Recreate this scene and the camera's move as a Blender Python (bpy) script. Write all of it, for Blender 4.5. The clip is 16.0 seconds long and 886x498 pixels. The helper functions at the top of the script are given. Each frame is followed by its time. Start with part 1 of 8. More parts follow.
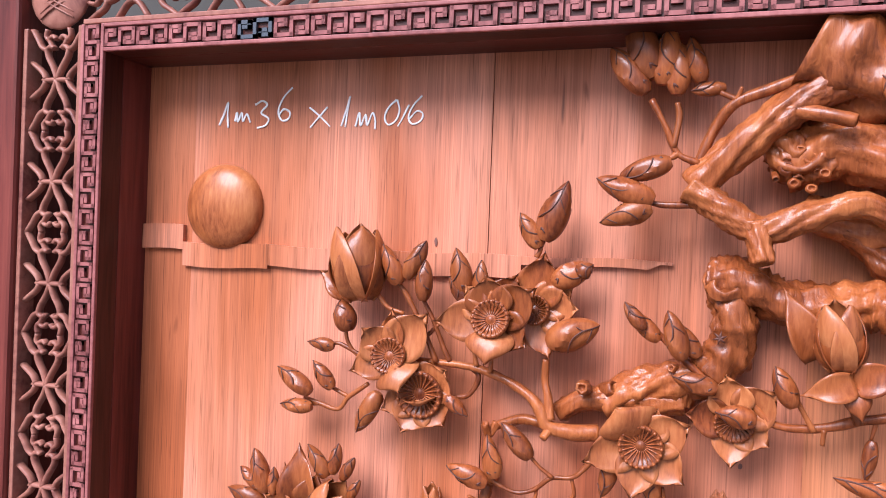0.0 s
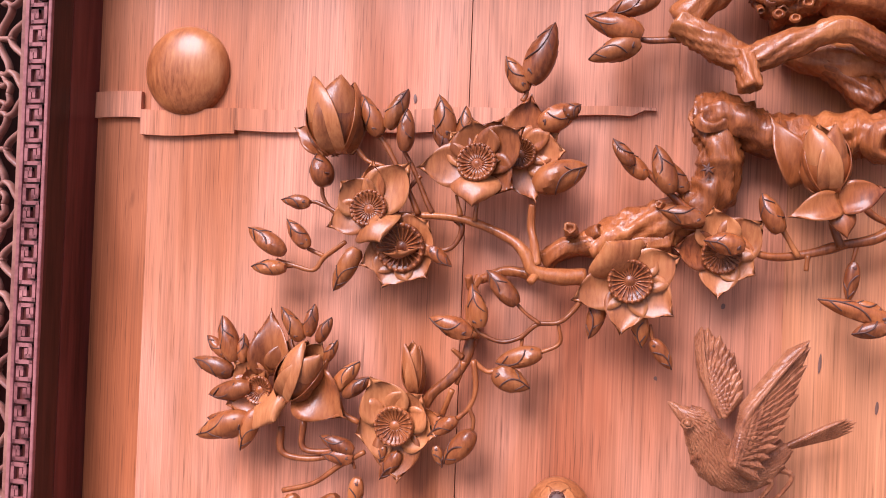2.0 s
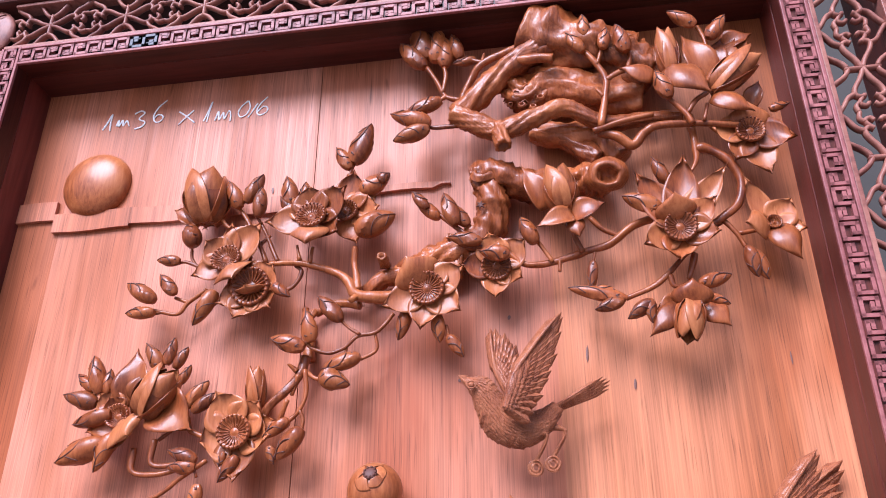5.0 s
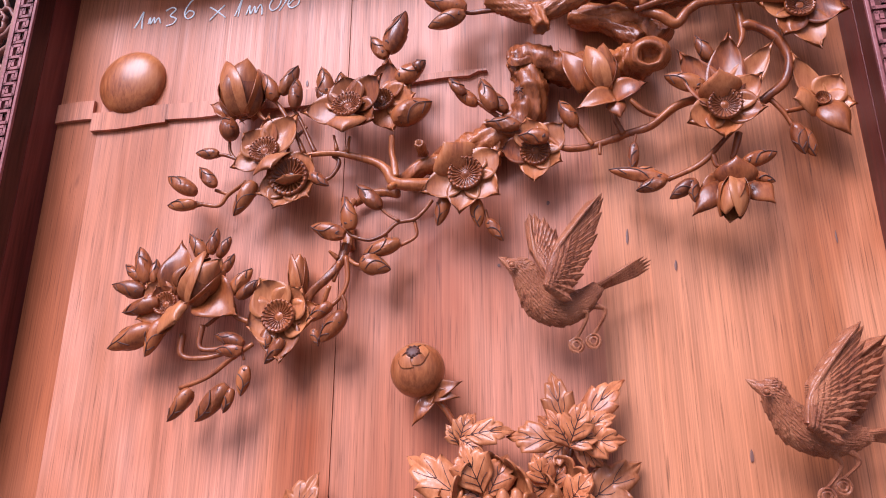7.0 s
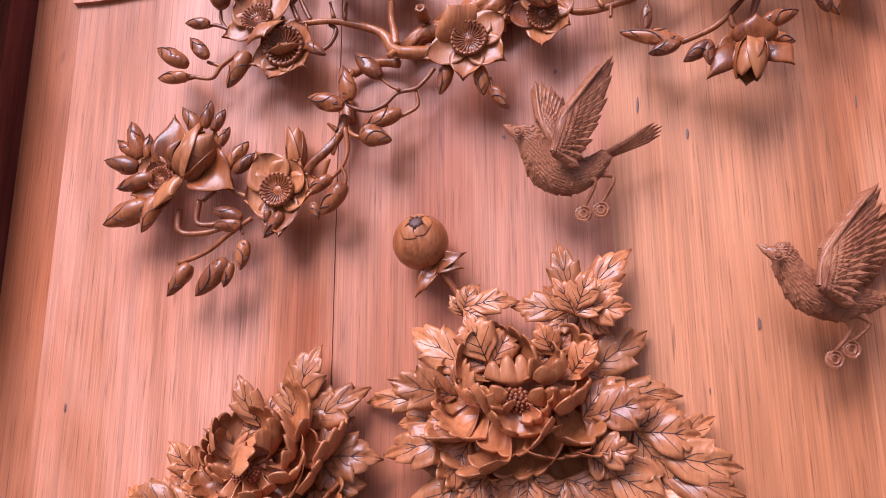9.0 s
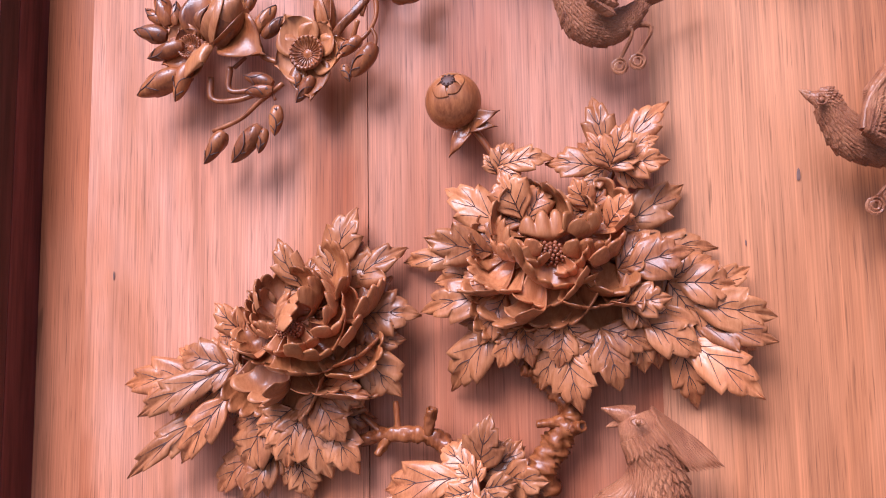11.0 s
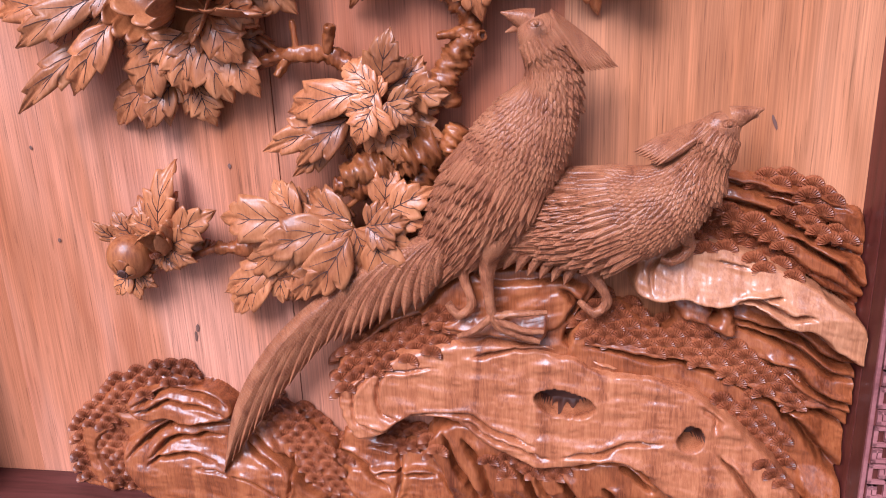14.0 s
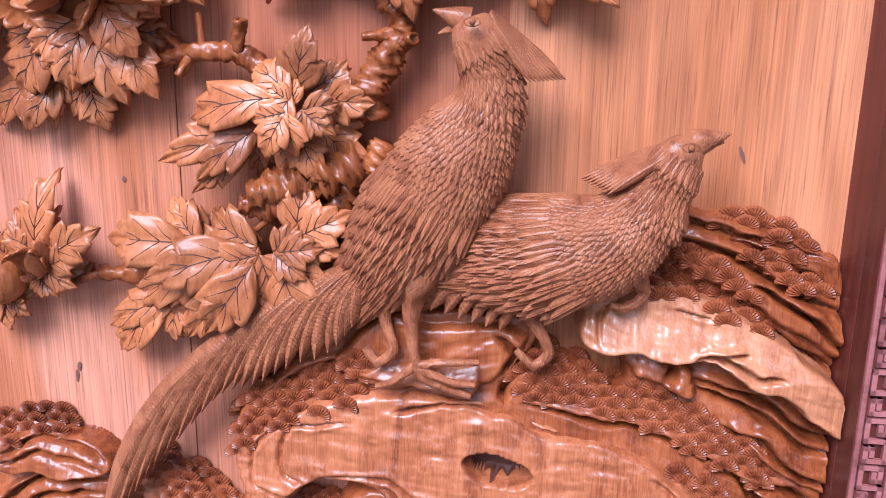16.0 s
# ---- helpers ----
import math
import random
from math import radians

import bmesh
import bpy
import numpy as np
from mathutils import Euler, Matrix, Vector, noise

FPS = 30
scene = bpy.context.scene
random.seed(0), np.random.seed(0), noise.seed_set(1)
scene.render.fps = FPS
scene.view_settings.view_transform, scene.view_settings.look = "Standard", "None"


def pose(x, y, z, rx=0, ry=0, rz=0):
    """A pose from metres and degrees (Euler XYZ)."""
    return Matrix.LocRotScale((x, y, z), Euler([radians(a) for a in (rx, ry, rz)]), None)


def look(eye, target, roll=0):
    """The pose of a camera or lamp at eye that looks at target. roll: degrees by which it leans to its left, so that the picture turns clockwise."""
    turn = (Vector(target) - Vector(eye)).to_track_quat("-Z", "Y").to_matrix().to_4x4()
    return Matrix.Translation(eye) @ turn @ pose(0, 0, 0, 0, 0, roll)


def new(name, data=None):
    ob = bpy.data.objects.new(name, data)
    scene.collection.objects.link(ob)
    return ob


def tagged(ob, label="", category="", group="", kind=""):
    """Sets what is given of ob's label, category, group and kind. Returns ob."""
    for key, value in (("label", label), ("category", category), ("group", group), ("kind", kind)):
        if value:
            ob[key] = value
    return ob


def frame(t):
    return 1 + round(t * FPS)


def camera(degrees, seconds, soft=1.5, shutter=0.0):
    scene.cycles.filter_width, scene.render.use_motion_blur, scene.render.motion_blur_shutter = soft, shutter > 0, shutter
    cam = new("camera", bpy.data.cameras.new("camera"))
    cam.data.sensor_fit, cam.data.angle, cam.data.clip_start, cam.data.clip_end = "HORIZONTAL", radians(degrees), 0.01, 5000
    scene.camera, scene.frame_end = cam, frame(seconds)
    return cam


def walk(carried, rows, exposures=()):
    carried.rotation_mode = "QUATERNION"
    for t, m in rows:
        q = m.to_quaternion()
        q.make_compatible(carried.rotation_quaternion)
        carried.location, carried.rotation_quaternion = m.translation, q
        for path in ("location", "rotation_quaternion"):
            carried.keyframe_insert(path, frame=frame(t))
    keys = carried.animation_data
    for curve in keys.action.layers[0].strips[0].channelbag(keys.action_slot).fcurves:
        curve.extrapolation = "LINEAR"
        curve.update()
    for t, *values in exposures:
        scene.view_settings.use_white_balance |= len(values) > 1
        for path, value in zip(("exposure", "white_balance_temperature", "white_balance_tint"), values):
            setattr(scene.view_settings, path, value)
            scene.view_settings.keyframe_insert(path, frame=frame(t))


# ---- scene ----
cam = camera(60.1, 16.0, 1.0)
PATH = [
    (0, (0.433, -0.524, 0.854), (-0.196, 1.374, 0.84), 2.2),
    (0.5, (0.374, -0.544, 0.827), (-0.101, 1.399, 0.809), 1.4),
    (1, (0.361, -0.533, 0.814), (-0.006, 1.433, 0.835), 2.5),
    (1.5, (0.36, -0.507, 0.796), (0.026, 1.465, 0.79), 2.5),
    (2, (0.393, -0.522, 0.745), (-0.037, 1.432, 0.763), 2.2),
    (2.5, (0.428, -0.527, 0.665), (-0.105, 1.385, 0.91), 2.0),
    (3, (0.442, -0.496, 0.568), (-0.035, 1.373, 1.095), 3.8),
    (3.5, (0.465, -0.537, 0.515), (0.089, 1.259, 1.311), 4.0),
    (3.7, (0.488, -0.563, 0.513), (0.13, 1.204, 1.379), 3.2),
    (5.8, (0.516, -0.577, 0.506), (0.206, 1.214, 1.339), -0.8),
    (6, (0.519, -0.57, 0.493), (0.192, 1.216, 1.332), -0.7),
    (6.5, (0.503, -0.567, 0.486), (0.15, 1.263, 1.211), -0.6),
    (7, (0.497, -0.565, 0.481), (0.113, 1.279, 1.154), -0.0),
    (7.5, (0.496, -0.561, 0.473), (0.081, 1.29, 1.108), 0.4),
    (8, (0.492, -0.547, 0.474), (0.092, 1.329, 1.039), 0.1),
    (8.2, (0.49, -0.542, 0.47), (0.103, 1.343, 1.015), -0.1),
    (10.3, (0.489, -0.541, 0.439), (0.041, 1.386, 0.735), -0.2),
    (10.5, (0.489, -0.539, 0.435), (0.016, 1.385, 0.705), -0.6),
    (11, (0.487, -0.539, 0.427), (-0.002, 1.389, 0.63), -0.9),
    (11.5, (0.486, -0.542, 0.417), (0.006, 1.395, 0.554), -0.7),
    (12, (0.488, -0.54, 0.402), (0.016, 1.404, 0.437), -0.9),
    (12.5, (0.492, -0.539, 0.396), (0.057, 1.41, 0.286), -0.1),
    (13, (0.497, -0.536, 0.388), (0.123, 1.408, 0.105), -0.4),
    (13.5, (0.5, -0.536, 0.383), (0.172, 1.39, -0.043), -1.3),
    (14, (0.499, -0.535, 0.377), (0.196, 1.352, -0.213), -2.2),
    (14.5, (0.502, -0.535, 0.379), (0.211, 1.312, -0.333), -3.2),
    (15, (0.506, -0.535, 0.379), (0.235, 1.3, -0.37), -3.8),
    (15.5, (0.506, -0.524, 0.371), (0.278, 1.344, -0.306), -2.5),
    (16, (0.519, -0.466, 0.344), (0.288, 1.468, -0.106), 0.9),
]
EXPOSURES = [(0.0, 0.84, 5500, 18), (2.0, 0.77, 5400, 18), (3.5, 0.80, 5250, 22), (6.0, 0.82, 5300, 25), (7.5, 0.50, 5300, 24), (11.0, 0.70, 4880, 14), (13.0, 0.66, 4830, 12), (15.0, 0.60, 4930, 12), (16.0, 0.76, 4900, 12)]
walk(cam, [(t, look(eye, target, roll)) for t, eye, target, roll in PATH], EXPOSURES)

# ---- light: open daylight in front of the panel, high and soft ----
world = bpy.data.worlds.new("world")
scene.world = world
world.use_nodes = True
sky = world.node_tree.nodes.new("ShaderNodeTexSky")
sky.sky_type = "NISHITA"
sky.sun_disc = False
sky.dust_density = 2.5
sky.air_density = 1.0
sky.ozone_density = 1.0
sky.sun_elevation = radians(42)
sky.sun_rotation = radians(190)
world.node_tree.links.new(sky.outputs[0], world.node_tree.nodes["Background"].inputs[0])
world.node_tree.nodes["Background"].inputs[1].default_value = 0.078
sun_data = bpy.data.lights.new("sun", "SUN")
sun_data.energy = 3.9
sun_data.angle = radians(34)
sun_data.color = (1.0, 0.95, 0.9)
sun = new("sun", sun_data)
sun.matrix_world = look((-1.1, -2.8, 2.8), (0, 0, 0))


# ---- materials ----
def nodes_of(name):
    m = bpy.data.materials.new(name)
    m.use_nodes = True
    return m, m.node_tree.nodes, m.node_tree.links, m.node_tree.nodes["Principled BSDF"]


def wood(name, pale, mid, dark, stretch=(60, 60, 2.2), rough=0.34, coat=0.25, bump=0.15, vary=0.25, streak=1.0):
    """Varnished wood: long grain, broad colour bands, small dark pores, a change from piece to piece."""
    m, n, l, b = nodes_of(name)
    co = n.new("ShaderNodeTexCoord")
    info = n.new("ShaderNodeObjectInfo")
    shift = n.new("ShaderNodeVectorMath"); shift.operation = "MULTIPLY_ADD"
    l.new(info.outputs["Random"], shift.inputs[0]); shift.inputs[1].default_value = (7, 5, 9)
    l.new(co.outputs["Object"], shift.inputs[2])
    mp = n.new("ShaderNodeMapping"); mp.inputs["Scale"].default_value = stretch
    l.new(shift.outputs[0], mp.inputs[0])
    grain = n.new("ShaderNodeTexNoise"); grain.inputs["Scale"].default_value = 4.0
    grain.inputs["Detail"].default_value = 8; grain.inputs["Roughness"].default_value = 0.62; grain.inputs["Distortion"].default_value = 0.4
    l.new(mp.outputs[0], grain.inputs["Vector"])
    mp2 = n.new("ShaderNodeMapping"); mp2.inputs["Scale"].default_value = (stretch[0] * 0.2, stretch[1] * 0.2, stretch[2] * 0.55)
    l.new(shift.outputs[0], mp2.inputs[0])
    band = n.new("ShaderNodeTexNoise"); band.inputs["Scale"].default_value = 1.2; band.inputs["Detail"].default_value = 3
    band.inputs["Distortion"].default_value = 0.8
    l.new(mp2.outputs[0], band.inputs["Vector"])
    ramp = n.new("ShaderNodeValToRGB")
    ramp.color_ramp.elements[0].position, ramp.color_ramp.elements[0].color = 0.32, (*dark, 1)
    ramp.color_ramp.elements[1].position, ramp.color_ramp.elements[1].color = 0.72, (*pale, 1)
    e = ramp.color_ramp.elements.new(0.5); e.color = (*mid, 1)
    mix = n.new("ShaderNodeMath"); mix.operation = "MULTIPLY_ADD"
    l.new(grain.outputs["Fac"], mix.inputs[0]); mix.inputs[1].default_value = 0.55 * streak
    sc = n.new("ShaderNodeMath"); sc.operation = "MULTIPLY_ADD"
    l.new(band.outputs["Fac"], sc.inputs[0]); sc.inputs[1].default_value = 0.7; sc.inputs[2].default_value = -0.125 + 0.275 * (1 - streak)
    l.new(sc.outputs[0], mix.inputs[2])
    l.new(mix.outputs[0], ramp.inputs[0])
    hsv = n.new("ShaderNodeHueSaturation")
    val = n.new("ShaderNodeMath"); val.operation = "MULTIPLY_ADD"
    l.new(info.outputs["Random"], val.inputs[0]); val.inputs[1].default_value = vary; val.inputs[2].default_value = 1 - vary / 2
    l.new(val.outputs[0], hsv.inputs["Value"]); l.new(ramp.outputs[0], hsv.inputs["Color"])
    l.new(hsv.outputs[0], b.inputs["Base Color"])
    rr = n.new("ShaderNodeMath"); rr.operation = "MULTIPLY_ADD"
    l.new(grain.outputs["Fac"], rr.inputs[0]); rr.inputs[1].default_value = 0.25; rr.inputs[2].default_value = rough - 0.12
    l.new(rr.outputs[0], b.inputs["Roughness"])
    b.inputs["Coat Weight"].default_value = coat
    b.inputs["Coat Roughness"].default_value = 0.21
    b.inputs["Specular IOR Level"].default_value = 0.22
    bp = n.new("ShaderNodeBump"); bp.inputs["Strength"].default_value = bump; bp.inputs["Distance"].default_value = 0.002
    l.new(grain.outputs["Fac"], bp.inputs["Height"]); l.new(bp.outputs[0], b.inputs["Normal"])
    return m


def plain(name, colour, rough=0.8, scale=30.0, depth=0.15):
    m, n, l, b = nodes_of(name)
    tex = n.new("ShaderNodeTexNoise"); tex.inputs["Scale"].default_value = scale; tex.inputs["Detail"].default_value = 6
    ramp = n.new("ShaderNodeValToRGB")
    ramp.color_ramp.elements[0].color = (*[c * (1 - depth) for c in colour], 1)
    ramp.color_ramp.elements[1].color = (*[min(1, c * (1 + depth)) for c in colour], 1)
    co = n.new("ShaderNodeTexCoord")
    l.new(co.outputs["Object"], tex.inputs["Vector"]); l.new(tex.outputs["Fac"], ramp.inputs[0])
    l.new(ramp.outputs[0], b.inputs["Base Color"])
    b.inputs["Roughness"].default_value = rough
    return m


def mapped(n, l, co, scale, detail=3.0, distortion=0.0, offset=(0, 0, 0)):
    """A noise texture over the place's own metres, stretched by scale."""
    mp = n.new("ShaderNodeMapping"); mp.inputs["Scale"].default_value = scale; mp.inputs["Location"].default_value = offset
    l.new(co.outputs["Object"], mp.inputs[0])
    t = n.new("ShaderNodeTexNoise"); t.inputs["Scale"].default_value = 1.0; t.inputs["Detail"].default_value = detail; t.inputs["Distortion"].default_value = distortion
    l.new(mp.outputs[0], t.inputs["Vector"])
    return t.outputs["Fac"]


def plank_wood(name, shades, offset, rough=0.40):
    """The board: slow drifts between three shades, hairline straight grain, an arched figure and short dark pores."""
    m, n, l, b = nodes_of(name)
    co = n.new("ShaderNodeTexCoord")
    drift = mapped(n, l, co, (8.0, 8.0, 1.6), 4, 0.9, offset)
    tone = n.new("ShaderNodeValToRGB")
    e = tone.color_ramp.elements
    e[0].position, e[0].color = 0.38, (*shades[0], 1)
    e[1].position, e[1].color = 0.62, (*shades[2], 1)
    k = e.new(0.5); k.color = (*shades[1], 1)
    l.new(drift, tone.inputs[0])

    def mul(x, y):
        q = n.new("ShaderNodeMath"); q.operation = "MULTIPLY"; l.new(x, q.inputs[0]); l.new(y, q.inputs[1]); return q.outputs[0]

    def ranged(x, a, z, lo, hi):
        q = n.new("ShaderNodeMapRange"); l.new(x, q.inputs["Value"])
        for key, v in (("From Min", a), ("From Max", z), ("To Min", lo), ("To Max", hi)):
            q.inputs[key].default_value = v
        return q.outputs[0]
    hair = mapped(n, l, co, (900, 900, 7), 3, 0.0, offset)
    line = mapped(n, l, co, (170, 170, 1.6), 4, 0.3, offset)
    fig = mapped(n, l, co, (11, 11, 0.9), 2, 0.3, offset)
    ring = n.new("ShaderNodeMath"); ring.operation = "MULTIPLY"; l.new(fig, ring.inputs[0]); ring.inputs[1].default_value = 95.0
    wave = n.new("ShaderNodeMath"); wave.operation = "SINE"; l.new(ring.outputs[0], wave.inputs[0])
    pore = mapped(n, l, co, (800, 800, 22), 2, 0.0, offset)
    blot = mapped(n, l, co, (120, 120, 14), 1, 0.4, offset)
    v = mul(mul(ranged(hair, 0.32, 0.68, 0.80, 1.17), ranged(line, 0.3, 0.7, 0.91, 1.08)), ranged(wave.outputs[0], -1, 1, 0.92, 1.06))
    v = mul(mul(v, ranged(pore, 0.58, 0.70, 1.0, 0.60)), ranged(blot, 0.73, 0.8, 1.0, 0.6))
    shade = n.new("ShaderNodeVectorMath"); shade.operation = "SCALE"
    blotch = n.new("ShaderNodeMix"); blotch.data_type = "RGBA"; blotch.blend_type = "MULTIPLY"
    l.new(ranged(mapped(n, l, co, (10, 10, 3.5), 4, 0.3, offset), 0.56, 0.74, 0.0, 1.0), blotch.inputs["Factor"])
    l.new(tone.outputs[0], blotch.inputs["A"]); blotch.inputs["B"].default_value = (0.80, 0.62, 0.50, 1)
    l.new(blotch.outputs["Result"], shade.inputs[0]); l.new(v, shade.inputs["Scale"])
    l.new(shade.outputs[0], b.inputs["Base Color"])
    l.new(ranged(line, 0.3, 0.7, rough + 0.08, rough - 0.06), b.inputs["Roughness"])
    b.inputs["Specular IOR Level"].default_value = 0.24
    bp = n.new("ShaderNodeBump"); bp.inputs["Strength"].default_value = 0.10; bp.inputs["Distance"].default_value = 0.0006
    l.new(hair, bp.inputs["Height"]); l.new(bp.outputs[0], b.inputs["Normal"])
    return m


BOARD = plank_wood("board_wood", ((0.368, 0.107, 0.040), (0.478, 0.165, 0.081), (0.552, 0.220, 0.132)), (3.1, 0, 1.7))
BOARD_TAN = plank_wood("tan_board_wood", ((0.331, 0.102, 0.035), (0.442, 0.154, 0.063), (0.534, 0.207, 0.097)), (8.3, 0, 4.2))
BOARD_GREY = plank_wood("grey_board_wood", ((0.340, 0.095, 0.040), (0.432, 0.148, 0.074), (0.515, 0.202, 0.119)), (5.6, 0, 2.9))
BOARD_RED = plank_wood("red_board_wood", ((0.359, 0.099, 0.036), (0.442, 0.141, 0.062), (0.506, 0.187, 0.095)), (1.2, 0, 6.6))
LIMBWOOD = wood("limb_wood", (0.450, 0.143, 0.040), (0.293, 0.078, 0.020), (0.117, 0.025, 0.006), stretch=(90, 90, 12), rough=0.34, coat=0.34, bump=0.55, vary=0.2)
CARVED = wood("carved_wood", (0.367, 0.112, 0.031), (0.242, 0.062, 0.016), (0.108, 0.023, 0.007), stretch=(110, 110, 22), rough=0.36, coat=0.28, bump=0.12, vary=0.4)
PALE = wood("pale_carved_wood", (0.481, 0.174, 0.059), (0.345, 0.104, 0.032), (0.181, 0.044, 0.013), stretch=(100, 100, 16), rough=0.38, coat=0.24, bump=0.12, vary=0.3)
LEAFWOOD = wood("leaf_wood", (0.503, 0.187, 0.073), (0.388, 0.123, 0.042), (0.242, 0.067, 0.022), stretch=(110, 110, 26), rough=0.4, coat=0.25, bump=0.1, vary=0.45)
FEATHER = wood("feather_wood", (0.488, 0.182, 0.079), (0.370, 0.119, 0.048), (0.189, 0.049, 0.018), stretch=(300, 300, 90), rough=0.38, coat=0.28, bump=0.9, vary=0.12)
ROCKWOOD = wood("rock_wood", (0.386, 0.113, 0.035), (0.260, 0.064, 0.018), (0.109, 0.022, 0.006), stretch=(200, 200, 9), rough=0.34, coat=0.5, bump=0.2, vary=0.0)
# paler than the other rocks, with the boulder's reflected sheen painted in
LOGWOOD_SHEEN = wood("boulder_wood_sheen", (0.497, 0.175, 0.072), (0.359, 0.106, 0.039), (0.175, 0.041, 0.014), stretch=(220, 220, 8), rough=0.34, coat=0.55, bump=0.2, vary=0.0)
# rock wood made paler: the sky's sheen on the slab is in the colour
SLAB_SHEEN = wood("slab_wood_sheen", (0.572, 0.251, 0.122), (0.451, 0.169, 0.073), (0.286, 0.091, 0.036), stretch=(200, 200, 9), rough=0.36, coat=0.65, bump=0.2, vary=0.0)
MOSS = wood("moss_wood", (0.34, 0.098, 0.036), (0.23, 0.058, 0.020), (0.11, 0.025, 0.009), stretch=(60, 60, 60), rough=0.42, coat=0.2, bump=0.2, vary=0.0)
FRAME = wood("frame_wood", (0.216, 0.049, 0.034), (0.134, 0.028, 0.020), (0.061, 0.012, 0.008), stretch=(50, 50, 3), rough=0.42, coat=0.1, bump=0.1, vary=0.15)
# same frame wood, grain turned level, colour darkened to shade the up-facing lining
FRAME_H_SHADED = wood("frame_wood_level_shaded", (0.133, 0.031, 0.022), (0.078, 0.018, 0.012), (0.032, 0.007, 0.004), stretch=(3, 50, 50), rough=0.42, coat=0.1, bump=0.1, vary=0.15)
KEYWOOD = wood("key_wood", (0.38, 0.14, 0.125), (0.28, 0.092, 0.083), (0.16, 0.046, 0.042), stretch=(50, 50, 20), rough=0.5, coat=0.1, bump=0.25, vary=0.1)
LATTICE = wood("lattice_wood", (0.383, 0.170, 0.119), (0.280, 0.110, 0.076), (0.145, 0.046, 0.036), stretch=(40, 40, 20), rough=0.5, coat=0.1, bump=0.2, vary=0.1)
# dark colour of carved cuts; also paints the shade inside the boulder's holes
CUT_AND_SHADE = plain("cut_and_hole_shade", (0.085, 0.024, 0.012), 0.6, 60, 0.3)
CHALK = plain("chalk", (0.9, 0.88, 0.86), 0.9, 900, 0.12)
STAIN = plain("wood_stain", (0.15, 0.06, 0.04), 0.5, 120, 0.35)
BLUE = plain("blue_black_stain", (0.035, 0.045, 0.06), 0.5, 90, 0.4)
WALL = plain("grey_wall", (0.055, 0.05, 0.042), 0.9, 3, 0.45)
# kept dark so that little light bounces up onto the carving
FLOOR = plain("dark_unseen_floor", (0.14, 0.13, 0.12), 0.85, 2, 0.2)


# ---- shape helpers ----
def finish(name, bm, material, parent=None, label="", smooth=True, sharp=None):
    me = bpy.data.meshes.new(name)
    for f in bm.faces:
        f.smooth = smooth
    bm.to_mesh(me)
    bm.free()
    for m in (material if isinstance(material, (list, tuple)) else [material]):
        me.materials.append(m)
    if sharp:
        me.set_sharp_from_angle(angle=radians(sharp))
    ob = new(name, me)
    if parent is not None:
        ob.parent = parent
    if label:
        ob["label"] = label
    return ob


def part(name, bm, material, parent, label="", smooth=True, sharp=None):
    return finish(name, bm, material, parent, label, smooth, sharp)


def thing(name, at, label, category, group="", kind=""):
    ob = new(name)
    ob.empty_display_size = 0.01
    ob.location = at
    return tagged(ob, label, category, group, kind)


def box(bm, x0, x1, y0, y1, z0, z1, bevel=0.0, index=0):
    r = bmesh.ops.create_cube(bm, size=1, matrix=Matrix.Translation(((x0 + x1) / 2, (y0 + y1) / 2, (z0 + z1) / 2)) @ Matrix.Diagonal((x1 - x0, y1 - y0, z1 - z0, 1)))
    vs = r["verts"]
    fs = {f for v in vs for f in v.link_faces}
    for f in fs:
        f.material_index = index
    if bevel:
        es = {e for v in vs for e in v.link_edges}
        bmesh.ops.bevel(bm, geom=list(es), offset=bevel, segments=2, profile=0.5, affect="EDGES")


def spline(points, steps=6):
    """Catmull-Rom through points of any length (x, y, z, r)."""
    p = [np.array(q, float) for q in points]
    p = [2 * p[0] - p[1], *p, 2 * p[-1] - p[-2]]
    out = []
    for i in range(1, len(p) - 2):
        for k in range(steps):
            t = k / steps
            out.append(0.5 * (2 * p[i] + (p[i + 1] - p[i - 1]) * t + (2 * p[i - 1] - 5 * p[i] + 4 * p[i + 1] - p[i + 2]) * t * t
                              + (3 * p[i] - p[i - 1] - 3 * p[i + 1] + p[i + 2]) * t ** 3))
    out.append(p[-2])
    return out


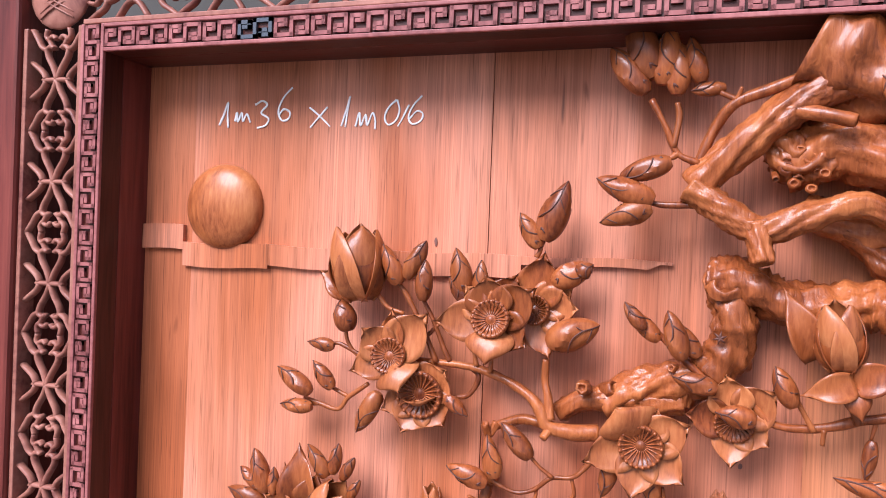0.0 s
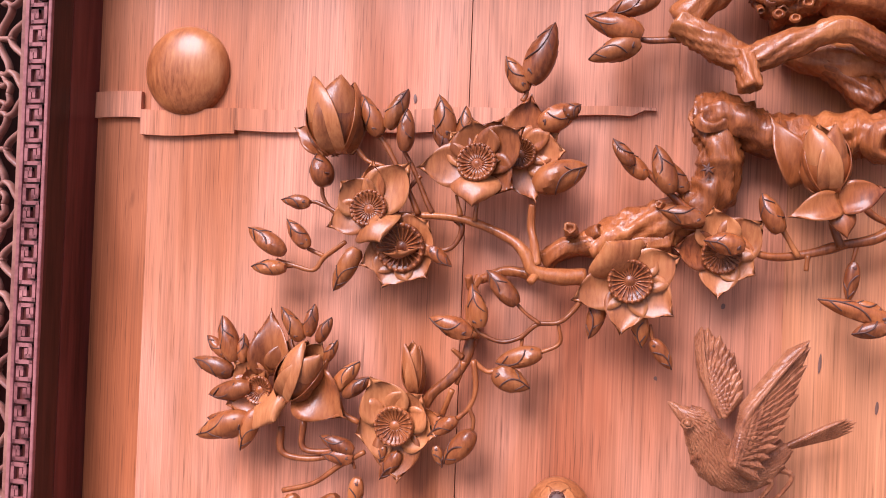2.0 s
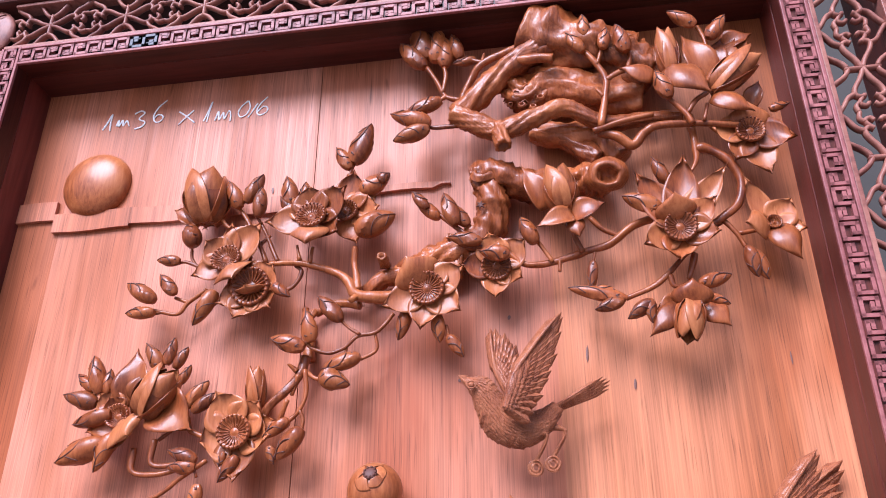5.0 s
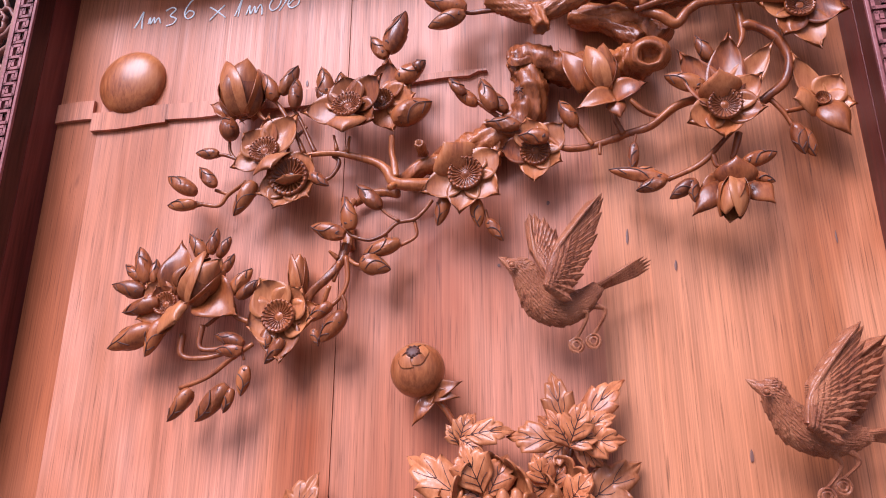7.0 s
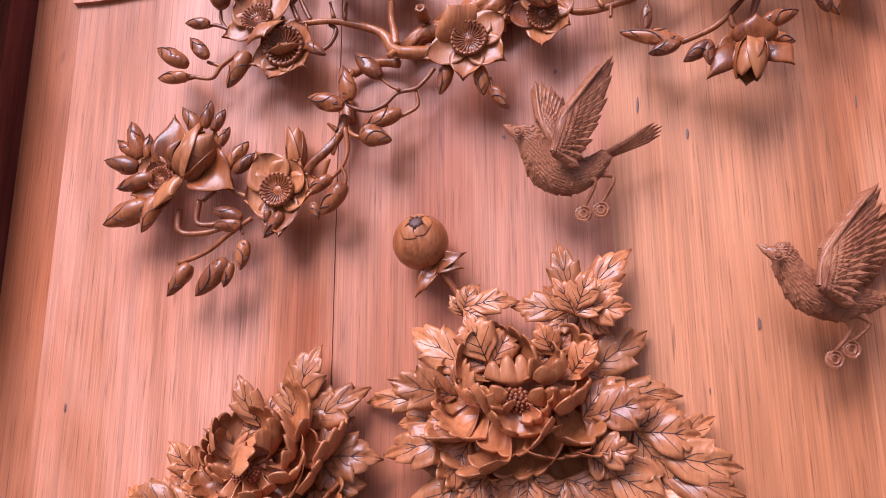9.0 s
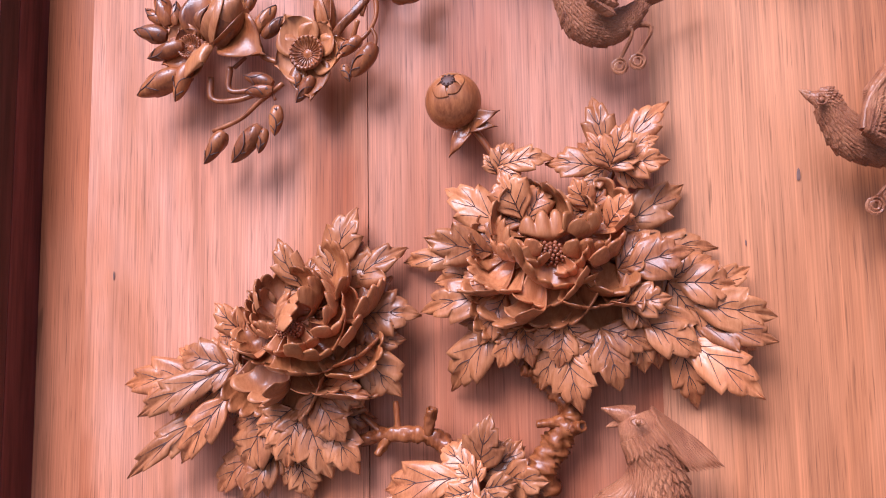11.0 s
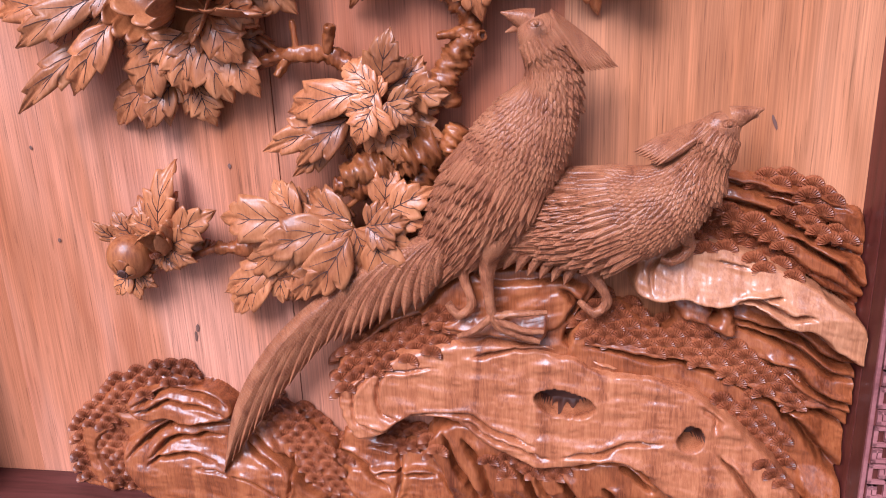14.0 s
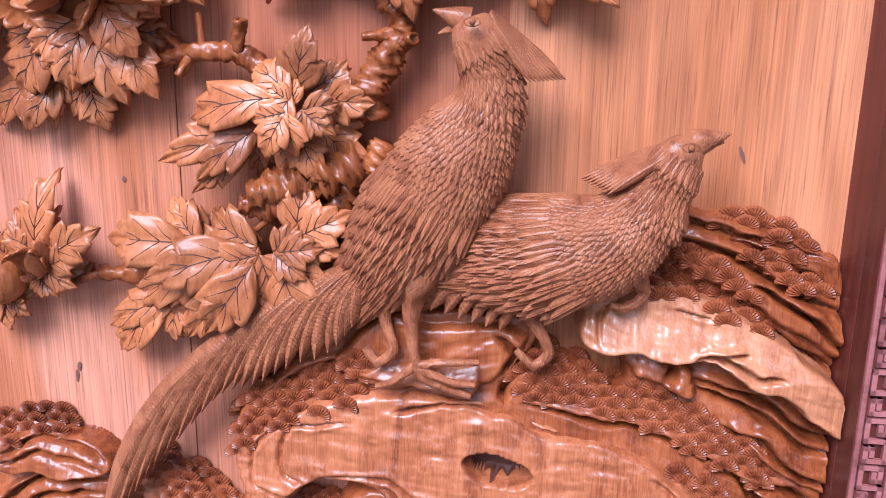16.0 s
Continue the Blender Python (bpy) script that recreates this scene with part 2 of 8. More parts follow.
def tube(bm, points, sides=10, steps=6, gnarl=0.0, knot=0.0, seed=0.0, hollow=False, twist=0.0, index=0, flat=1.0, along=0.12, grooves=2.7):
    """A limb through points (x, y, z, r); gnarl roughens it lengthwise, knot swells it, hollow opens its far end."""
    path = spline(points, steps)
    rings = []
    side = None
    for i, q in enumerate(path):
        a = Vector(path[max(i - 1, 0)][:3]); b = Vector(path[min(i + 1, len(path) - 1)][:3])
        d = (b - a).normalized()
        side = (Vector((0, 1, 0)) if side is None else side)
        side = (side - d * side.dot(d))
        if side.length < 1e-4:
            side = Vector((1, 0, 0)) - d * d.x
        side.normalize()
        up = d.cross(side)
        r0 = max(q[3], 0.0002)
        ring = []
        for k in range(sides):
            a = 2 * math.pi * k / sides
            an = a + twist * i
            dirv = side * math.cos(a) * flat + up * math.sin(a)
            r = r0
            if gnarl or knot:
                c = Vector((math.cos(an) * grooves + seed * 3.1, math.sin(an) * grooves, i * along + seed))
                r *= 1 + gnarl * (0.55 - abs(noise.noise(c * 1.2)) * 2.0) + knot * noise.noise(Vector((seed * 5.3, i * 0.22, math.cos(a))))
            ring.append(bm.verts.new(Vector(q[:3]) + dirv * r))
        rings.append(ring)
    for i in range(len(rings) - 1):
        for k in range(sides):
            bm.faces.new((rings[i][k], rings[i][(k + 1) % sides], rings[i + 1][(k + 1) % sides], rings[i + 1][k])).material_index = index
    for ring, end in ((rings[0], 0), (rings[-1], -1)):
        c = Vector(path[end][:3])
        if end == -1 and hollow:
            d = (c - Vector(path[-2][:3])).normalized()
            inner = [bm.verts.new(c + (v.co - c) * 0.72 + d * 0.001) for v in ring]
            deep = [bm.verts.new(c + (v.co - c) * 0.5 - d * path[-1][3] * 0.7) for v in ring]
            for k in range(sides):
                j = (k + 1) % sides
                bm.faces.new((ring[k], ring[j], inner[j], inner[k])).material_index = index
                bm.faces.new((inner[k], inner[j], deep[j], deep[k])).material_index = index
            bm.faces.new(deep).material_index = index
        else:
            cv = bm.verts.new(c + (c - Vector(path[1 if end == 0 else -2][:3])) * 0.15)
            for k in range(sides):
                f = (ring[k], ring[(k + 1) % sides], cv)
                bm.faces.new(f if end == -1 else f[::-1]).material_index = index


def basis(along, out=(0, -1, 0)):
    """A frame whose x runs along, z as near to out as it can."""
    x = Vector(along).normalized()
    z = Vector(out) - x * Vector(out).dot(x)
    if z.length < 1e-4:
        z = Vector((1, 0, 0)) - x * x.x
    z.normalize()
    return Matrix((x, z.cross(x), z)).transposed()


def blade(bm, base, along, out, length, profile, lift, thick=0.0012, nu=10, nv=8, index=0):
    """A shell with thickness: profile(u) is half its width, lift(u, v) its height, u from 0 at the base to 1, v from -1 to 1."""
    m = basis(along, out)
    base = Vector(base)
    top, low = [], []
    for i in range(nu + 1):
        u = i / nu
        w = profile(u)
        ra, rb = [], []
        for j in range(nv + 1):
            v = 2 * j / nv - 1
            ww = w(v) if callable(w) else w
            h, du, *dv = lift(u, v)
            p = Vector(((u + du) * length, ww * v + (dv[0] if dv else 0), h))
            ra.append(bm.verts.new(base + m @ p))
            rb.append(bm.verts.new(base + m @ (p - Vector((0, 0, thick * (1 - 0.55 * abs(v) ** 3))))))
        top.append(ra); low.append(rb)
    for i in range(nu):
        for j in range(nv):
            bm.faces.new((top[i][j], top[i + 1][j], top[i + 1][j + 1], top[i][j + 1])).material_index = index
            bm.faces.new((low[i][j], low[i][j + 1], low[i + 1][j + 1], low[i + 1][j])).material_index = index
    for i in range(nu):
        for j, flip in ((0, 0), (nv, 1)):
            q = (top[i][j], low[i][j], low[i + 1][j], top[i + 1][j])
            bm.faces.new(q[::-1] if flip else q).material_index = index
    for j in range(nv):
        bm.faces.new((top[nu][j], low[nu][j], low[nu][j + 1], top[nu][j + 1])).material_index = index
        bm.faces.new((top[0][j + 1], low[0][j + 1], low[0][j], top[0][j])).material_index = index
    return m


def petal(bm, base, along, out, length, width, cup=0.35, curl=0.2, lean=0.0, point=1.0, thick=0.0014):
    """A magnolia petal: narrow foot, full middle, a pointed or round tip; cupped across and curled along."""
    def profile(u):
        return width * 0.5 * max(0.05, (math.sin(math.pi * min(1, 0.12 + 0.88 * u) ** 0.95) ** 0.62) + 0.2 * (1 - u))

    def lift(u, v):
        return (length * (lean * u + curl * math.sin(math.pi * u) * 0.5 - curl * 0.25 * u * u) + 0.02 * width * math.sin(v * 4 + u * 5 + length * 900) + cup * width * 0.5 * v * v * (0.3 + 0.7 * math.sin(math.pi * min(1, u + 0.15))),
                -0.12 * v * v * u * point + 0.05 * (1 - abs(v)) * u * u * point)
    blade(bm, base, along, out, length, profile, lift, thick, 10, 8)


# ---- the setting: panel board, frame, what stands behind it ----
W, H, FRONT = 0.70, 0.99, -0.052
KEY = 0.0215        # width of the key-pattern rail
LAT = 0.052        # width of the fretwork
STILE = 0.055      # outer board


panel = thing("carved_panel_board", (0, 0, 0), "broad varnished reddish hardwood backing board with straight grain", "wood panel", kind="structure")
for x0, x1 in ((-0.006, 0.0455), (0.0455, 0.2924), (0.2931, 0.5006), (0.5006, 0.708)):
    bm = bmesh.new()
    box(bm, x0, x1, 0.0, 0.018, -0.03, H + 0.008, 0.0001)
    part("plank", bm, BOARD_RED if x0 < 0 else BOARD if x0 < 0.2 else BOARD_GREY if x0 < 0.4 else BOARD_TAN, panel, smooth=False)

# reveal boards round the panel
lining = thing("frame_lining", (0, 0, 0), "dark red-brown hardwood lining boards round the sunken panel", "frame", kind="structure")
for x0, x1, z0, z1, mat in ((-0.012, 0.0, -0.012, H, FRAME), (W, W + 0.012, -0.012, H, FRAME), (-0.012, W + 0.012, H, H + 0.012, FRAME_H_SHADED), (0, W, -0.032, -0.012, FRAME_H_SHADED)):
    bm = bmesh.new()
    box(bm, x0, x1, FRONT + 0.0202, 0.022 if z1 > 0 else -0.0005, z0, z1, 0.0004)
    if z1 < 0:
        for v in bm.verts:
            if v.co.z > -0.02 and v.co.y > -0.015:
                v.co.z += 0.012
    part("lining_board", bm, mat, lining, smooth=False)


def key_unit(length, height):
    """One raised S of the key pattern, between its two dividing bars."""
    bm = bmesh.new()
    s = 0.095 * length
    pts = [(.20, .60), (.345, .60), (.345, .84), (.075, .84), (.075, .10), (.5, .10), (.5, .90), (.925, .90), (.925, .16), (.655, .16), (.655, .40), (.80, .40)]
    for (a, b), (c, d) in zip(pts, pts[1:]):
        x0, x1 = sorted((a * length, c * length)); z0, z1 = sorted((b * height, d * height))
        box(bm, x0 - s / 2, x1 + s / 2, -0.0024, 0.0006, z0 - s / 2, z1 + s / 2)
    bmesh.ops.remove_doubles(bm, verts=bm.verts, dist=0.00005)
    me = bpy.data.meshes.new("key_pattern")
    bm.to_mesh(me); bm.free()
    me.materials.append(KEYWOOD)
    return me


def key_rail(name, length, m, label, ink=None):
    """A rail with two raised lips and a row of key units; runs along its x, z across."""
    rail = thing(name, (0, 0, 0), label, "key-pattern rail", "rails of the frame")
    bm = bmesh.new()
    box(bm, 0, length, 0.0, 0.02, 0, KEY, 0.0006)
    part("rail_body", bm, KEYWOOD if False else FRAME_H_SHADED, rail, smooth=False)
    for z0, z1 in ((0.0, 0.0031), (KEY - 0.0029, KEY)):
        bm = bmesh.new()
        box(bm, 0, length, -0.0028, 0.0004, z0, z1, 0.0007)
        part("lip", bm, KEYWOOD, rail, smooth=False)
    n = round(length / 0.0286)
    step = length / n
    me = key_unit(step, KEY - 0.0075)
    inked = me.copy()
    inked.materials[0] = BLUE
    for i in range(n):
        o = new("key_pattern", inked if ink is not None and abs((i + 0.5) * step - ink) < step * 0.5 else me)
        o.parent = rail
        o.location = (i * step, 0, 0.0037)
    rail.matrix_basis = m
    return rail


K = KEY
key_rail("key_rail", H + 0.012 + 2 * K, pose(-K, FRONT, H + K) @ pose(0, 0, 0, 0, 90, 0), "upright carved key-pattern rail in dull red-brown wood")
key_rail("key_rail", H + 0.012 + 2 * K, pose(W + K, FRONT, -0.012 - K) @ pose(0, 0, 0, 0, -90, 0), "upright carved key-pattern rail in dull red-brown wood")
key_rail("key_rail", W, pose(0, FRONT, H), "level carved key-pattern rail with a blue ink spot", 0.133)
key_rail("key_rail", W, pose(0, FRONT, -0.012 - K), "level carved key-pattern rail at the foot of the panel")


def fret_unit(period, width):
    """One repeat of the fretwork: a star node, four hearts of curled bars and a cross."""
    bm = bmesh.new()
    r, y = 0.0021, 0.006
    w = width / 2
    q = period / 2

    def bar(pts, k=1.0):
        tube(bm, [(a * q, y, b * w, r * k) for a, b in pts], 6, 4, flat=1.9)
    for sx in (-1, 1):
        bar([(0, 0), (sx * 0.22, 0.14), (sx * 0.45, 0.36), (sx * 0.6, 0.40), (sx * 0.66, 0.24), (sx * 0.62, 0.14)])
        bar([(0, 0), (sx * 0.22, -0.14), (sx * 0.45, -0.36), (sx * 0.6, -0.40), (sx * 0.66, -0.24), (sx * 0.62, -0.14)])
        bar([(sx * 0.02, 0.42), (sx * 0.16, 0.56), (sx * 0.36, 0.98)])
        bar([(sx * 0.02, -0.42), (sx * 0.16, -0.56), (sx * 0.36, -0.98)])
        bar([(sx * 0.58, 0.40), (sx * 0.66, 0.62), (sx * 0.82, 0.78), (sx * 1.0, 0.98)])
        bar([(sx * 0.58, -0.40), (sx * 0.66, -0.62), (sx * 0.82, -0.78), (sx * 1.0, -0.98)])
        bar([(sx * 0.64, 0.2), (sx * 0.8, 0.34), (sx * 0.86, 0.18), (sx * 0.8, 0.08)], 0.9)
        bar([(sx * 0.64, -0.2), (sx * 0.8, -0.34), (sx * 0.86, -0.18), (sx * 0.8, -0.08)], 0.9)
        bar([(sx * 1.0, 0.42), (sx * 0.86, 0.46), (sx * 0.78, 0.34)], 0.9)
        bar([(sx * 1.0, -0.42), (sx * 0.86, -0.46), (sx * 0.78, -0.34)], 0.9)
    bar([(0, -0.5), (0, 0), (0, 0.5)])
    for f in bm.faces:
        f.smooth = True
    me = bpy.data.meshes.new("fret_motif")
    bm.to_mesh(me); bm.free()
    me.materials.append(LATTICE)
    return me


def fretwork(length, m, label):
    fret = thing("fretwork", (0, 0, 0), label, "fretwork", "fretwork of the frame")
    n = round(length / 0.0805)
    step = length / n
    me = fret_unit(step, LAT)
    for i in range(n):
        o = new("fret_motif", me)
        o.parent = fret
        o.location = ((i + 0.5) * step, 0, LAT / 2)
    bm = bmesh.new()
    box(bm, 0, length, -0.001, 0.014, -0.003, 0.001, 0.0008); part("inner_edge", bm, LATTICE, fret, smooth=False)
    bm = bmesh.new()
    box(bm, 0, length, -0.001, 0.014, LAT - 0.001, LAT + 0.003, 0.0008); part("outer_edge", bm, LATTICE, fret, smooth=False)
    fret.matrix_basis = m


G = K + 0.0035
fretwork(H + 0.012 + 2 * K, pose(-G, FRONT, -0.012 - K) @ pose(0, 0, 0, 0, -90, 0), "openwork carved wooden fretwork of hearts and curls, upright strip")
fretwork(H + 0.012 + 2 * K, pose(W + G, FRONT, H + K) @ pose(0, 0, 0, 0, 90, 0), "openwork carved wooden fretwork of hearts and curls, upright strip")
fretwork(W + 2 * K, pose(-K, FRONT, H + G), "openwork carved wooden fretwork of hearts and curls above the panel")
fretwork(W + 2 * K, pose(W + K, FRONT, -0.012 - G) @ pose(0, 0, 0, 0, 180, 0), "openwork carved wooden fretwork of hearts and curls under the panel")

# corner blocks between the fretwork strips
C = G + LAT + 0.0035
for sx, sz in ((0, 0), (0, 1), (1, 0), (1, 1)):
    cx = -G - LAT / 2 if sx == 0 else W + G + LAT / 2
    cz = -0.012 - G - LAT / 2 if sz == 0 else H + G + LAT / 2
    block = thing("corner_block", (cx, FRONT + 0.006, cz), "carved wooden corner block with a netted leaf face", "corner block", "corner blocks of the frame")
    bm = bmesh.new()
    bmesh.ops.create_uvsphere(bm, u_segments=20, v_segments=10, radius=1, matrix=Matrix.Diagonal((0.03, 0.006, 0.03, 1)))
    part("boss", bm, LATTICE, block)
    bm = bmesh.new()
    for k in range(-3, 4):
        tube(bm, [(-0.016, -0.0035, k * 0.0045 - 0.008, 0.0007), (0, -0.0062, k * 0.0045, 0.0008), (0.016, -0.0035, k * 0.0045 + 0.008, 0.0007)], 5, 3)
        tube(bm, [(-0.016, -0.0035, k * 0.0045 + 0.008, 0.0007), (0, -0.0062, k * 0.0045, 0.0008), (0.016, -0.0035, k * 0.0045 - 0.008, 0.0007)], 5, 3)
    part("netting", bm, LATTICE, block)

# outer boards of the frame
outer = thing("outer_frame", (0, 0, 0), "plain dark red-brown hardwood outer boards of the frame", "frame", kind="structure")
ZL, ZH = -0.012 - C, H + C
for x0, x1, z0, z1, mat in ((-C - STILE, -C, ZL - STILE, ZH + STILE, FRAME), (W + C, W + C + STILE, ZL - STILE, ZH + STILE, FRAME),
                            (-C, W + C, ZH, ZH + STILE, FRAME_H_SHADED), (-C, W + C, ZL - STILE, ZL, FRAME_H_SHADED)):
    bm = bmesh.new()
    box(bm, x0, x1, FRONT - 0.006, 0.025, z0, z1, 0.003)
    part("frame_board", bm, mat, outer, smooth=False)

bm = bmesh.new(); box(bm, -4, 5, 0.45, 0.6, ZL - STILE, 3.2); wall = finish("wall_back", bm, WALL, smooth=False)
tagged(wall, "dim grey plastered wall behind the carved panel", "wall", kind="structure")
# floor added out of view; its dark colour deepens the down-facing sides
bm = bmesh.new(); box(bm, -60, 60, -60, 60, ZL - STILE - 0.2, ZL - STILE); ground = finish("floor", bm, FLOOR, smooth=False)
tagged(ground, "unseen dark grey floor added under the panel to limit bounced light", "floor", kind="structure")

# the raised sun and the stepped cloud band
bm = bmesh.new()
rows = []
for i in range(13):
    a = math.pi / 2 * i / 12
    rows.append([bm.verts.new((0.034 * math.cos(a) * math.cos(b), -0.0165 * math.sin(a) ** 0.85, 0.034 * math.cos(a) * math.sin(b))) for b in [2 * math.pi * k / 48 for k in range(48)]] if i < 12 else [bm.verts.new((0, -0.0165, 0))])
for a, b in zip(rows, rows[1:]):
    for k in range(48):
        j = (k + 1) % 48
        bm.faces.new((a[k], b[k], b[j], a[j]) if len(b) > 1 else (a[k], b[0], a[j]))
bmesh.ops.recalc_face_normals(bm, faces=bm.faces)
disc = finish("sun_disc", bm, PALE)
disc.location = (0.0765, -0.0002, 0.8765)
tagged(disc, "smooth round wooden sun dome standing proud of the board", "carved sun")

band = thing("cloud_band", (0.04, 0, 0.845), "thin stepped wooden cloud band running across the board", "carved band")
for x0, x1, z0, z1, y in ((0.0003, 0.0398, 0.8412, 0.861, 0.0042), (0.0398, 0.118, 0.8285, 0.8475, 0.0044), (0.118, 0.318, 0.8312, 0.8475, 0.0042), (0.318, 0.4185, 0.8418, 0.8478, 0.0045)):
    bm = bmesh.new()
    box(bm, x0, x1, -y, 0.0005, z0, z1)
    bmesh.ops.subdivide_edges(bm, edges=[e for e in bm.edges if abs(e.verts[0].co.x - e.verts[1].co.x) > 0.01], cuts=12)
    for v in bm.verts:
        if v.co.x > 0.41:
            v.co.z = 0.8478 - (0.8478 - v.co.z) * 0.3
        v.co.z += 0.0009 * math.sin(v.co.x * 70)
    under_band = part("band_step", bm, BOARD, band, smooth=False)
    under_band.matrix_parent_inverse = Matrix.Translation((-0.04, 0, -0.845))


# ---- the magnolia: limbs, flowers and buds ----
magnolia = thing("magnolia_branch", (0.5, 0, 0.9), "gnarled varnished wooden magnolia branch carved in high relief on the board", "carved branch")
magnolia.matrix_world = Matrix.Translation((0.5, 0, 0.9))


def under(ob, parent):
    """Parts are built in the place's own metres; their parent stands at its base."""
    ob.parent = parent
    ob.matrix_parent_inverse = Matrix.Translation(-Vector(parent.location))
    return ob


def trunk(points, gnarl, seed, hollow=False):
    bm = bmesh.new()
    thick = max(p[3] for p in points) > 0.0055
    tube(bm, points, 34 if thick else 14, 14 if thick else 8, gnarl * 0.8, 0.2 if thick else 0.12, seed * 1.37, hollow, 0.05, along=0.034, grooves=1.75)
    return under(finish("limb", bm, LIMBWOOD), magnolia)


def twig(points):
    bm = bmesh.new()
    tube(bm, points, 9, 6, 0.16, 0.3, len(points) + points[0][0] * 50)
    return under(finish("twig", bm, CARVED), magnolia)


def bud(base, tip, width):
    """A closed bud: a pointed body wrapped by two petals whose edges wind round it, and a notched collar at its foot."""
    base, tip = Vector(base), Vector(tip)
    length = (tip - base).length
    m = basis(tip - base)
    seed = (base.x * 91.7 + base.z * 57.3) % 6.28
    bm = bmesh.new()
    sides, rings = 22, 15
    grid = []
    for i in range(rings + 1):
        s = i / rings
        r = width * 0.5 * 2.15 * (0.03 + 0.97 * s) ** 0.5 * max(0.0, 1 - s) ** 0.72 + 0.0006 * (1 - s)
        row = []
        for k in range(sides):
            a = 2 * math.pi * k / sides
            saw = ((a + seed * 0.4) * 2 / (2 * math.pi) + 0.62 * s) % 1.0
            rr = r * (0.88 + 0.22 * saw)
            row.append(bm.verts.new(base + m @ Vector((s * length, rr * math.cos(a), rr * math.sin(a) * 0.9))))
        grid.append(row)
    for i in range(rings):
        for k in range(sides):
            j = (k + 1) % sides
            bm.faces.new((grid[i][k], grid[i][j], grid[i + 1][j], grid[i + 1][k]))
    bm.faces.new(grid[0][::-1]); bm.faces.new(grid[-1])
    ob = finish("magnolia_bud", bm, CARVED, sharp=38)
    for v in ob.data.vertices:
        v.co -= base
    ob.location = base
    collar = bmesh.new()
    r = width * 0.5 * 0.62
    for k in range(5):
        a = 2 * math.pi * k / 5 + seed
        c, s = math.cos(a), math.sin(a)
        e = length * 0.16
        tube(collar, [(*(m @ Vector((e * 0.5, r * 0.75 * c, r * 0.75 * s))), 0.0008), (*(m @ Vector((e * 1.1, r * 1.18 * c, r * 1.18 * s))), 0.0009),
                      (*(m @ Vector((e * 0.75, r * 1.1 * math.cos(a + 0.5), r * 1.1 * math.sin(a + 0.5)))), 0.0005)], 5, 3)
    part("notched_collar", collar, CUT_AND_SHADE, ob)
    cuts = bmesh.new()
    turn = 0.35 * math.sin(seed * 3)

    def skin(s, a):
        r = width * 0.5 * 2.15 * (0.03 + 0.97 * s) ** 0.5 * max(0.0, 1 - s) ** 0.72 * 1.0 + 0.0004
        return m @ Vector((s * length, r * math.sin(a), r * math.cos(a) * 0.9))
    sg = 1 if math.sin(seed * 9) > 0 else -1
    main = ((0.99, 0.0), (0.85, 0.25), (0.7, 0.32), (0.5, 0.1), (0.36, -0.45), (0.3, -1.0))
    side = ((0.72, 0.30), (0.62, 0.75), (0.5, 1.25))
    top = ((0.86, 0.2), (0.78, -0.35), (0.68, -0.8))
    for line in (main, side, top):
        tube(cuts, [(*skin(s, turn + sg * a), 0.0005 if line is main else 0.0004) for s, a in line], 5, 3)
    part("petal_edge", cuts, CUT_AND_SHADE, ob, "dark cut edges of wrapped petals")
    return tagged(ob, "small pointed magnolia bud carved in glossy brown wood", "carved bud", "buds of the magnolia")


def tulip(base, tip, width):
    """A half-open flower: overlapping pointed petals round one axis."""
    base, tip = Vector(base), Vector(tip)
    length = (tip - base).length
    ob = thing("closed_magnolia", base, "half-open magnolia flower with overlapping pointed wooden petals", "carved flower", "flowers of the magnolia")
    m = basis(tip - base)
    for k, (a, open_, ln) in enumerate(((-0.9, 0.0, 0.96), (0.95, 0.04, 0.98), (3.1, 0.02, 1.0), (2.2, 0.1, 0.9), (-2.2, 0.1, 0.9), (0.05, 0.0, 0.8))):
        bm = bmesh.new()
        out = m @ Vector((0, math.sin(a), math.cos(a)))

        def profile(u, w=width):
            return w * 0.44 * max(0.03, math.sin(math.pi * min(1, 0.1 + 0.9 * u) ** 0.95) ** 0.7) + 0.0006

        def lift(u, v, w=width, o=open_):
            belly = w * (0.40 * math.sin(math.pi * 0.78 * min(1, 0.05 + 0.95 * u) ** 0.8) + o * u)
            return belly - 0.30 * w * v * v * math.sin(math.pi * (0.15 + 0.8 * u)), -0.03 * v * v
        blade(bm, (0, 0, 0), m @ Vector((1, 0, 0)), out, length * ln, profile, lift, 0.0014, 12, 10)
        part("petal", bm, PALE if k < 3 else CARVED, ob)
    bm = bmesh.new()
    bmesh.ops.create_uvsphere(bm, u_segments=14, v_segments=10, radius=1, matrix=Matrix.Translation((tip - base) * 0.3) @ m.to_4x4() @ Matrix.Diagonal((length * 0.3, width * 0.3, width * 0.28, 1)))
    part("heart", bm, CARVED, ob)
    return ob


def loose_petal(base, tip, width, cup):
    base, tip = Vector(base), Vector(tip)
    bm = bmesh.new()
    petal(bm, (0, 0, 0), tip - base, (0, -1, 0.15), (tip - base).length, width * 1.05, cup, 0.22)
    ob = finish("magnolia_petal", bm, CARVED)
    ob.location = base
    return tagged(ob, "single spread magnolia petal in glossy carved wood", "carved petal", "loose petals of the magnolia")


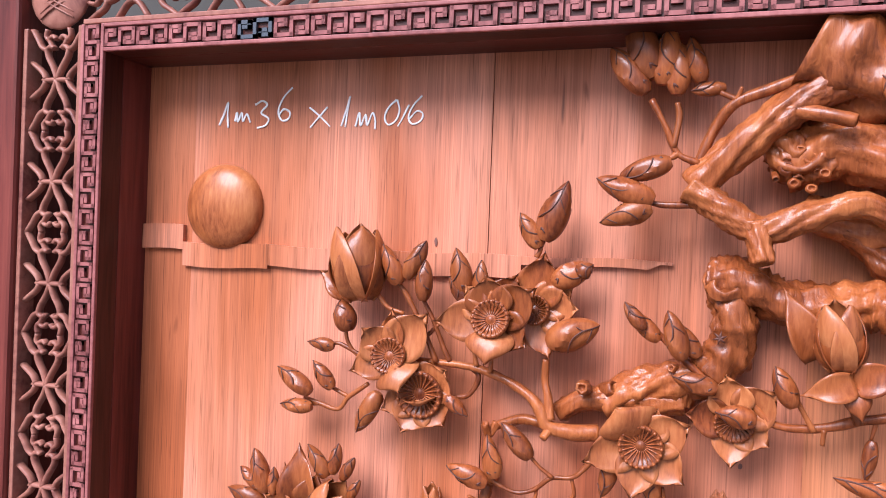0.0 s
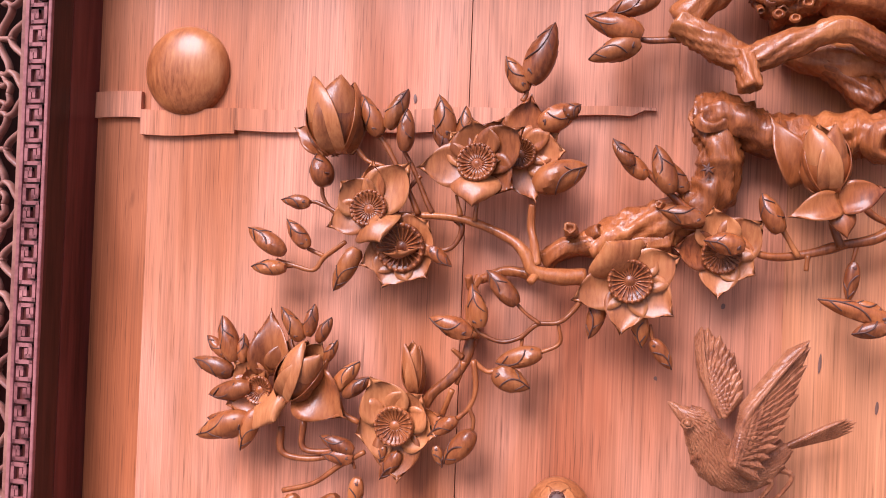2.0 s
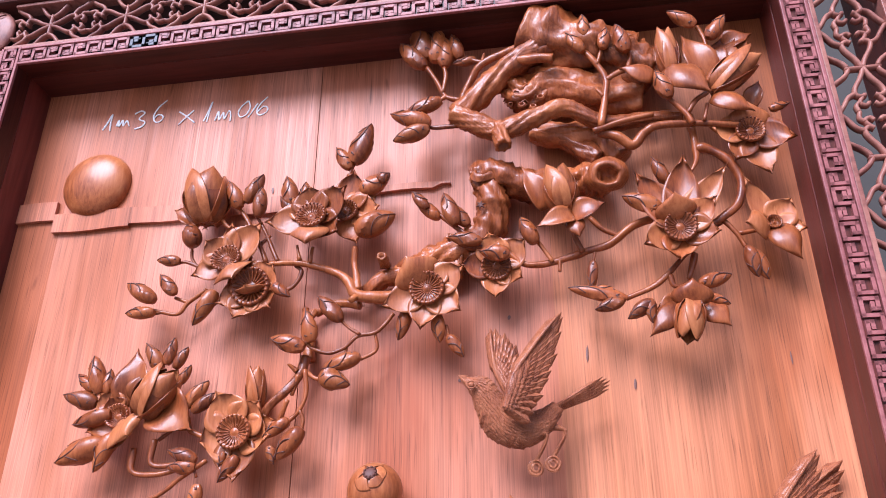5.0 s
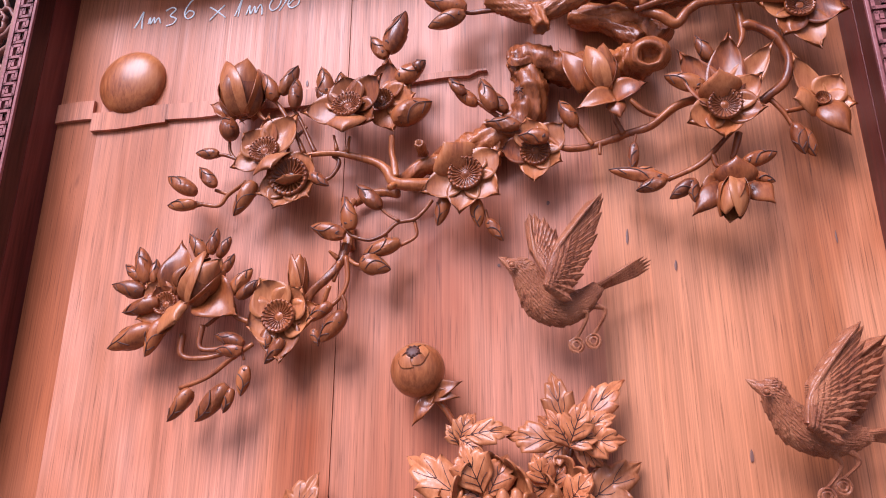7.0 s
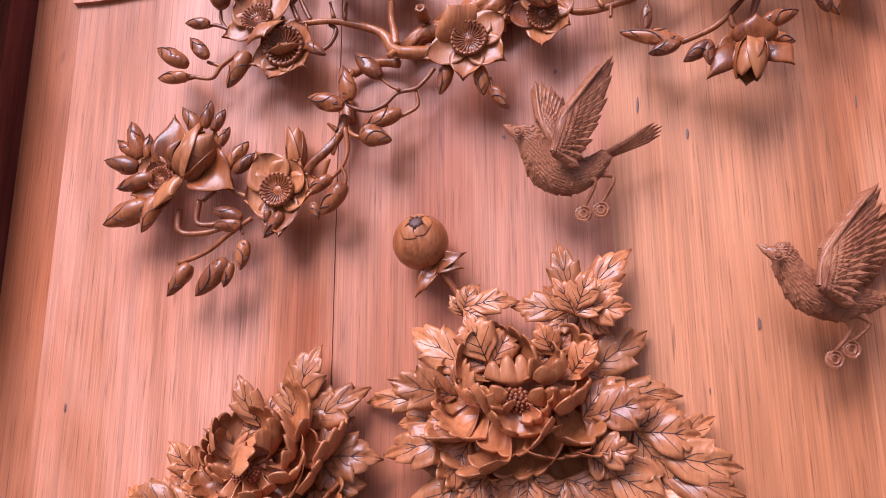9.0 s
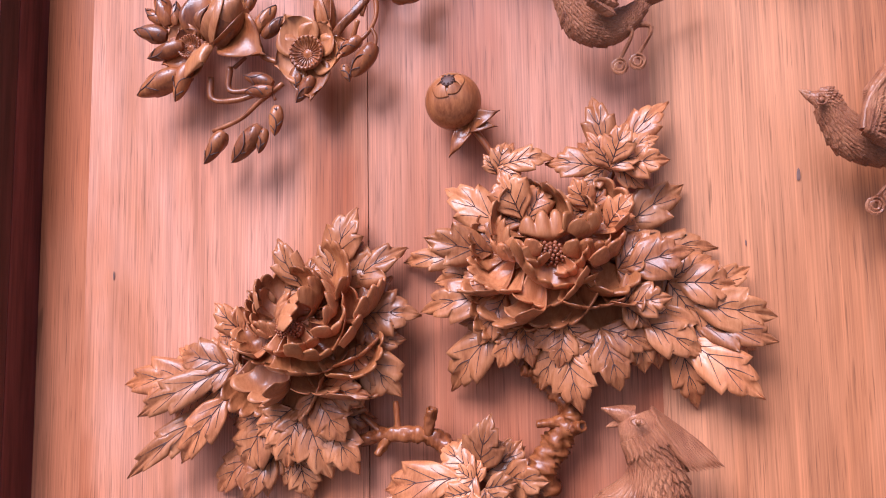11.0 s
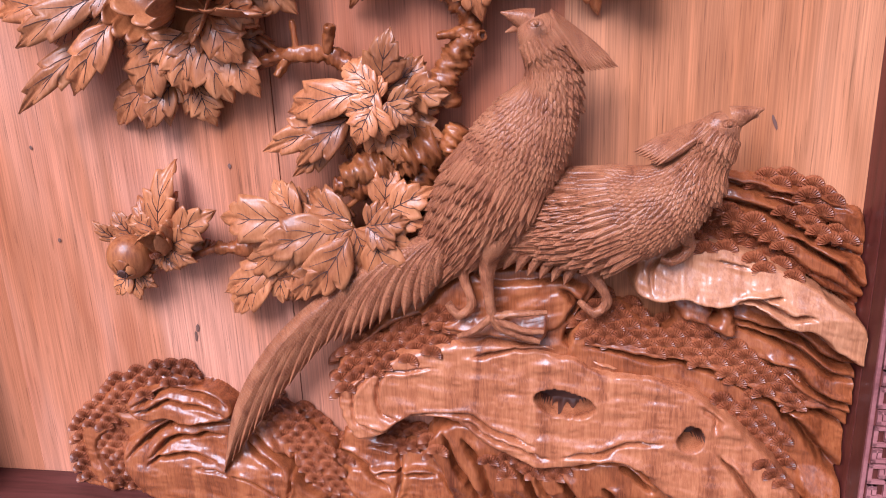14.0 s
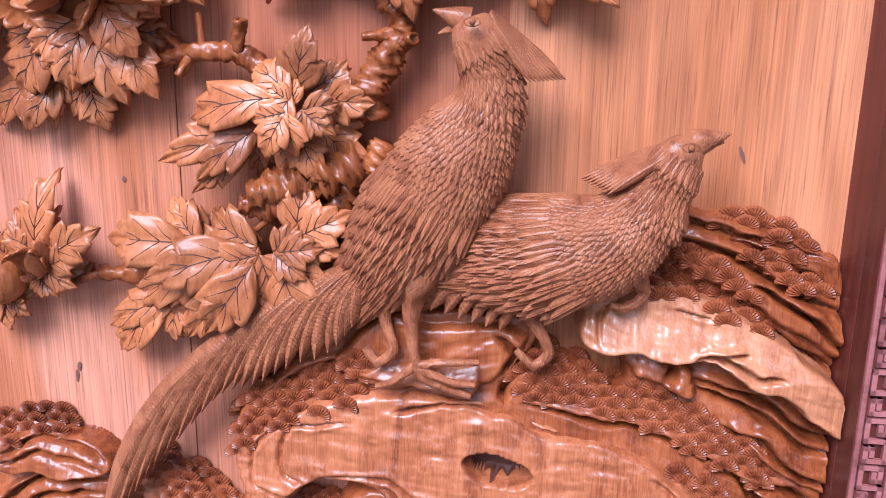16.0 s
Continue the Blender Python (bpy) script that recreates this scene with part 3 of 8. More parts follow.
def stamen_disc(bm, r, face, beads):
    """A sunk dish, or its ribs and ring of beads."""
    m = basis(Vector((1, 0, 0)), face)
    n = 22
    rows = []
    for rr, h in () if beads else ((1.0, 0.0), (0.98, 0.0016), (0.86, 0.002), (0.72, -0.001), (0.3, -0.0022), (0.14, -0.0005), (0.0, 0.0)):
        rows.append([bm.verts.new(m @ Vector((r * rr * math.cos(2 * math.pi * k / n), r * rr * math.sin(2 * math.pi * k / n), h + 0.0045))) for k in range(n)] if rr else [bm.verts.new(m @ Vector((0, 0, h + 0.0045)))])
    for a, b in zip(rows, rows[1:]):
        for k in range(n):
            j = (k + 1) % n
            bm.faces.new((a[k], a[j], b[j], b[k]) if len(b) > 1 else (a[k], a[j], b[0]))
    for k in range(n if beads else 0):
        a = 2 * math.pi * k / n
        c = Vector((math.cos(a), math.sin(a), 0))
        bmesh.ops.create_icosphere(bm, subdivisions=1, radius=r * 0.095, matrix=Matrix.Translation(m @ (c * r * 0.9 + Vector((0, 0, 0.0063)))))
        tube(bm, [(*(m @ (c * r * 0.2 + Vector((0, 0, 0.0027)))), r * 0.03), (*(m @ (c * r * 0.5 + Vector((0, 0, 0.0033)))), r * 0.035), (*(m @ (c * r * 0.82 + Vector((0, 0, 0.0055)))), r * 0.04)], 4, 2)


def flower(centre, r, face, petals):
    """An open magnolia: petals (degrees, reach, width, forward, cup) round a beaded dish."""
    ob = thing("magnolia_flower", centre, "open magnolia flower with broad carved petals round a beaded centre", "carved flower", "flowers of the magnolia")
    f = Vector(face).normalized()
    order = sorted(range(len(petals)), key=lambda k: petals[k][3])
    for n, k in enumerate(order):
        deg, reach, width, forward, cup = petals[k]
        d = Vector((math.cos(radians(deg)), 0, math.sin(radians(deg))))
        start = d * r * 0.45 + Vector((0, 0.0005 * n - 0.001, 0))
        end = d * reach + Vector((0, -forward - 0.003, 0))
        if cup < 0:
            start += Vector((0, -0.004, 0))
        bm = bmesh.new()
        out = (Vector((0, -1, 0)) - d * (0.25 if cup > 0 else -0.1)).normalized()
        petal(bm, start, end - start, out, (end - start).length, width * 1.12, cup * (0.62 if cup > 0 else 1.1), 0.26 if cup < 0 else -0.12, 0.0)
        part("petal", bm, CARVED if (k + int(reach * 1e4)) % 3 == 0 else PALE, ob)
    bm = bmesh.new()
    stamen_disc(bm, r * 1.08, f, False)
    dish = part("centre_dish", bm, CARVED, ob, "dark sunken flower centre")
    bm = bmesh.new()
    stamen_disc(bm, r * 1.08, f, True)
    part("bead_ring", bm, CARVED, dish, "fine ribs ending in small beads")
    return ob


def star_cut(x, y, z, r):
    """A star of dark cuts in the bark."""
    bm = bmesh.new()
    for k in range(6):
        a = k * 1.047 + 0.3
        tube(bm, [(0, 0, 0, r * 0.3), (r * 0.5 * math.cos(a), -0.0006, r * 0.5 * math.sin(a), r * 0.2), (r * math.cos(a), 0.0004, r * math.sin(a), r * 0.06)], 6, 3)
    ob = finish("star_cut", bm, CUT_AND_SHADE)
    ob.location = (x, y, z)
    return under(ob, magnolia)


def hollow_knot(x, y, z, r, facing):
    """A knot in the bark: a rolled, uneven rim round a sunken hollow."""
    m = basis(Vector((1, 0, 0)), facing)
    n, rows = 28, []
    bm = bmesh.new()
    for rr, h in ((1.75, -0.55), (1.4, -0.12), (1.12, 0.16), (0.92, 0.10), (0.80, -0.15), (0.66, -0.6), (0.0, -0.8)):
        wob = [1 + 0.16 * noise.noise(Vector((math.cos(2 * math.pi * k / n) * 1.6 + x * 300, math.sin(2 * math.pi * k / n) * 1.6, rr + z * 200))) for k in range(n)]
        rows.append([bm.verts.new(m @ Vector((r * rr * wob[k] * math.cos(2 * math.pi * k / n), r * 0.85 * rr * wob[k] * math.sin(2 * math.pi * k / n), r * h))) for k in range(n)])
    for a, b in zip(rows, rows[1:]):
        for k in range(n):
            bm.faces.new((a[k], a[(k + 1) % n], b[(k + 1) % n], b[k]))
    ob = finish("knot_hole", bm, LIMBWOOD)
    ob.location = (x, y, z)
    return under(ob, magnolia)


# branches of the magnolia, upper tree
trunk([(0.4295, -0.0300, 0.8941, 0.0095), (0.4573, -0.0350, 0.9206, 0.0101), (0.4858, -0.0370, 0.9434, 0.0107), (0.5161, -0.0330, 0.9581, 0.0112), (0.5506, -0.0300, 0.9594, 0.0117), (0.5865, -0.0260, 0.9525, 0.0120)], 0.36, 1)
trunk([(0.4291, -0.0330, 0.8944, 0.0095), (0.4491, -0.0380, 0.8784, 0.0087), (0.4681, -0.0400, 0.8689, 0.0081), (0.4948, -0.0420, 0.8781, 0.0075), (0.5209, -0.0420, 0.8847, 0.0070), (0.5497, -0.0360, 0.8708, 0.0064), (0.5823, -0.0300, 0.8744, 0.0059), (0.6145, -0.0260, 0.8750, 0.0054)], 0.36, 2)
trunk([(0.4652, -0.0420, 0.8719, 0.0071), (0.4692, -0.0480, 0.8497, 0.0065)], 0.4, 3, True)
trunk([(0.4760, -0.0400, 0.9401, 0.0045), (0.4960, -0.0460, 0.9358, 0.0041), (0.5138, -0.0500, 0.9310, 0.0038)], 0.25, 4, True)
trunk([(0.4313, -0.0300, 0.9081, 0.0030), (0.4408, -0.0300, 0.9310, 0.0032), (0.4519, -0.0340, 0.9449, 0.0033), (0.4737, -0.0360, 0.9536, 0.0034), (0.4991, -0.0340, 0.9644, 0.0035)], 0.2, 5)
trunk([(0.4519, -0.0340, 0.9449, 0.0020), (0.4548, -0.0380, 0.9537, 0.0010)], 0.2, 6)
trunk([(0.4960, -0.0180, 0.9784, 0.0301), (0.5331, -0.0220, 0.9594, 0.0267), (0.5664, -0.0220, 0.9447, 0.0237), (0.5954, -0.0180, 0.9220, 0.0208)], 0.45, 7)
trunk([(0.4797, -0.0160, 0.9131, 0.0181), (0.5104, -0.0200, 0.9210, 0.0171), (0.5437, -0.0200, 0.9101, 0.0161), (0.5863, -0.0180, 0.9054, 0.0151)], 0.55, 8)
trunk([(0.4784, -0.0220, 0.9242, 0.0121), (0.4878, -0.0260, 0.9078, 0.0113), (0.5052, -0.0240, 0.9127, 0.0108)], 0.6, 9)
trunk([(0.4928, -0.0140, 0.8829, 0.0098), (0.5214, -0.0180, 0.8725, 0.0102), (0.5494, -0.0180, 0.8671, 0.0106), (0.5636, -0.0180, 0.8458, 0.0110)], 0.4, 10)
trunk([(0.5074, -0.0160, 0.8797, 0.0078), (0.5300, -0.0180, 0.8611, 0.0085), (0.5449, -0.0200, 0.8441, 0.0092)], 0.4, 11)
trunk([(0.4416, -0.0180, 0.8384, 0.0132), (0.4600, -0.0220, 0.8383, 0.0131), (0.4809, -0.0220, 0.8272, 0.0131), (0.5063, -0.0200, 0.8254, 0.0131), (0.5319, -0.0200, 0.8267, 0.0131), (0.5489, -0.0300, 0.8231, 0.0129)], 0.35, 12, True)
trunk([(0.4516, -0.0200, 0.8372, 0.0126), (0.4559, -0.0220, 0.8181, 0.0126), (0.4559, -0.0200, 0.7980, 0.0128), (0.4454, -0.0160, 0.7802, 0.0131)], 0.35, 13)
trunk([(0.4486, -0.0200, 0.8364, 0.0058), (0.4419, -0.0260, 0.8381, 0.0072)], 0.2, 14, True)
trunk([(0.3783, -0.0120, 0.7526, 0.0105), (0.3973, -0.0120, 0.7636, 0.0112), (0.4215, -0.0140, 0.7732, 0.0117), (0.4498, -0.0140, 0.7782, 0.0122)], 0.45, 15)
trunk([(0.3787, -0.0140, 0.7608, 0.0053), (0.3857, -0.0200, 0.7657, 0.0048)], 0.4, 16, True)
trunk([(0.4802, -0.0160, 0.9222, 0.0046), (0.4809, -0.0340, 0.9095, 0.0035)], 0.3, 16, True)
trunk([(0.4895, -0.0160, 0.9282, 0.0035), (0.4899, -0.0340, 0.9153, 0.0027)], 0.3, 0, True)
trunk([(0.4872, -0.0160, 0.9120, 0.0040), (0.4877, -0.0340, 0.8997, 0.0031)], 0.3, 14, True)
trunk([(0.4974, -0.0160, 0.9167, 0.0030), (0.4976, -0.0340, 0.9041, 0.0023)], 0.3, 0, True)
trunk([(0.4747, -0.0160, 0.9120, 0.0025), (0.4755, -0.0340, 0.8996, 0.0020)], 0.3, 6, True)
trunk([(0.3491, -0.0100, 0.7443, 0.0060), (0.3668, -0.0140, 0.7546, 0.0068), (0.3938, -0.0140, 0.7563, 0.0076), (0.4289, -0.0140, 0.7596, 0.0083)], 0.4, 30)
trunk([(0.3667, -0.0200, 0.7640, 0.0047), (0.3667, -0.0340, 0.7656, 0.0039)], 0.5, 27, True)
trunk([(0.4245, -0.0180, 0.7802, 0.0031), (0.4204, -0.0280, 0.7822, 0.0027)], 0.4, 28, True)
trunk([(0.4271, -0.0160, 0.7588, 0.0062), (0.4333, -0.0180, 0.7750, 0.0068), (0.4411, -0.0200, 0.7911, 0.0075)], 0.4, 29)
trunk([(0.3768, -0.0200, 0.7351, 0.0054), (0.3590, -0.0240, 0.7344, 0.0049), (0.3445, -0.0260, 0.7375, 0.0044), (0.3387, -0.0260, 0.7482, 0.0039), (0.3289, -0.0240, 0.7571, 0.0034), (0.3114, -0.0220, 0.7652, 0.0030), (0.2883, -0.0220, 0.7709, 0.0025), (0.2485, -0.0200, 0.7719, 0.0020)], 0.15, 17)
trunk([(0.3462, -0.0260, 0.7412, 0.0033), (0.3437, -0.0240, 0.7558, 0.0029), (0.3412, -0.0220, 0.7668, 0.0026), (0.3416, -0.0240, 0.7807, 0.0022)], 0.15, 18)
trunk([(0.3464, -0.0260, 0.7357, 0.0033), (0.3429, -0.0320, 0.7303, 0.0025)], 0.2, 19)
trunk([(0.3037, -0.0160, 0.6910, 0.0038), (0.2997, -0.0180, 0.6751, 0.0037), (0.2902, -0.0200, 0.6626, 0.0035), (0.2779, -0.0200, 0.6511, 0.0033), (0.2702, -0.0180, 0.6342, 0.0032)], 0.25, 20)
trunk([(0.2924, -0.0200, 0.6560, 0.0019), (0.2853, -0.0160, 0.6377, 0.0020)], 0.2, 21)
trunk([(0.2984, -0.0200, 0.6783, 0.0023), (0.2921, -0.0240, 0.6836, 0.0011)], 0.2, 22)
trunk([(0.3001, -0.0200, 0.6754, 0.0023), (0.2949, -0.0180, 0.6596, 0.0015)], 0.2, 23)
trunk([(0.3011, -0.0060, 0.7123, 0.0047), (0.3035, -0.0080, 0.6894, 0.0047)], 0.3, 24)
trunk([(0.3069, -0.0100, 0.7319, 0.0031), (0.3017, -0.0120, 0.7241, 0.0029), (0.3002, -0.0160, 0.7317, 0.0027)], 0.3, 25, True)
trunk([(0.3066, -0.0080, 0.7299, 0.0031), (0.3260, -0.0100, 0.7365, 0.0034), (0.3452, -0.0120, 0.7336, 0.0037)], 0.3, 26)

# twigs
twig([(0.2654, -0.0240, 0.7721, 0.0022), (0.2577, -0.0240, 0.7890, 0.0020), (0.2440, -0.0240, 0.8137, 0.0018), (0.2347, -0.0240, 0.8271, 0.0016)])
twig([(0.2571, -0.0220, 0.7892, 0.0017), (0.2658, -0.0220, 0.7982, 0.0013)])
twig([(0.2491, -0.0220, 0.7718, 0.0017), (0.2508, -0.0220, 0.7795, 0.0013)])
twig([(0.2747, -0.0220, 0.7732, 0.0019), (0.2692, -0.0220, 0.7837, 0.0018), (0.2605, -0.0220, 0.8027, 0.0017), (0.2520, -0.0220, 0.8171, 0.0016)])
twig([(0.2191, -0.0220, 0.7664, 0.0016), (0.2045, -0.0220, 0.7726, 0.0015), (0.1966, -0.0220, 0.7822, 0.0014), (0.1954, -0.0220, 0.7920, 0.0013)])
twig([(0.2086, -0.0220, 0.7715, 0.0016), (0.1917, -0.0220, 0.7790, 0.0015), (0.1834, -0.0220, 0.7780, 0.0013)])
twig([(0.2197, -0.0240, 0.8166, 0.0018), (0.2282, -0.0240, 0.8078, 0.0016), (0.2404, -0.0240, 0.8041, 0.0014)])
twig([(0.2144, -0.0220, 0.7522, 0.0018), (0.1996, -0.0220, 0.7412, 0.0018), (0.1917, -0.0220, 0.7318, 0.0017), (0.1769, -0.0220, 0.7344, 0.0016), (0.1640, -0.0220, 0.7378, 0.0015)])
twig([(0.1996, -0.0220, 0.7412, 0.0017), (0.1868, -0.0220, 0.7466, 0.0014)])
twig([(0.1769, -0.0220, 0.7344, 0.0015), (0.1685, -0.0220, 0.7325, 0.0012)])
twig([(0.2895, -0.0180, 0.7700, 0.0019), (0.2947, -0.0180, 0.7637, 0.0018), (0.2883, -0.0180, 0.7510, 0.0017), (0.2747, -0.0180, 0.7479, 0.0016)])
twig([(0.2944, -0.0240, 0.7721, 0.0017), (0.2912, -0.0240, 0.7859, 0.0014)])
twig([(0.3044, -0.0260, 0.7685, 0.0017), (0.3058, -0.0260, 0.7823, 0.0014)])
twig([(0.3331, -0.0260, 0.8473, 0.0018), (0.3355, -0.0260, 0.8529, 0.0017), (0.3328, -0.0260, 0.8566, 0.0015)])
twig([(0.3355, -0.0260, 0.8529, 0.0015), (0.3381, -0.0260, 0.8602, 0.0012)])
twig([(0.3757, -0.0240, 0.7200, 0.0016), (0.3671, -0.0240, 0.7094, 0.0016), (0.3601, -0.0240, 0.7046, 0.0015), (0.3475, -0.0240, 0.7028, 0.0015), (0.3368, -0.0240, 0.6938, 0.0015), (0.3240, -0.0240, 0.6904, 0.0014), (0.3107, -0.0240, 0.6951, 0.0014), (0.3059, -0.0240, 0.7005, 0.0014)])
twig([(0.3494, -0.0260, 0.7038, 0.0015), (0.3401, -0.0260, 0.7099, 0.0013), (0.3332, -0.0260, 0.7168, 0.0012)])
twig([(0.3384, -0.0220, 0.6944, 0.0013), (0.3364, -0.0220, 0.6781, 0.0010)])
twig([(0.3611, -0.0220, 0.7045, 0.0014), (0.3623, -0.0220, 0.6915, 0.0013), (0.3498, -0.0220, 0.6844, 0.0012)])
twig([(0.3069, -0.0240, 0.6763, 0.0019), (0.3161, -0.0240, 0.6703, 0.0017), (0.3228, -0.0240, 0.6719, 0.0015)])
twig([(0.3072, -0.0260, 0.6773, 0.0019), (0.3094, -0.0260, 0.6583, 0.0018), (0.3054, -0.0260, 0.6461, 0.0016), (0.2974, -0.0260, 0.6380, 0.0015)])
twig([(0.3054, -0.0260, 0.6461, 0.0015), (0.3087, -0.0260, 0.6379, 0.0014), (0.3079, -0.0260, 0.6304, 0.0012)])
twig([(0.1729, -0.0240, 0.6222, 0.0025), (0.1749, -0.0240, 0.6047, 0.0024), (0.1938, -0.0240, 0.6018, 0.0022), (0.2163, -0.0240, 0.6066, 0.0020)])
twig([(0.1906, -0.0260, 0.6280, 0.0025), (0.1902, -0.0260, 0.6105, 0.0022), (0.2027, -0.0260, 0.6077, 0.0019), (0.2168, -0.0260, 0.6110, 0.0016)])
twig([(0.2350, -0.0260, 0.6107, 0.0020), (0.2173, -0.0260, 0.5995, 0.0019), (0.1995, -0.0260, 0.5862, 0.0018), (0.1769, -0.0260, 0.5788, 0.0017)])
twig([(0.1927, -0.0240, 0.6278, 0.0017), (0.2028, -0.0240, 0.6352, 0.0013)])
twig([(0.2250, -0.0260, 0.6079, 0.0016), (0.2286, -0.0260, 0.5987, 0.0013)])
twig([(0.2131, -0.0220, 0.6446, 0.0025), (0.2164, -0.0220, 0.6351, 0.0022), (0.2288, -0.0220, 0.6292, 0.0019)])
twig([(0.4180, -0.0260, 0.7070, 0.0012), (0.4201, -0.0260, 0.6965, 0.0010)])
twig([(0.1382, -0.0240, 0.6610, 0.0022), (0.1473, -0.0240, 0.6497, 0.0019), (0.1603, -0.0240, 0.6467, 0.0017)])
twig([(0.1399, -0.0240, 0.6233, 0.0022), (0.1525, -0.0240, 0.6303, 0.0017)])
twig([(0.4668, -0.0260, 0.7659, 0.0023), (0.4797, -0.0260, 0.7538, 0.0024), (0.4951, -0.0260, 0.7524, 0.0025), (0.5107, -0.0260, 0.7553, 0.0027), (0.5264, -0.0260, 0.7602, 0.0028), (0.5464, -0.0260, 0.7656, 0.0030), (0.5652, -0.0260, 0.7795, 0.0031), (0.5853, -0.0260, 0.7853, 0.0033), (0.6021, -0.0260, 0.7821, 0.0034)])
twig([(0.5255, -0.0300, 0.7589, 0.0024), (0.5201, -0.0300, 0.7736, 0.0022), (0.5186, -0.0300, 0.7939, 0.0020)])
twig([(0.5076, -0.0280, 0.7537, 0.0017), (0.5069, -0.0280, 0.7442, 0.0013)])
twig([(0.5579, -0.0240, 0.7713, 0.0022), (0.5434, -0.0240, 0.7792, 0.0020), (0.5333, -0.0240, 0.7904, 0.0018)])
twig([(0.4446, -0.0280, 0.7736, 0.0023), (0.4288, -0.0280, 0.7874, 0.0022), (0.4125, -0.0280, 0.8026, 0.0021), (0.4006, -0.0280, 0.8103, 0.0019)])
twig([(0.5019, -0.0300, 0.7524, 0.0017), (0.4940, -0.0300, 0.7663, 0.0016), (0.4900, -0.0300, 0.7732, 0.0014)])
twig([(0.5352, -0.0260, 0.7618, 0.0013), (0.5324, -0.0260, 0.7499, 0.0010)])
twig([(0.6001, -0.0300, 0.7704, 0.0029), (0.6217, -0.0300, 0.7745, 0.0030), (0.6314, -0.0300, 0.7784, 0.0031), (0.6449, -0.0300, 0.7902, 0.0032), (0.6502, -0.0300, 0.8097, 0.0034), (0.6434, -0.0300, 0.8285, 0.0036), (0.6293, -0.0300, 0.8409, 0.0038), (0.6207, -0.0300, 0.8420, 0.0039)])
twig([(0.6193, -0.0300, 0.8738, 0.0040), (0.6202, -0.0300, 0.8610, 0.0033), (0.6207, -0.0300, 0.8420, 0.0026), (0.6195, -0.0300, 0.8304, 0.0019), (0.6148, -0.0300, 0.8216, 0.0013)])
twig([(0.6328, -0.0280, 0.7778, 0.0021), (0.6411, -0.0280, 0.7648, 0.0018), (0.6455, -0.0280, 0.7539, 0.0016)])
twig([(0.6417, -0.0260, 0.7667, 0.0018), (0.6647, -0.0260, 0.7692, 0.0015)])
twig([(0.6306, -0.0280, 0.7766, 0.0025), (0.6143, -0.0280, 0.7651, 0.0023), (0.5997, -0.0280, 0.7499, 0.0022), (0.5784, -0.0280, 0.7294, 0.0020), (0.5544, -0.0280, 0.7190, 0.0019)])
twig([(0.6078, -0.0300, 0.7505, 0.0025), (0.6009, -0.0300, 0.7302, 0.0019)])
twig([(0.5882, -0.0280, 0.7354, 0.0021), (0.5904, -0.0280, 0.7265, 0.0018), (0.5987, -0.0280, 0.7276, 0.0016)])
twig([(0.5480, -0.0450, 0.8616, 0.0027), (0.5538, -0.0450, 0.8903, 0.0026), (0.5559, -0.0450, 0.9072, 0.0025), (0.5499, -0.0450, 0.9228, 0.0025), (0.5408, -0.0450, 0.9380, 0.0024)])
twig([(0.5558, -0.0450, 0.9061, 0.0023), (0.5700, -0.0450, 0.9139, 0.0021), (0.5887, -0.0450, 0.9168, 0.0018)])
twig([(0.5498, -0.0460, 0.9221, 0.0021), (0.5550, -0.0460, 0.9374, 0.0017)])
twig([(0.5749, -0.0440, 0.9168, 0.0021), (0.5777, -0.0440, 0.9294, 0.0019), (0.5746, -0.0440, 0.9359, 0.0017)])
twig([(0.5524, -0.0460, 0.8898, 0.0018), (0.5476, -0.0460, 0.8973, 0.0014)])
twig([(0.5771, -0.0400, 0.9315, 0.0019), (0.5819, -0.0400, 0.9502, 0.0015)])
twig([(0.5465, -0.0400, 0.8602, 0.0045), (0.5615, -0.0400, 0.8528, 0.0042), (0.5718, -0.0400, 0.8445, 0.0038), (0.5819, -0.0400, 0.8555, 0.0035), (0.5936, -0.0400, 0.8605, 0.0032), (0.6221, -0.0400, 0.8594, 0.0029), (0.6538, -0.0400, 0.8545, 0.0025)])
twig([(0.5417, -0.0460, 0.8569, 0.0027), (0.5625, -0.0460, 0.8633, 0.0024), (0.5897, -0.0460, 0.8678, 0.0022)])
twig([(0.6188, -0.0460, 0.8557, 0.0026), (0.6138, -0.0460, 0.8672, 0.0023), (0.6026, -0.0460, 0.8826, 0.0020)])
twig([(0.6157, -0.0460, 0.8653, 0.0022), (0.6239, -0.0460, 0.8767, 0.0020), (0.6336, -0.0460, 0.8836, 0.0017)])
twig([(0.6280, -0.0440, 0.8585, 0.0017), (0.6325, -0.0440, 0.8742, 0.0014)])
twig([(0.4320, -0.0340, 0.9087, 0.0023), (0.4195, -0.0340, 0.9147, 0.0021), (0.4120, -0.0340, 0.9311, 0.0020), (0.4028, -0.0340, 0.9480, 0.0019)])
twig([(0.4170, -0.0340, 0.9181, 0.0020), (0.4197, -0.0340, 0.9361, 0.0019), (0.4183, -0.0340, 0.9457, 0.0017)])
twig([(0.4200, -0.0340, 0.9146, 0.0020), (0.4144, -0.0340, 0.9112, 0.0016)])
twig([(0.4300, -0.0340, 0.8831, 0.0022), (0.4142, -0.0340, 0.8829, 0.0020), (0.4043, -0.0340, 0.8842, 0.0018)])
twig([(0.4530, -0.0340, 0.9466, 0.0020), (0.4429, -0.0340, 0.9513, 0.0016)])
twig([(0.6421, -0.0400, 0.9213, 0.0022), (0.6397, -0.0400, 0.9425, 0.0020), (0.6356, -0.0400, 0.9553, 0.0018)])
twig([(0.6397, -0.0400, 0.9425, 0.0018), (0.6453, -0.0400, 0.9433, 0.0014)])

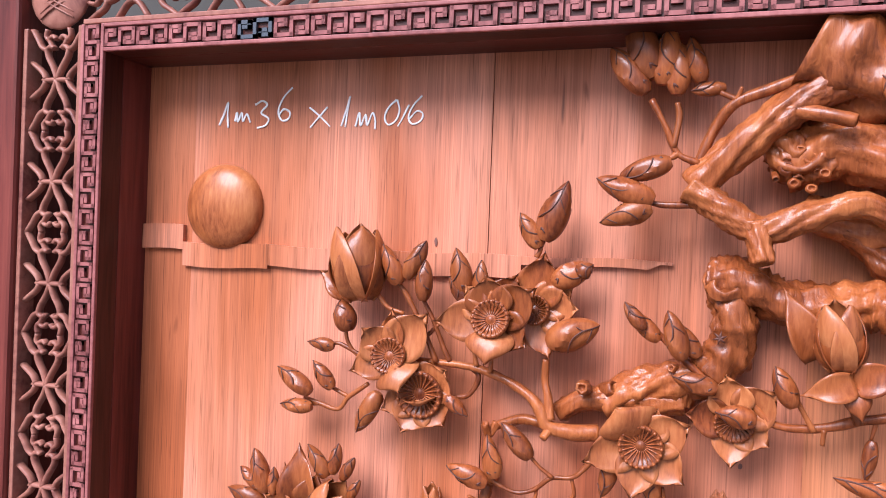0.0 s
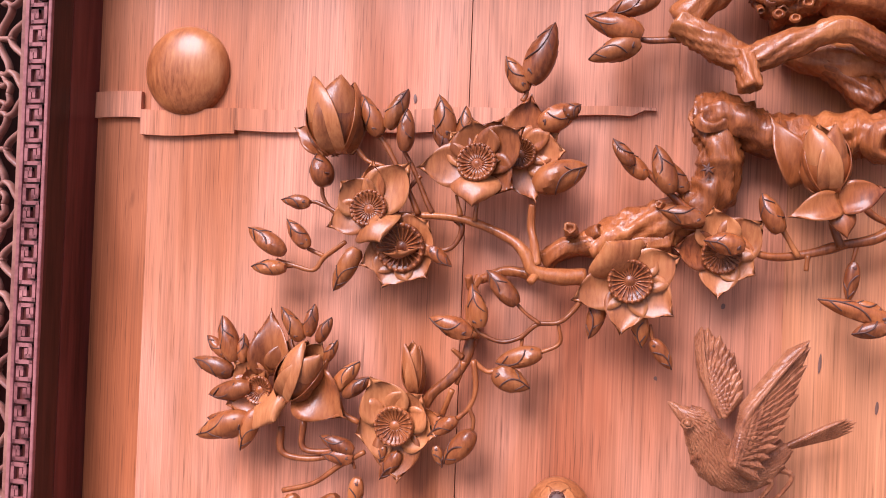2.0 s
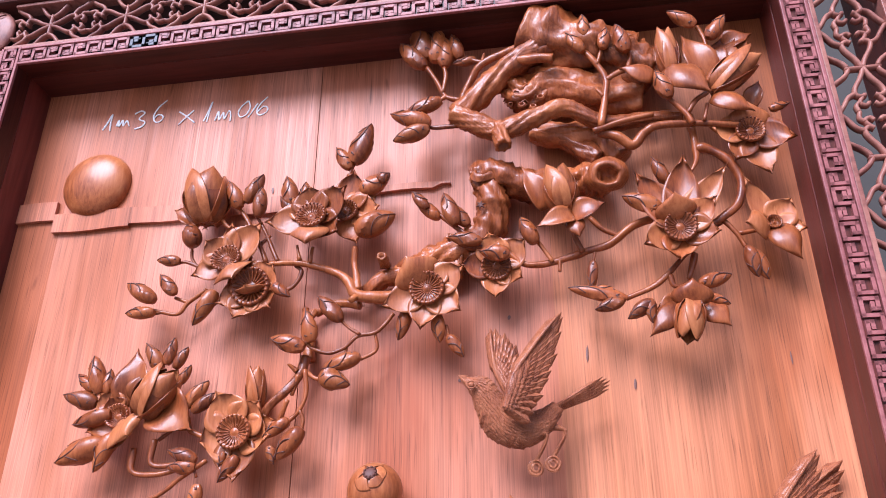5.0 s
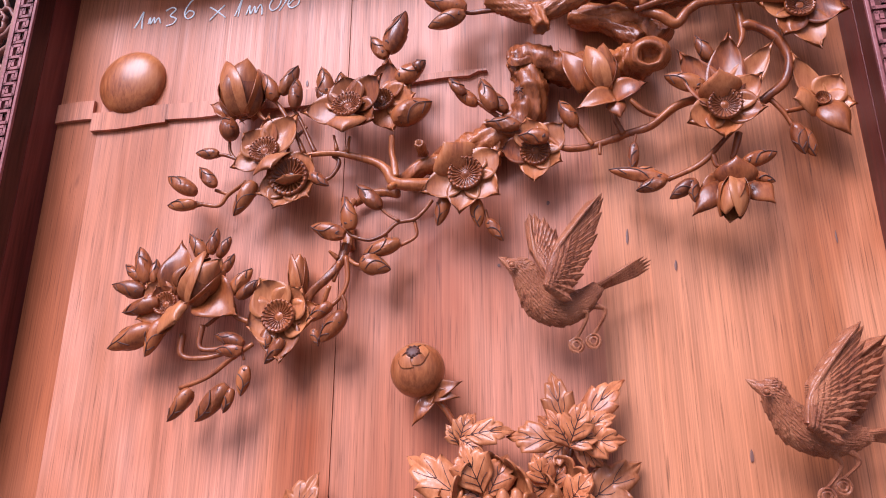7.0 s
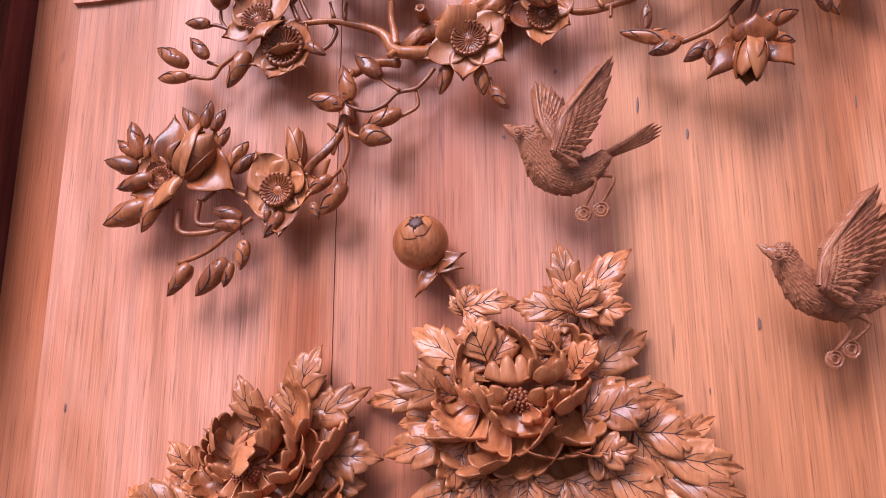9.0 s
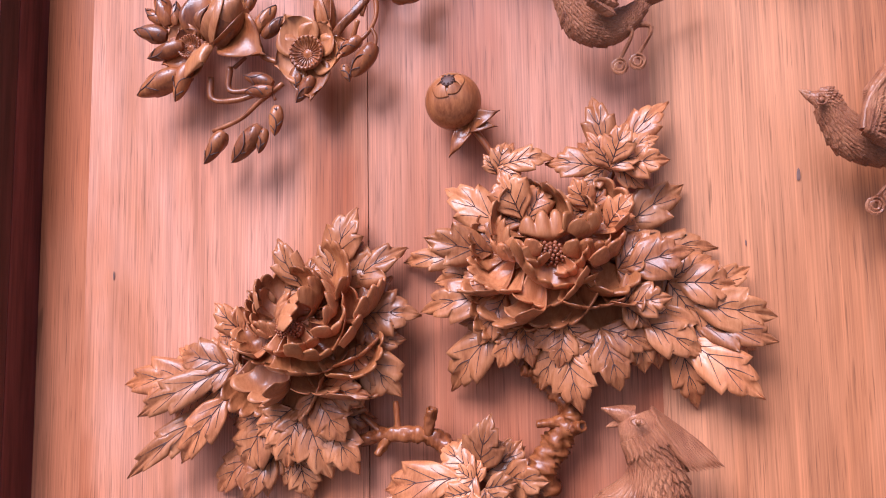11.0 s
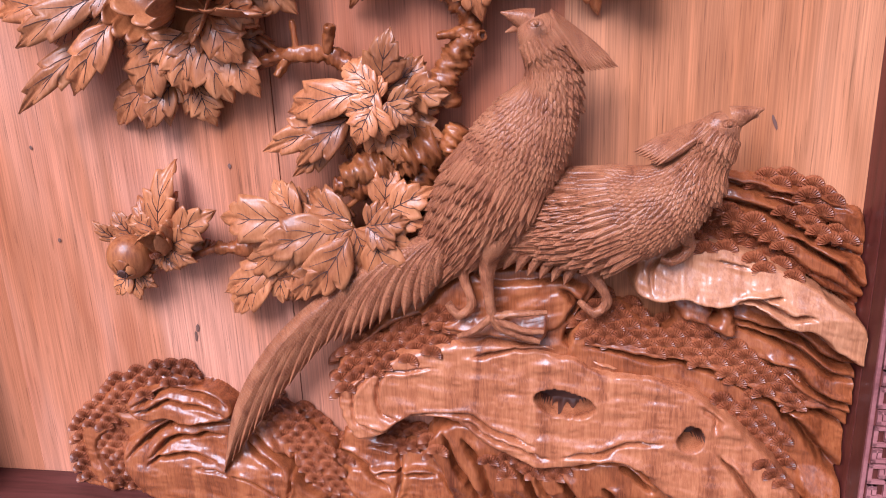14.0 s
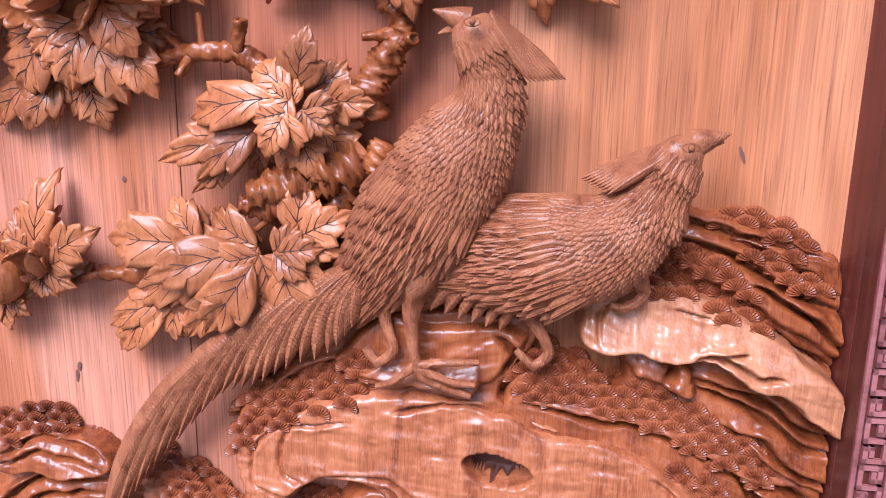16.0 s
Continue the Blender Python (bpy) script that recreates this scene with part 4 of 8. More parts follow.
# magnolia flowers
flower((0.3063, -0.0340, 0.8048), 0.0122, (0.05, -1, 0.25), [(-176, 0.0383, 0.0230, 0.0020, 0.50), (-91, 0.0264, 0.0267, 0.0100, -0.35), (97, 0.0292, 0.0260, 0.0020, 0.50), (131, 0.0284, 0.0204, -0.0040, 0.40), (37, 0.0377, 0.0245, 0.0060, 0.55), (-33, 0.0286, 0.0245, 0.0020, 0.50), (63, 0.0342, 0.0223, -0.0060, 0.40)])
flower((0.3331, -0.0240, 0.8126), 0.0096, (0.5, -1, 0.1), [(81, 0.0381, 0.0259, 0.0020, 0.50), (4, 0.0286, 0.0259, 0.0020, 0.50), (-70, 0.0324, 0.0222, 0.0020, 0.50), (33, 0.0286, 0.0222, -0.0040, 0.40)])
flower((0.2329, -0.0280, 0.7741), 0.0120, (-0.45, -1, 0.2), [(137, 0.0271, 0.0239, 0.0020, 0.50), (86, 0.0331, 0.0144, 0.0020, 0.50), (49, 0.0417, 0.0263, 0.0000, 0.60), (-157, 0.0311, 0.0199, 0.0000, 0.50), (-61, 0.0232, 0.0287, 0.0120, -0.40)])
flower((0.2553, -0.0240, 0.7501), 0.0158, (0.1, -1, -0.1), [(43, 0.0256, 0.0276, 0.0020, 0.40), (-47, 0.0276, 0.0252, 0.0020, 0.40), (-113, 0.0299, 0.0237, 0.0020, 0.40), (-154, 0.0307, 0.0197, 0.0020, 0.40), (141, 0.0242, 0.0237, 0.0020, 0.40), (-81, 0.0051, 0.0189, 0.0120, -0.40)])
flower((0.4048, -0.0340, 0.7341), 0.0129, (0, -1, -0.05), [(123, 0.0263, 0.0313, 0.0120, -0.45), (68, 0.0250, 0.0204, -0.0020, 0.40), (29, 0.0329, 0.0224, 0.0020, 0.50), (-38, 0.0329, 0.0224, 0.0020, 0.45), (-98, 0.0336, 0.0211, 0.0020, 0.40), (-159, 0.0374, 0.0211, 0.0020, 0.50)])
flower((0.4583, -0.0260, 0.7533), 0.0112, (0.1, -1, -0.25), [(101, 0.0281, 0.0217, 0.0020, 0.50), (40, 0.0306, 0.0230, 0.0020, 0.40), (176, 0.0280, 0.0197, 0.0020, 0.50), (-93, 0.0278, 0.0191, 0.0020, 0.40), (-33, 0.0234, 0.0197, 0.0020, 0.40)])
flower((0.2560, -0.0260, 0.6308), 0.0126, (0, -1, 0), [(119, 0.0353, 0.0283, 0.0020, 0.55), (50, 0.0288, 0.0267, 0.0020, 0.60), (-165, 0.0269, 0.0330, 0.0020, 0.30), (-84, 0.0363, 0.0267, 0.0020, 0.35), (-8, 0.0288, 0.0252, 0.0020, 0.40), (15, 0.0328, 0.0157, -0.0040, 0.40)])
flower((0.1569, -0.0240, 0.6465), 0.0094, (-0.7, -1, 0.1), [(134, 0.0260, 0.0214, 0.0020, 0.40), (-154, 0.0257, 0.0256, 0.0020, 0.40), (-111, 0.0323, 0.0256, 0.0020, 0.40), (-44, 0.0236, 0.0393, 0.0140, -0.35), (121, 0.0179, 0.0188, 0.0020, 0.40)])
flower((0.5975, -0.0440, 0.7661), 0.0114, (0, -1, -0.05), [(97, 0.0208, 0.0252, 0.0140, -0.45), (81, 0.0623, 0.0228, -0.0020, 0.50), (119, 0.0568, 0.0212, -0.0020, 0.50), (51, 0.0640, 0.0187, -0.0020, 0.50), (37, 0.0351, 0.0212, 0.0020, 0.50), (-13, 0.0280, 0.0220, 0.0020, 0.45), (-96, 0.0273, 0.0220, 0.0020, 0.40), (-155, 0.0298, 0.0212, 0.0020, 0.50), (132, 0.0285, 0.0163, -0.0040, 0.40)])
flower((0.6625, -0.0340, 0.8499), 0.0106, (0, -1, 0), [(170, 0.0302, 0.0203, 0.0020, 0.50), (-17, 0.0332, 0.0228, 0.0020, 0.40), (-121, 0.0310, 0.0186, 0.0020, 0.50), (-78, 0.0416, 0.0228, 0.0020, 0.40), (88, 0.0228, 0.0262, 0.0060, -0.30)])
flower((0.6680, -0.0260, 0.7717), 0.0056, (0.5, -1, 0.1), [(112, 0.0422, 0.0137, 0.0040, 0.50), (-174, 0.0205, 0.0202, 0.0120, -0.40), (51, 0.0242, 0.0210, 0.0020, 0.50), (-16, 0.0227, 0.0177, 0.0020, 0.40), (-67, 0.0332, 0.0177, 0.0060, -0.30)])

# closed and half-open magnolia flowers
tulip((0.2084, -0.0260, 0.8124), (0.2027, -0.0300, 0.8658), 0.0458)
loose_petal((0.1998, -0.0200, 0.8171), (0.1744, -0.0240, 0.8305), 0.0183, 0.5)
tulip((0.1788, -0.0320, 0.6456), (0.2023, -0.0360, 0.6815), 0.0340)
loose_petal((0.1666, -0.0200, 0.6565), (0.1614, -0.0240, 0.7013), 0.0265, 0.5)
loose_petal((0.1716, -0.0220, 0.6591), (0.1787, -0.0260, 0.6836), 0.0212, 0.5)
loose_petal((0.1559, -0.0160, 0.6612), (0.1481, -0.0200, 0.6852), 0.0130, 0.4)
loose_petal((0.1904, -0.0260, 0.6532), (0.2208, -0.0320, 0.6344), 0.0323, 0.4)
tulip((0.2657, -0.0140, 0.6511), (0.2626, -0.0180, 0.6860), 0.0183)
tulip((0.5139, -0.0400, 0.7906), (0.5094, -0.0440, 0.8301), 0.0307)
loose_petal((0.5192, -0.0420, 0.7840), (0.5446, -0.0460, 0.7930), 0.0165, 0.4)
loose_petal((0.5201, -0.0440, 0.7839), (0.4928, -0.0480, 0.7758), 0.0147, 0.4)
loose_petal((0.5007, -0.0360, 0.7952), (0.4829, -0.0400, 0.8341), 0.0169, 0.5)
loose_petal((0.5199, -0.0440, 0.7814), (0.5238, -0.0480, 0.7644), 0.0129, -0.3)
tulip((0.6087, -0.0440, 0.9047), (0.6065, -0.0480, 0.9514), 0.0215)
loose_petal((0.6058, -0.0500, 0.9102), (0.6324, -0.0600, 0.8777), 0.0259, -0.4)
loose_petal((0.5942, -0.0460, 0.9053), (0.5690, -0.0500, 0.9142), 0.0162, -0.3)
loose_petal((0.6379, -0.0400, 0.8988), (0.6226, -0.0420, 0.9466), 0.0220, 0.4)
loose_petal((0.6375, -0.0460, 0.8803), (0.6639, -0.0520, 0.8608), 0.0172, -0.35)
tulip((0.6368, -0.0420, 0.8873), (0.6774, -0.0460, 0.9189), 0.0288)
loose_petal((0.6410, -0.0340, 0.9087), (0.6536, -0.0380, 0.9419), 0.0179, 0.4)
loose_petal((0.6481, -0.0320, 0.9092), (0.6648, -0.0360, 0.9417), 0.0179, 0.4)
loose_petal((0.6561, -0.0300, 0.9153), (0.6761, -0.0340, 0.9446), 0.0152, 0.4)
loose_petal((0.6561, -0.0300, 0.9391), (0.6788, -0.0340, 0.9472), 0.0164, 0.4)
tulip((0.5992, -0.0400, 0.7106), (0.5916, -0.0440, 0.6785), 0.0243)
loose_petal((0.5986, -0.0460, 0.7052), (0.5995, -0.0520, 0.7219), 0.0255, -0.5)
loose_petal((0.5916, -0.0340, 0.7091), (0.5686, -0.0380, 0.6872), 0.0159, -0.3)
loose_petal((0.6095, -0.0340, 0.7090), (0.6232, -0.0380, 0.6917), 0.0173, -0.3)
loose_petal((0.5879, -0.0300, 0.7087), (0.5754, -0.0340, 0.7082), 0.0160, 0.4)
loose_petal((0.6682, -0.0280, 0.8779), (0.6779, -0.0320, 0.9000), 0.0130, 0.4)

# magnolia buds
bud((0.2857, -0.0280, 0.8210), (0.2780, -0.0280, 0.8518), 0.0140)
bud((0.2960, -0.0280, 0.8192), (0.2966, -0.0280, 0.8442), 0.0110)
bud((0.2879, -0.0280, 0.8143), (0.2738, -0.0280, 0.8315), 0.0098)
bud((0.2376, -0.0280, 0.8246), (0.2245, -0.0280, 0.8522), 0.0135)
bud((0.2426, -0.0280, 0.8292), (0.2569, -0.0280, 0.8557), 0.0133)
bud((0.2554, -0.0280, 0.8140), (0.2566, -0.0280, 0.8428), 0.0127)
bud((0.2011, -0.0300, 0.7894), (0.1944, -0.0300, 0.8117), 0.0171)
bud((0.1892, -0.0280, 0.7777), (0.1683, -0.0280, 0.7795), 0.0093)
bud((0.1893, -0.0280, 0.7473), (0.1731, -0.0280, 0.7663), 0.0110)
bud((0.1720, -0.0280, 0.7428), (0.1445, -0.0280, 0.7596), 0.0142)
bud((0.1733, -0.0280, 0.7323), (0.1478, -0.0280, 0.7324), 0.0112)
bud((0.2248, -0.0280, 0.7478), (0.2090, -0.0280, 0.7184), 0.0147)
bud((0.2743, -0.0280, 0.7496), (0.2908, -0.0280, 0.7382), 0.0088)
bud((0.3349, -0.0280, 0.8535), (0.3215, -0.0280, 0.8765), 0.0117)
bud((0.3377, -0.0280, 0.8586), (0.3529, -0.0280, 0.8978), 0.0185)
bud((0.3610, -0.0300, 0.8373), (0.3707, -0.0300, 0.8445), 0.0107)
bud((0.4130, -0.0280, 0.7987), (0.3941, -0.0280, 0.8162), 0.0113)
bud((0.4366, -0.0280, 0.7903), (0.4204, -0.0280, 0.8111), 0.0116)
bud((0.4476, -0.0280, 0.7696), (0.4263, -0.0280, 0.7767), 0.0099)
bud((0.3346, -0.0280, 0.7152), (0.3142, -0.0280, 0.7370), 0.0131)
bud((0.3112, -0.0280, 0.6992), (0.3045, -0.0280, 0.7277), 0.0129)
bud((0.3058, -0.0280, 0.6945), (0.2769, -0.0280, 0.7040), 0.0134)
bud((0.3514, -0.0280, 0.6852), (0.3217, -0.0280, 0.6771), 0.0135)
bud((0.3208, -0.0300, 0.6707), (0.3452, -0.0300, 0.6623), 0.0155)
bud((0.3881, -0.0280, 0.7215), (0.3809, -0.0280, 0.6961), 0.0116)
bud((0.4107, -0.0280, 0.7163), (0.4136, -0.0280, 0.6924), 0.0106)
bud((0.4199, -0.0280, 0.6978), (0.4317, -0.0280, 0.6800), 0.0094)
bud((0.4700, -0.0400, 0.7573), (0.4466, -0.0400, 0.7605), 0.0126)
bud((0.1879, -0.0280, 0.6836), (0.1715, -0.0280, 0.7056), 0.0121)
bud((0.1919, -0.0280, 0.6865), (0.1963, -0.0280, 0.7089), 0.0100)
bud((0.1990, -0.0280, 0.6831), (0.2089, -0.0280, 0.7003), 0.0087)
bud((0.2049, -0.0280, 0.6700), (0.2136, -0.0280, 0.6852), 0.0077)
bud((0.2118, -0.0280, 0.6513), (0.2303, -0.0280, 0.6717), 0.0121)
bud((0.2192, -0.0280, 0.6480), (0.2387, -0.0280, 0.6616), 0.0105)
bud((0.1379, -0.0280, 0.6655), (0.1278, -0.0280, 0.6974), 0.0147)
bud((0.1444, -0.0280, 0.6651), (0.1443, -0.0280, 0.6857), 0.0090)
bud((0.1322, -0.0280, 0.6683), (0.1167, -0.0280, 0.6828), 0.0093)
bud((0.1370, -0.0280, 0.6575), (0.1064, -0.0280, 0.6658), 0.0139)
bud((0.1515, -0.0280, 0.6487), (0.1194, -0.0280, 0.6415), 0.0145)
bud((0.1440, -0.0280, 0.6245), (0.1193, -0.0280, 0.6252), 0.0109)
bud((0.1503, -0.0280, 0.6270), (0.1111, -0.0280, 0.6117), 0.0185)
bud((0.1565, -0.0280, 0.6334), (0.1449, -0.0280, 0.6041), 0.0138)
bud((0.2276, -0.0280, 0.6105), (0.2034, -0.0280, 0.6191), 0.0113)
bud((0.2278, -0.0280, 0.6060), (0.2047, -0.0280, 0.6065), 0.0102)
bud((0.2978, -0.0280, 0.6385), (0.2785, -0.0280, 0.6257), 0.0102)
bud((0.3097, -0.0300, 0.6314), (0.2910, -0.0300, 0.6087), 0.0149)
bud((0.2841, -0.0280, 0.6195), (0.2892, -0.0280, 0.6058), 0.0064)
bud((0.2493, -0.0280, 0.6163), (0.2466, -0.0280, 0.6047), 0.0052)
bud((0.3427, -0.0280, 0.7921), (0.3762, -0.0280, 0.8060), 0.0218)
bud((0.3447, -0.0260, 0.8308), (0.3702, -0.0260, 0.8442), 0.0160)
bud((0.2316, -0.0280, 0.5935), (0.2292, -0.0280, 0.5704), 0.0102)
bud((0.2177, -0.0280, 0.5793), (0.1942, -0.0280, 0.5525), 0.0157)
bud((0.1880, -0.0280, 0.5769), (0.1711, -0.0280, 0.5531), 0.0128)
bud((0.2216, -0.0280, 0.5766), (0.2166, -0.0280, 0.5582), 0.0084)
bud((0.2599, -0.0280, 0.6132), (0.2467, -0.0280, 0.5942), 0.0102)
bud((0.3994, -0.0280, 0.9532), (0.3758, -0.0280, 0.9829), 0.0167)
bud((0.4031, -0.0280, 0.9623), (0.3885, -0.0280, 1.0057), 0.0201)
bud((0.4089, -0.0280, 0.9582), (0.4128, -0.0280, 0.9969), 0.0171)
bud((0.4177, -0.0280, 0.9517), (0.4191, -0.0280, 0.9845), 0.0144)
bud((0.4318, -0.0280, 0.9591), (0.4244, -0.0280, 0.9876), 0.0130)
bud((0.4462, -0.0280, 0.9556), (0.4255, -0.0280, 0.9537), 0.0091)
bud((0.4163, -0.0360, 0.9095), (0.3846, -0.0360, 0.8996), 0.0146)
bud((0.4066, -0.0380, 0.8847), (0.3714, -0.0380, 0.8989), 0.0167)
bud((0.4056, -0.0380, 0.8814), (0.3745, -0.0380, 0.8705), 0.0145)
bud((0.5419, -0.0500, 0.9501), (0.5410, -0.0500, 0.9739), 0.0105)
bud((0.5392, -0.0500, 0.9342), (0.5261, -0.0500, 0.9558), 0.0111)
bud((0.5557, -0.0500, 0.9352), (0.5597, -0.0500, 0.9576), 0.0100)
bud((0.5747, -0.0500, 0.9297), (0.5674, -0.0500, 0.9588), 0.0132)
bud((0.6336, -0.0460, 0.9522), (0.6122, -0.0460, 0.9695), 0.0118)
bud((0.6419, -0.0460, 0.9370), (0.6580, -0.0460, 0.9596), 0.0122)
bud((0.6029, -0.0520, 0.8781), (0.5947, -0.0520, 0.9052), 0.0131)
bud((0.4901, -0.0360, 0.7663), (0.4793, -0.0360, 0.7898), 0.0132)
bud((0.4042, -0.0340, 0.8056), (0.3923, -0.0340, 0.8213), 0.0087)
bud((0.4028, -0.0340, 0.8058), (0.3913, -0.0340, 0.8220), 0.0087)
bud((0.4275, -0.0340, 0.7886), (0.4176, -0.0340, 0.8185), 0.0138)
bud((0.5540, -0.0340, 0.7167), (0.5120, -0.0340, 0.7280), 0.0106)
bud((0.5517, -0.0360, 0.7148), (0.5305, -0.0360, 0.7084), 0.0097)
bud((0.5474, -0.0340, 0.7209), (0.5301, -0.0340, 0.7274), 0.0081)
bud((0.5325, -0.0300, 0.7505), (0.5299, -0.0300, 0.7263), 0.0077)
bud((0.5718, -0.0360, 0.7131), (0.5534, -0.0360, 0.7000), 0.0100)
bud((0.5700, -0.0360, 0.7146), (0.5706, -0.0360, 0.6956), 0.0084)
bud((0.6454, -0.0340, 0.7520), (0.6491, -0.0340, 0.7269), 0.0112)
bud((0.6492, -0.0320, 0.7489), (0.6563, -0.0320, 0.7254), 0.0108)
bud((0.6066, -0.0340, 0.7244), (0.6307, -0.0340, 0.7304), 0.0109)
bud((0.6124, -0.0340, 0.7149), (0.6263, -0.0340, 0.7076), 0.0069)
bud((0.5867, -0.0400, 0.7862), (0.5583, -0.0400, 0.7993), 0.0138)
bud((0.5942, -0.0360, 0.8102), (0.5849, -0.0360, 0.8342), 0.0113)
bud((0.6811, -0.0340, 0.8701), (0.6969, -0.0340, 0.8745), 0.0072)
bud((0.4477, -0.0340, 0.7724), (0.4213, -0.0340, 0.7781), 0.0119)
star_cut(0.4480, -0.0355, 0.8037, 0.0042)
hollow_knot(0.4813, -0.0365, 0.9060, 0.0030, (-0.2, -1, 0.1))
hollow_knot(0.4881, -0.0365, 0.9162, 0.0024, (-0.2, -1, 0.1))
hollow_knot(0.4935, -0.0365, 0.9121, 0.0028, (-0.2, -1, 0.1))
hollow_knot(0.4852, -0.0365, 0.8971, 0.0021, (-0.2, -1, 0.1))
hollow_knot(0.4946, -0.0365, 0.8942, 0.0020, (-0.2, -1, 0.1))
hollow_knot(0.5013, -0.0365, 0.9032, 0.0022, (-0.2, -1, 0.1))
hollow_knot(0.5495, -0.042, 0.8185, 0.0098, (0.45, -1, -0.35))
hollow_knot(0.4504, -0.034, 0.8359, 0.0066, (-0.5, -1, 0.5))


# ---- the peony: leaves, flowers, woody stems ----
peony = thing("peony_branch", (0.45, 0, 0.3), "knotty wooden peony stem carved in high relief on the board", "carved branch")


def stem(points, gnarl, seed, hollow=False):
    bm = bmesh.new()
    tube(bm, points, 18, 12, gnarl, 0.55, seed * 1.91, hollow, 0.12)
    return under(finish("limb", bm, CARVED), peony)


def stalk(points):
    bm = bmesh.new()
    tube(bm, points, 9, 6, 0.12, 0.25, points[0][0] * 70)
    return under(finish("twig", bm, CARVED), peony)


def leaf(base, tip, width, lobes):
    """A divided peony leaf: broad leaflets that meet at the foot, each with blunt teeth stepping in towards its point, a folded rib and cut veins."""
    base, tip = Vector(base), Vector(tip)
    length = (tip - base).length
    seed = base.x * 37 + tip.z * 71 + tip.x * 13
    out = Vector((0.22 * math.sin(seed * 5), -1, 0.12 + 0.2 * math.sin(seed * 3)))
    bm, veins = bmesh.new(), bmesh.new()
    fan_out = [(0.02, 46, 0.60), (0.02, -46, 0.60), (0.12, 0, 0.74)]
    if lobes > 3:
        fan_out = [(0.02, 50, 0.52), (0.02, -50, 0.52), (0.26, 34, 0.52), (0.26, -34, 0.52), (0.30, 0, 0.66)]
    m = basis(tip - base, out)
    for n, (start, angle, share) in enumerate(fan_out):
        wob = 1 + 0.12 * math.sin(seed * 4 + n * 2.1)
        ang = radians(angle + 6 * math.sin(seed * 6 + n))
        ln = length * (1.03 - start) if angle == 0 else min(0.82 * length, 0.62 * width / abs(math.sin(radians(angle)))) * wob
        wd = min(width * share * (wob if angle else 1.0), ln * 0.85)
        tilt = 0.14 * math.sin(seed * 3 + n * 1.7) - (0.18 if angle else 0.02)
        foot = m @ Vector((start * length, 0, 0.0007 * n + 0.03 * length))
        way = m @ Vector((math.cos(ang), math.sin(ang), tilt))
        t1, t2 = 0.46 + 0.05 * math.sin(seed * 7 + n), 0.70 + 0.04 * math.sin(seed * 9 + n)
        droop = 0.10 + 0.16 * (0.5 + 0.5 * math.sin(seed * 11 + n * 2.3))

        def half(u, w=wd, t1=t1, t2=t2):
            if u < t1:
                body = 0.16 + 0.84 * math.sin(math.pi * 0.5 * u / t1) ** 0.9
            elif u < t2:
                k = (u - t1) / (t2 - t1)
                body = 0.52 + 0.17 * math.sin(math.pi * min(1, k * 1.15)) - 0.02 * k
            else:
                k = (u - t2) / (1 - t2)
                body = 0.30 * (1 - k ** 2.2) + 0.07 * math.sin(math.pi * min(1, k * 1.2))
            return max(0.0003, w * 0.5 * body)

        def lift(u, v, w=wd, l=ln, k=n, t1=t1, t2=t2, droop=droop):
            tooth = max(0.0, 1 - abs(u - t1 + 0.04) / 0.16) + 0.8 * max(0.0, 1 - abs(u - t2 + 0.03) / 0.13)
            h = l * (0.15 * math.sin(math.pi * 0.8 * u) - droop * u * u) - w * 0.12 * v * v + w * 0.13 * abs(v) ** 0.8
            h += 0.035 * w * abs(v) * math.cos((u - abs(v) * 0.3) * 19 + seed)
            return h, (0.17 * tooth * abs(v) ** 1.5 + 0.04 * abs(v) * (1 - u))
        mm = blade(bm, foot, way, out, ln, half, lift, 0.0019, 26, 10)
        lines = [((0.04, 0), (0.3, 0.01), (0.6, 0.02), (0.93, 0))]
        for u0, reach in ((0.14, 0.62), (0.30, 0.70), (0.52, 0.72)):
            for sg in (1, -1):
                lines.append(((u0, 0.03 * sg), (u0 + 0.09, 0.3 * sg), (u0 + 0.17, reach * sg)))
        for line in lines:
            tube(veins, [(*(foot + mm @ Vector(((u + lift(u, v)[1]) * ln, half(u) * v, lift(u, v)[0] + 0.00012))), 0.00042 * (1.25 - u) if abs(v) < 0.025 else 0.00034 * (1.1 - abs(v))) for u, v in line], 5, 3)
    ob = finish("peony_leaf", bm, LEAFWOOD)
    ob.location = base
    part("vein", veins, CUT_AND_SHADE, ob, "dark cut leaf veins")
    return tagged(ob, "divided peony leaf in brown carved wood with cut veins", "carved leaf", "leaves of the peony")


def ruffle(bm, base, tip, width, curl=0.25, scallops=5, seed=0.0, out=(0, -1, 0.2)):
    """A broad cupped peony petal whose rim is cut into round lobes and rolls outward."""
    base, tip = Vector(base), Vector(tip)
    length = (tip - base).length
    cut = min(0.30, 0.0062 / length)

    def profile(u):
        return width * 0.5 * (0.34 + 0.66 * min(1, u * 1.3) ** 0.75)

    def lift(u, v):
        rim = max(0, u - 0.62) / 0.38
        lobe = abs(math.sin((v + 1) * 0.5 * math.pi * scallops)) ** 0.6
        sway = math.sin(v * 2.3 + seed * 2)
        return (0.23 * width * v * v * (1 - 0.35 * u) + curl * width * rim ** 1.4 * (0.30 + 0.34 * lobe) - 0.16 * length * math.sin(math.pi * 0.9 * u) + 0.13 * width * sway * u * u
                + 0.012 * width * math.cos(v * math.pi * scallops) * u,
                cut * (lobe - 1) * u ** 3 - 0.26 * v * v * u + 0.05 * sway * u)
    blade(bm, base, tip - base, out, length, profile, lift, 0.0026, 12, scallops * 8)


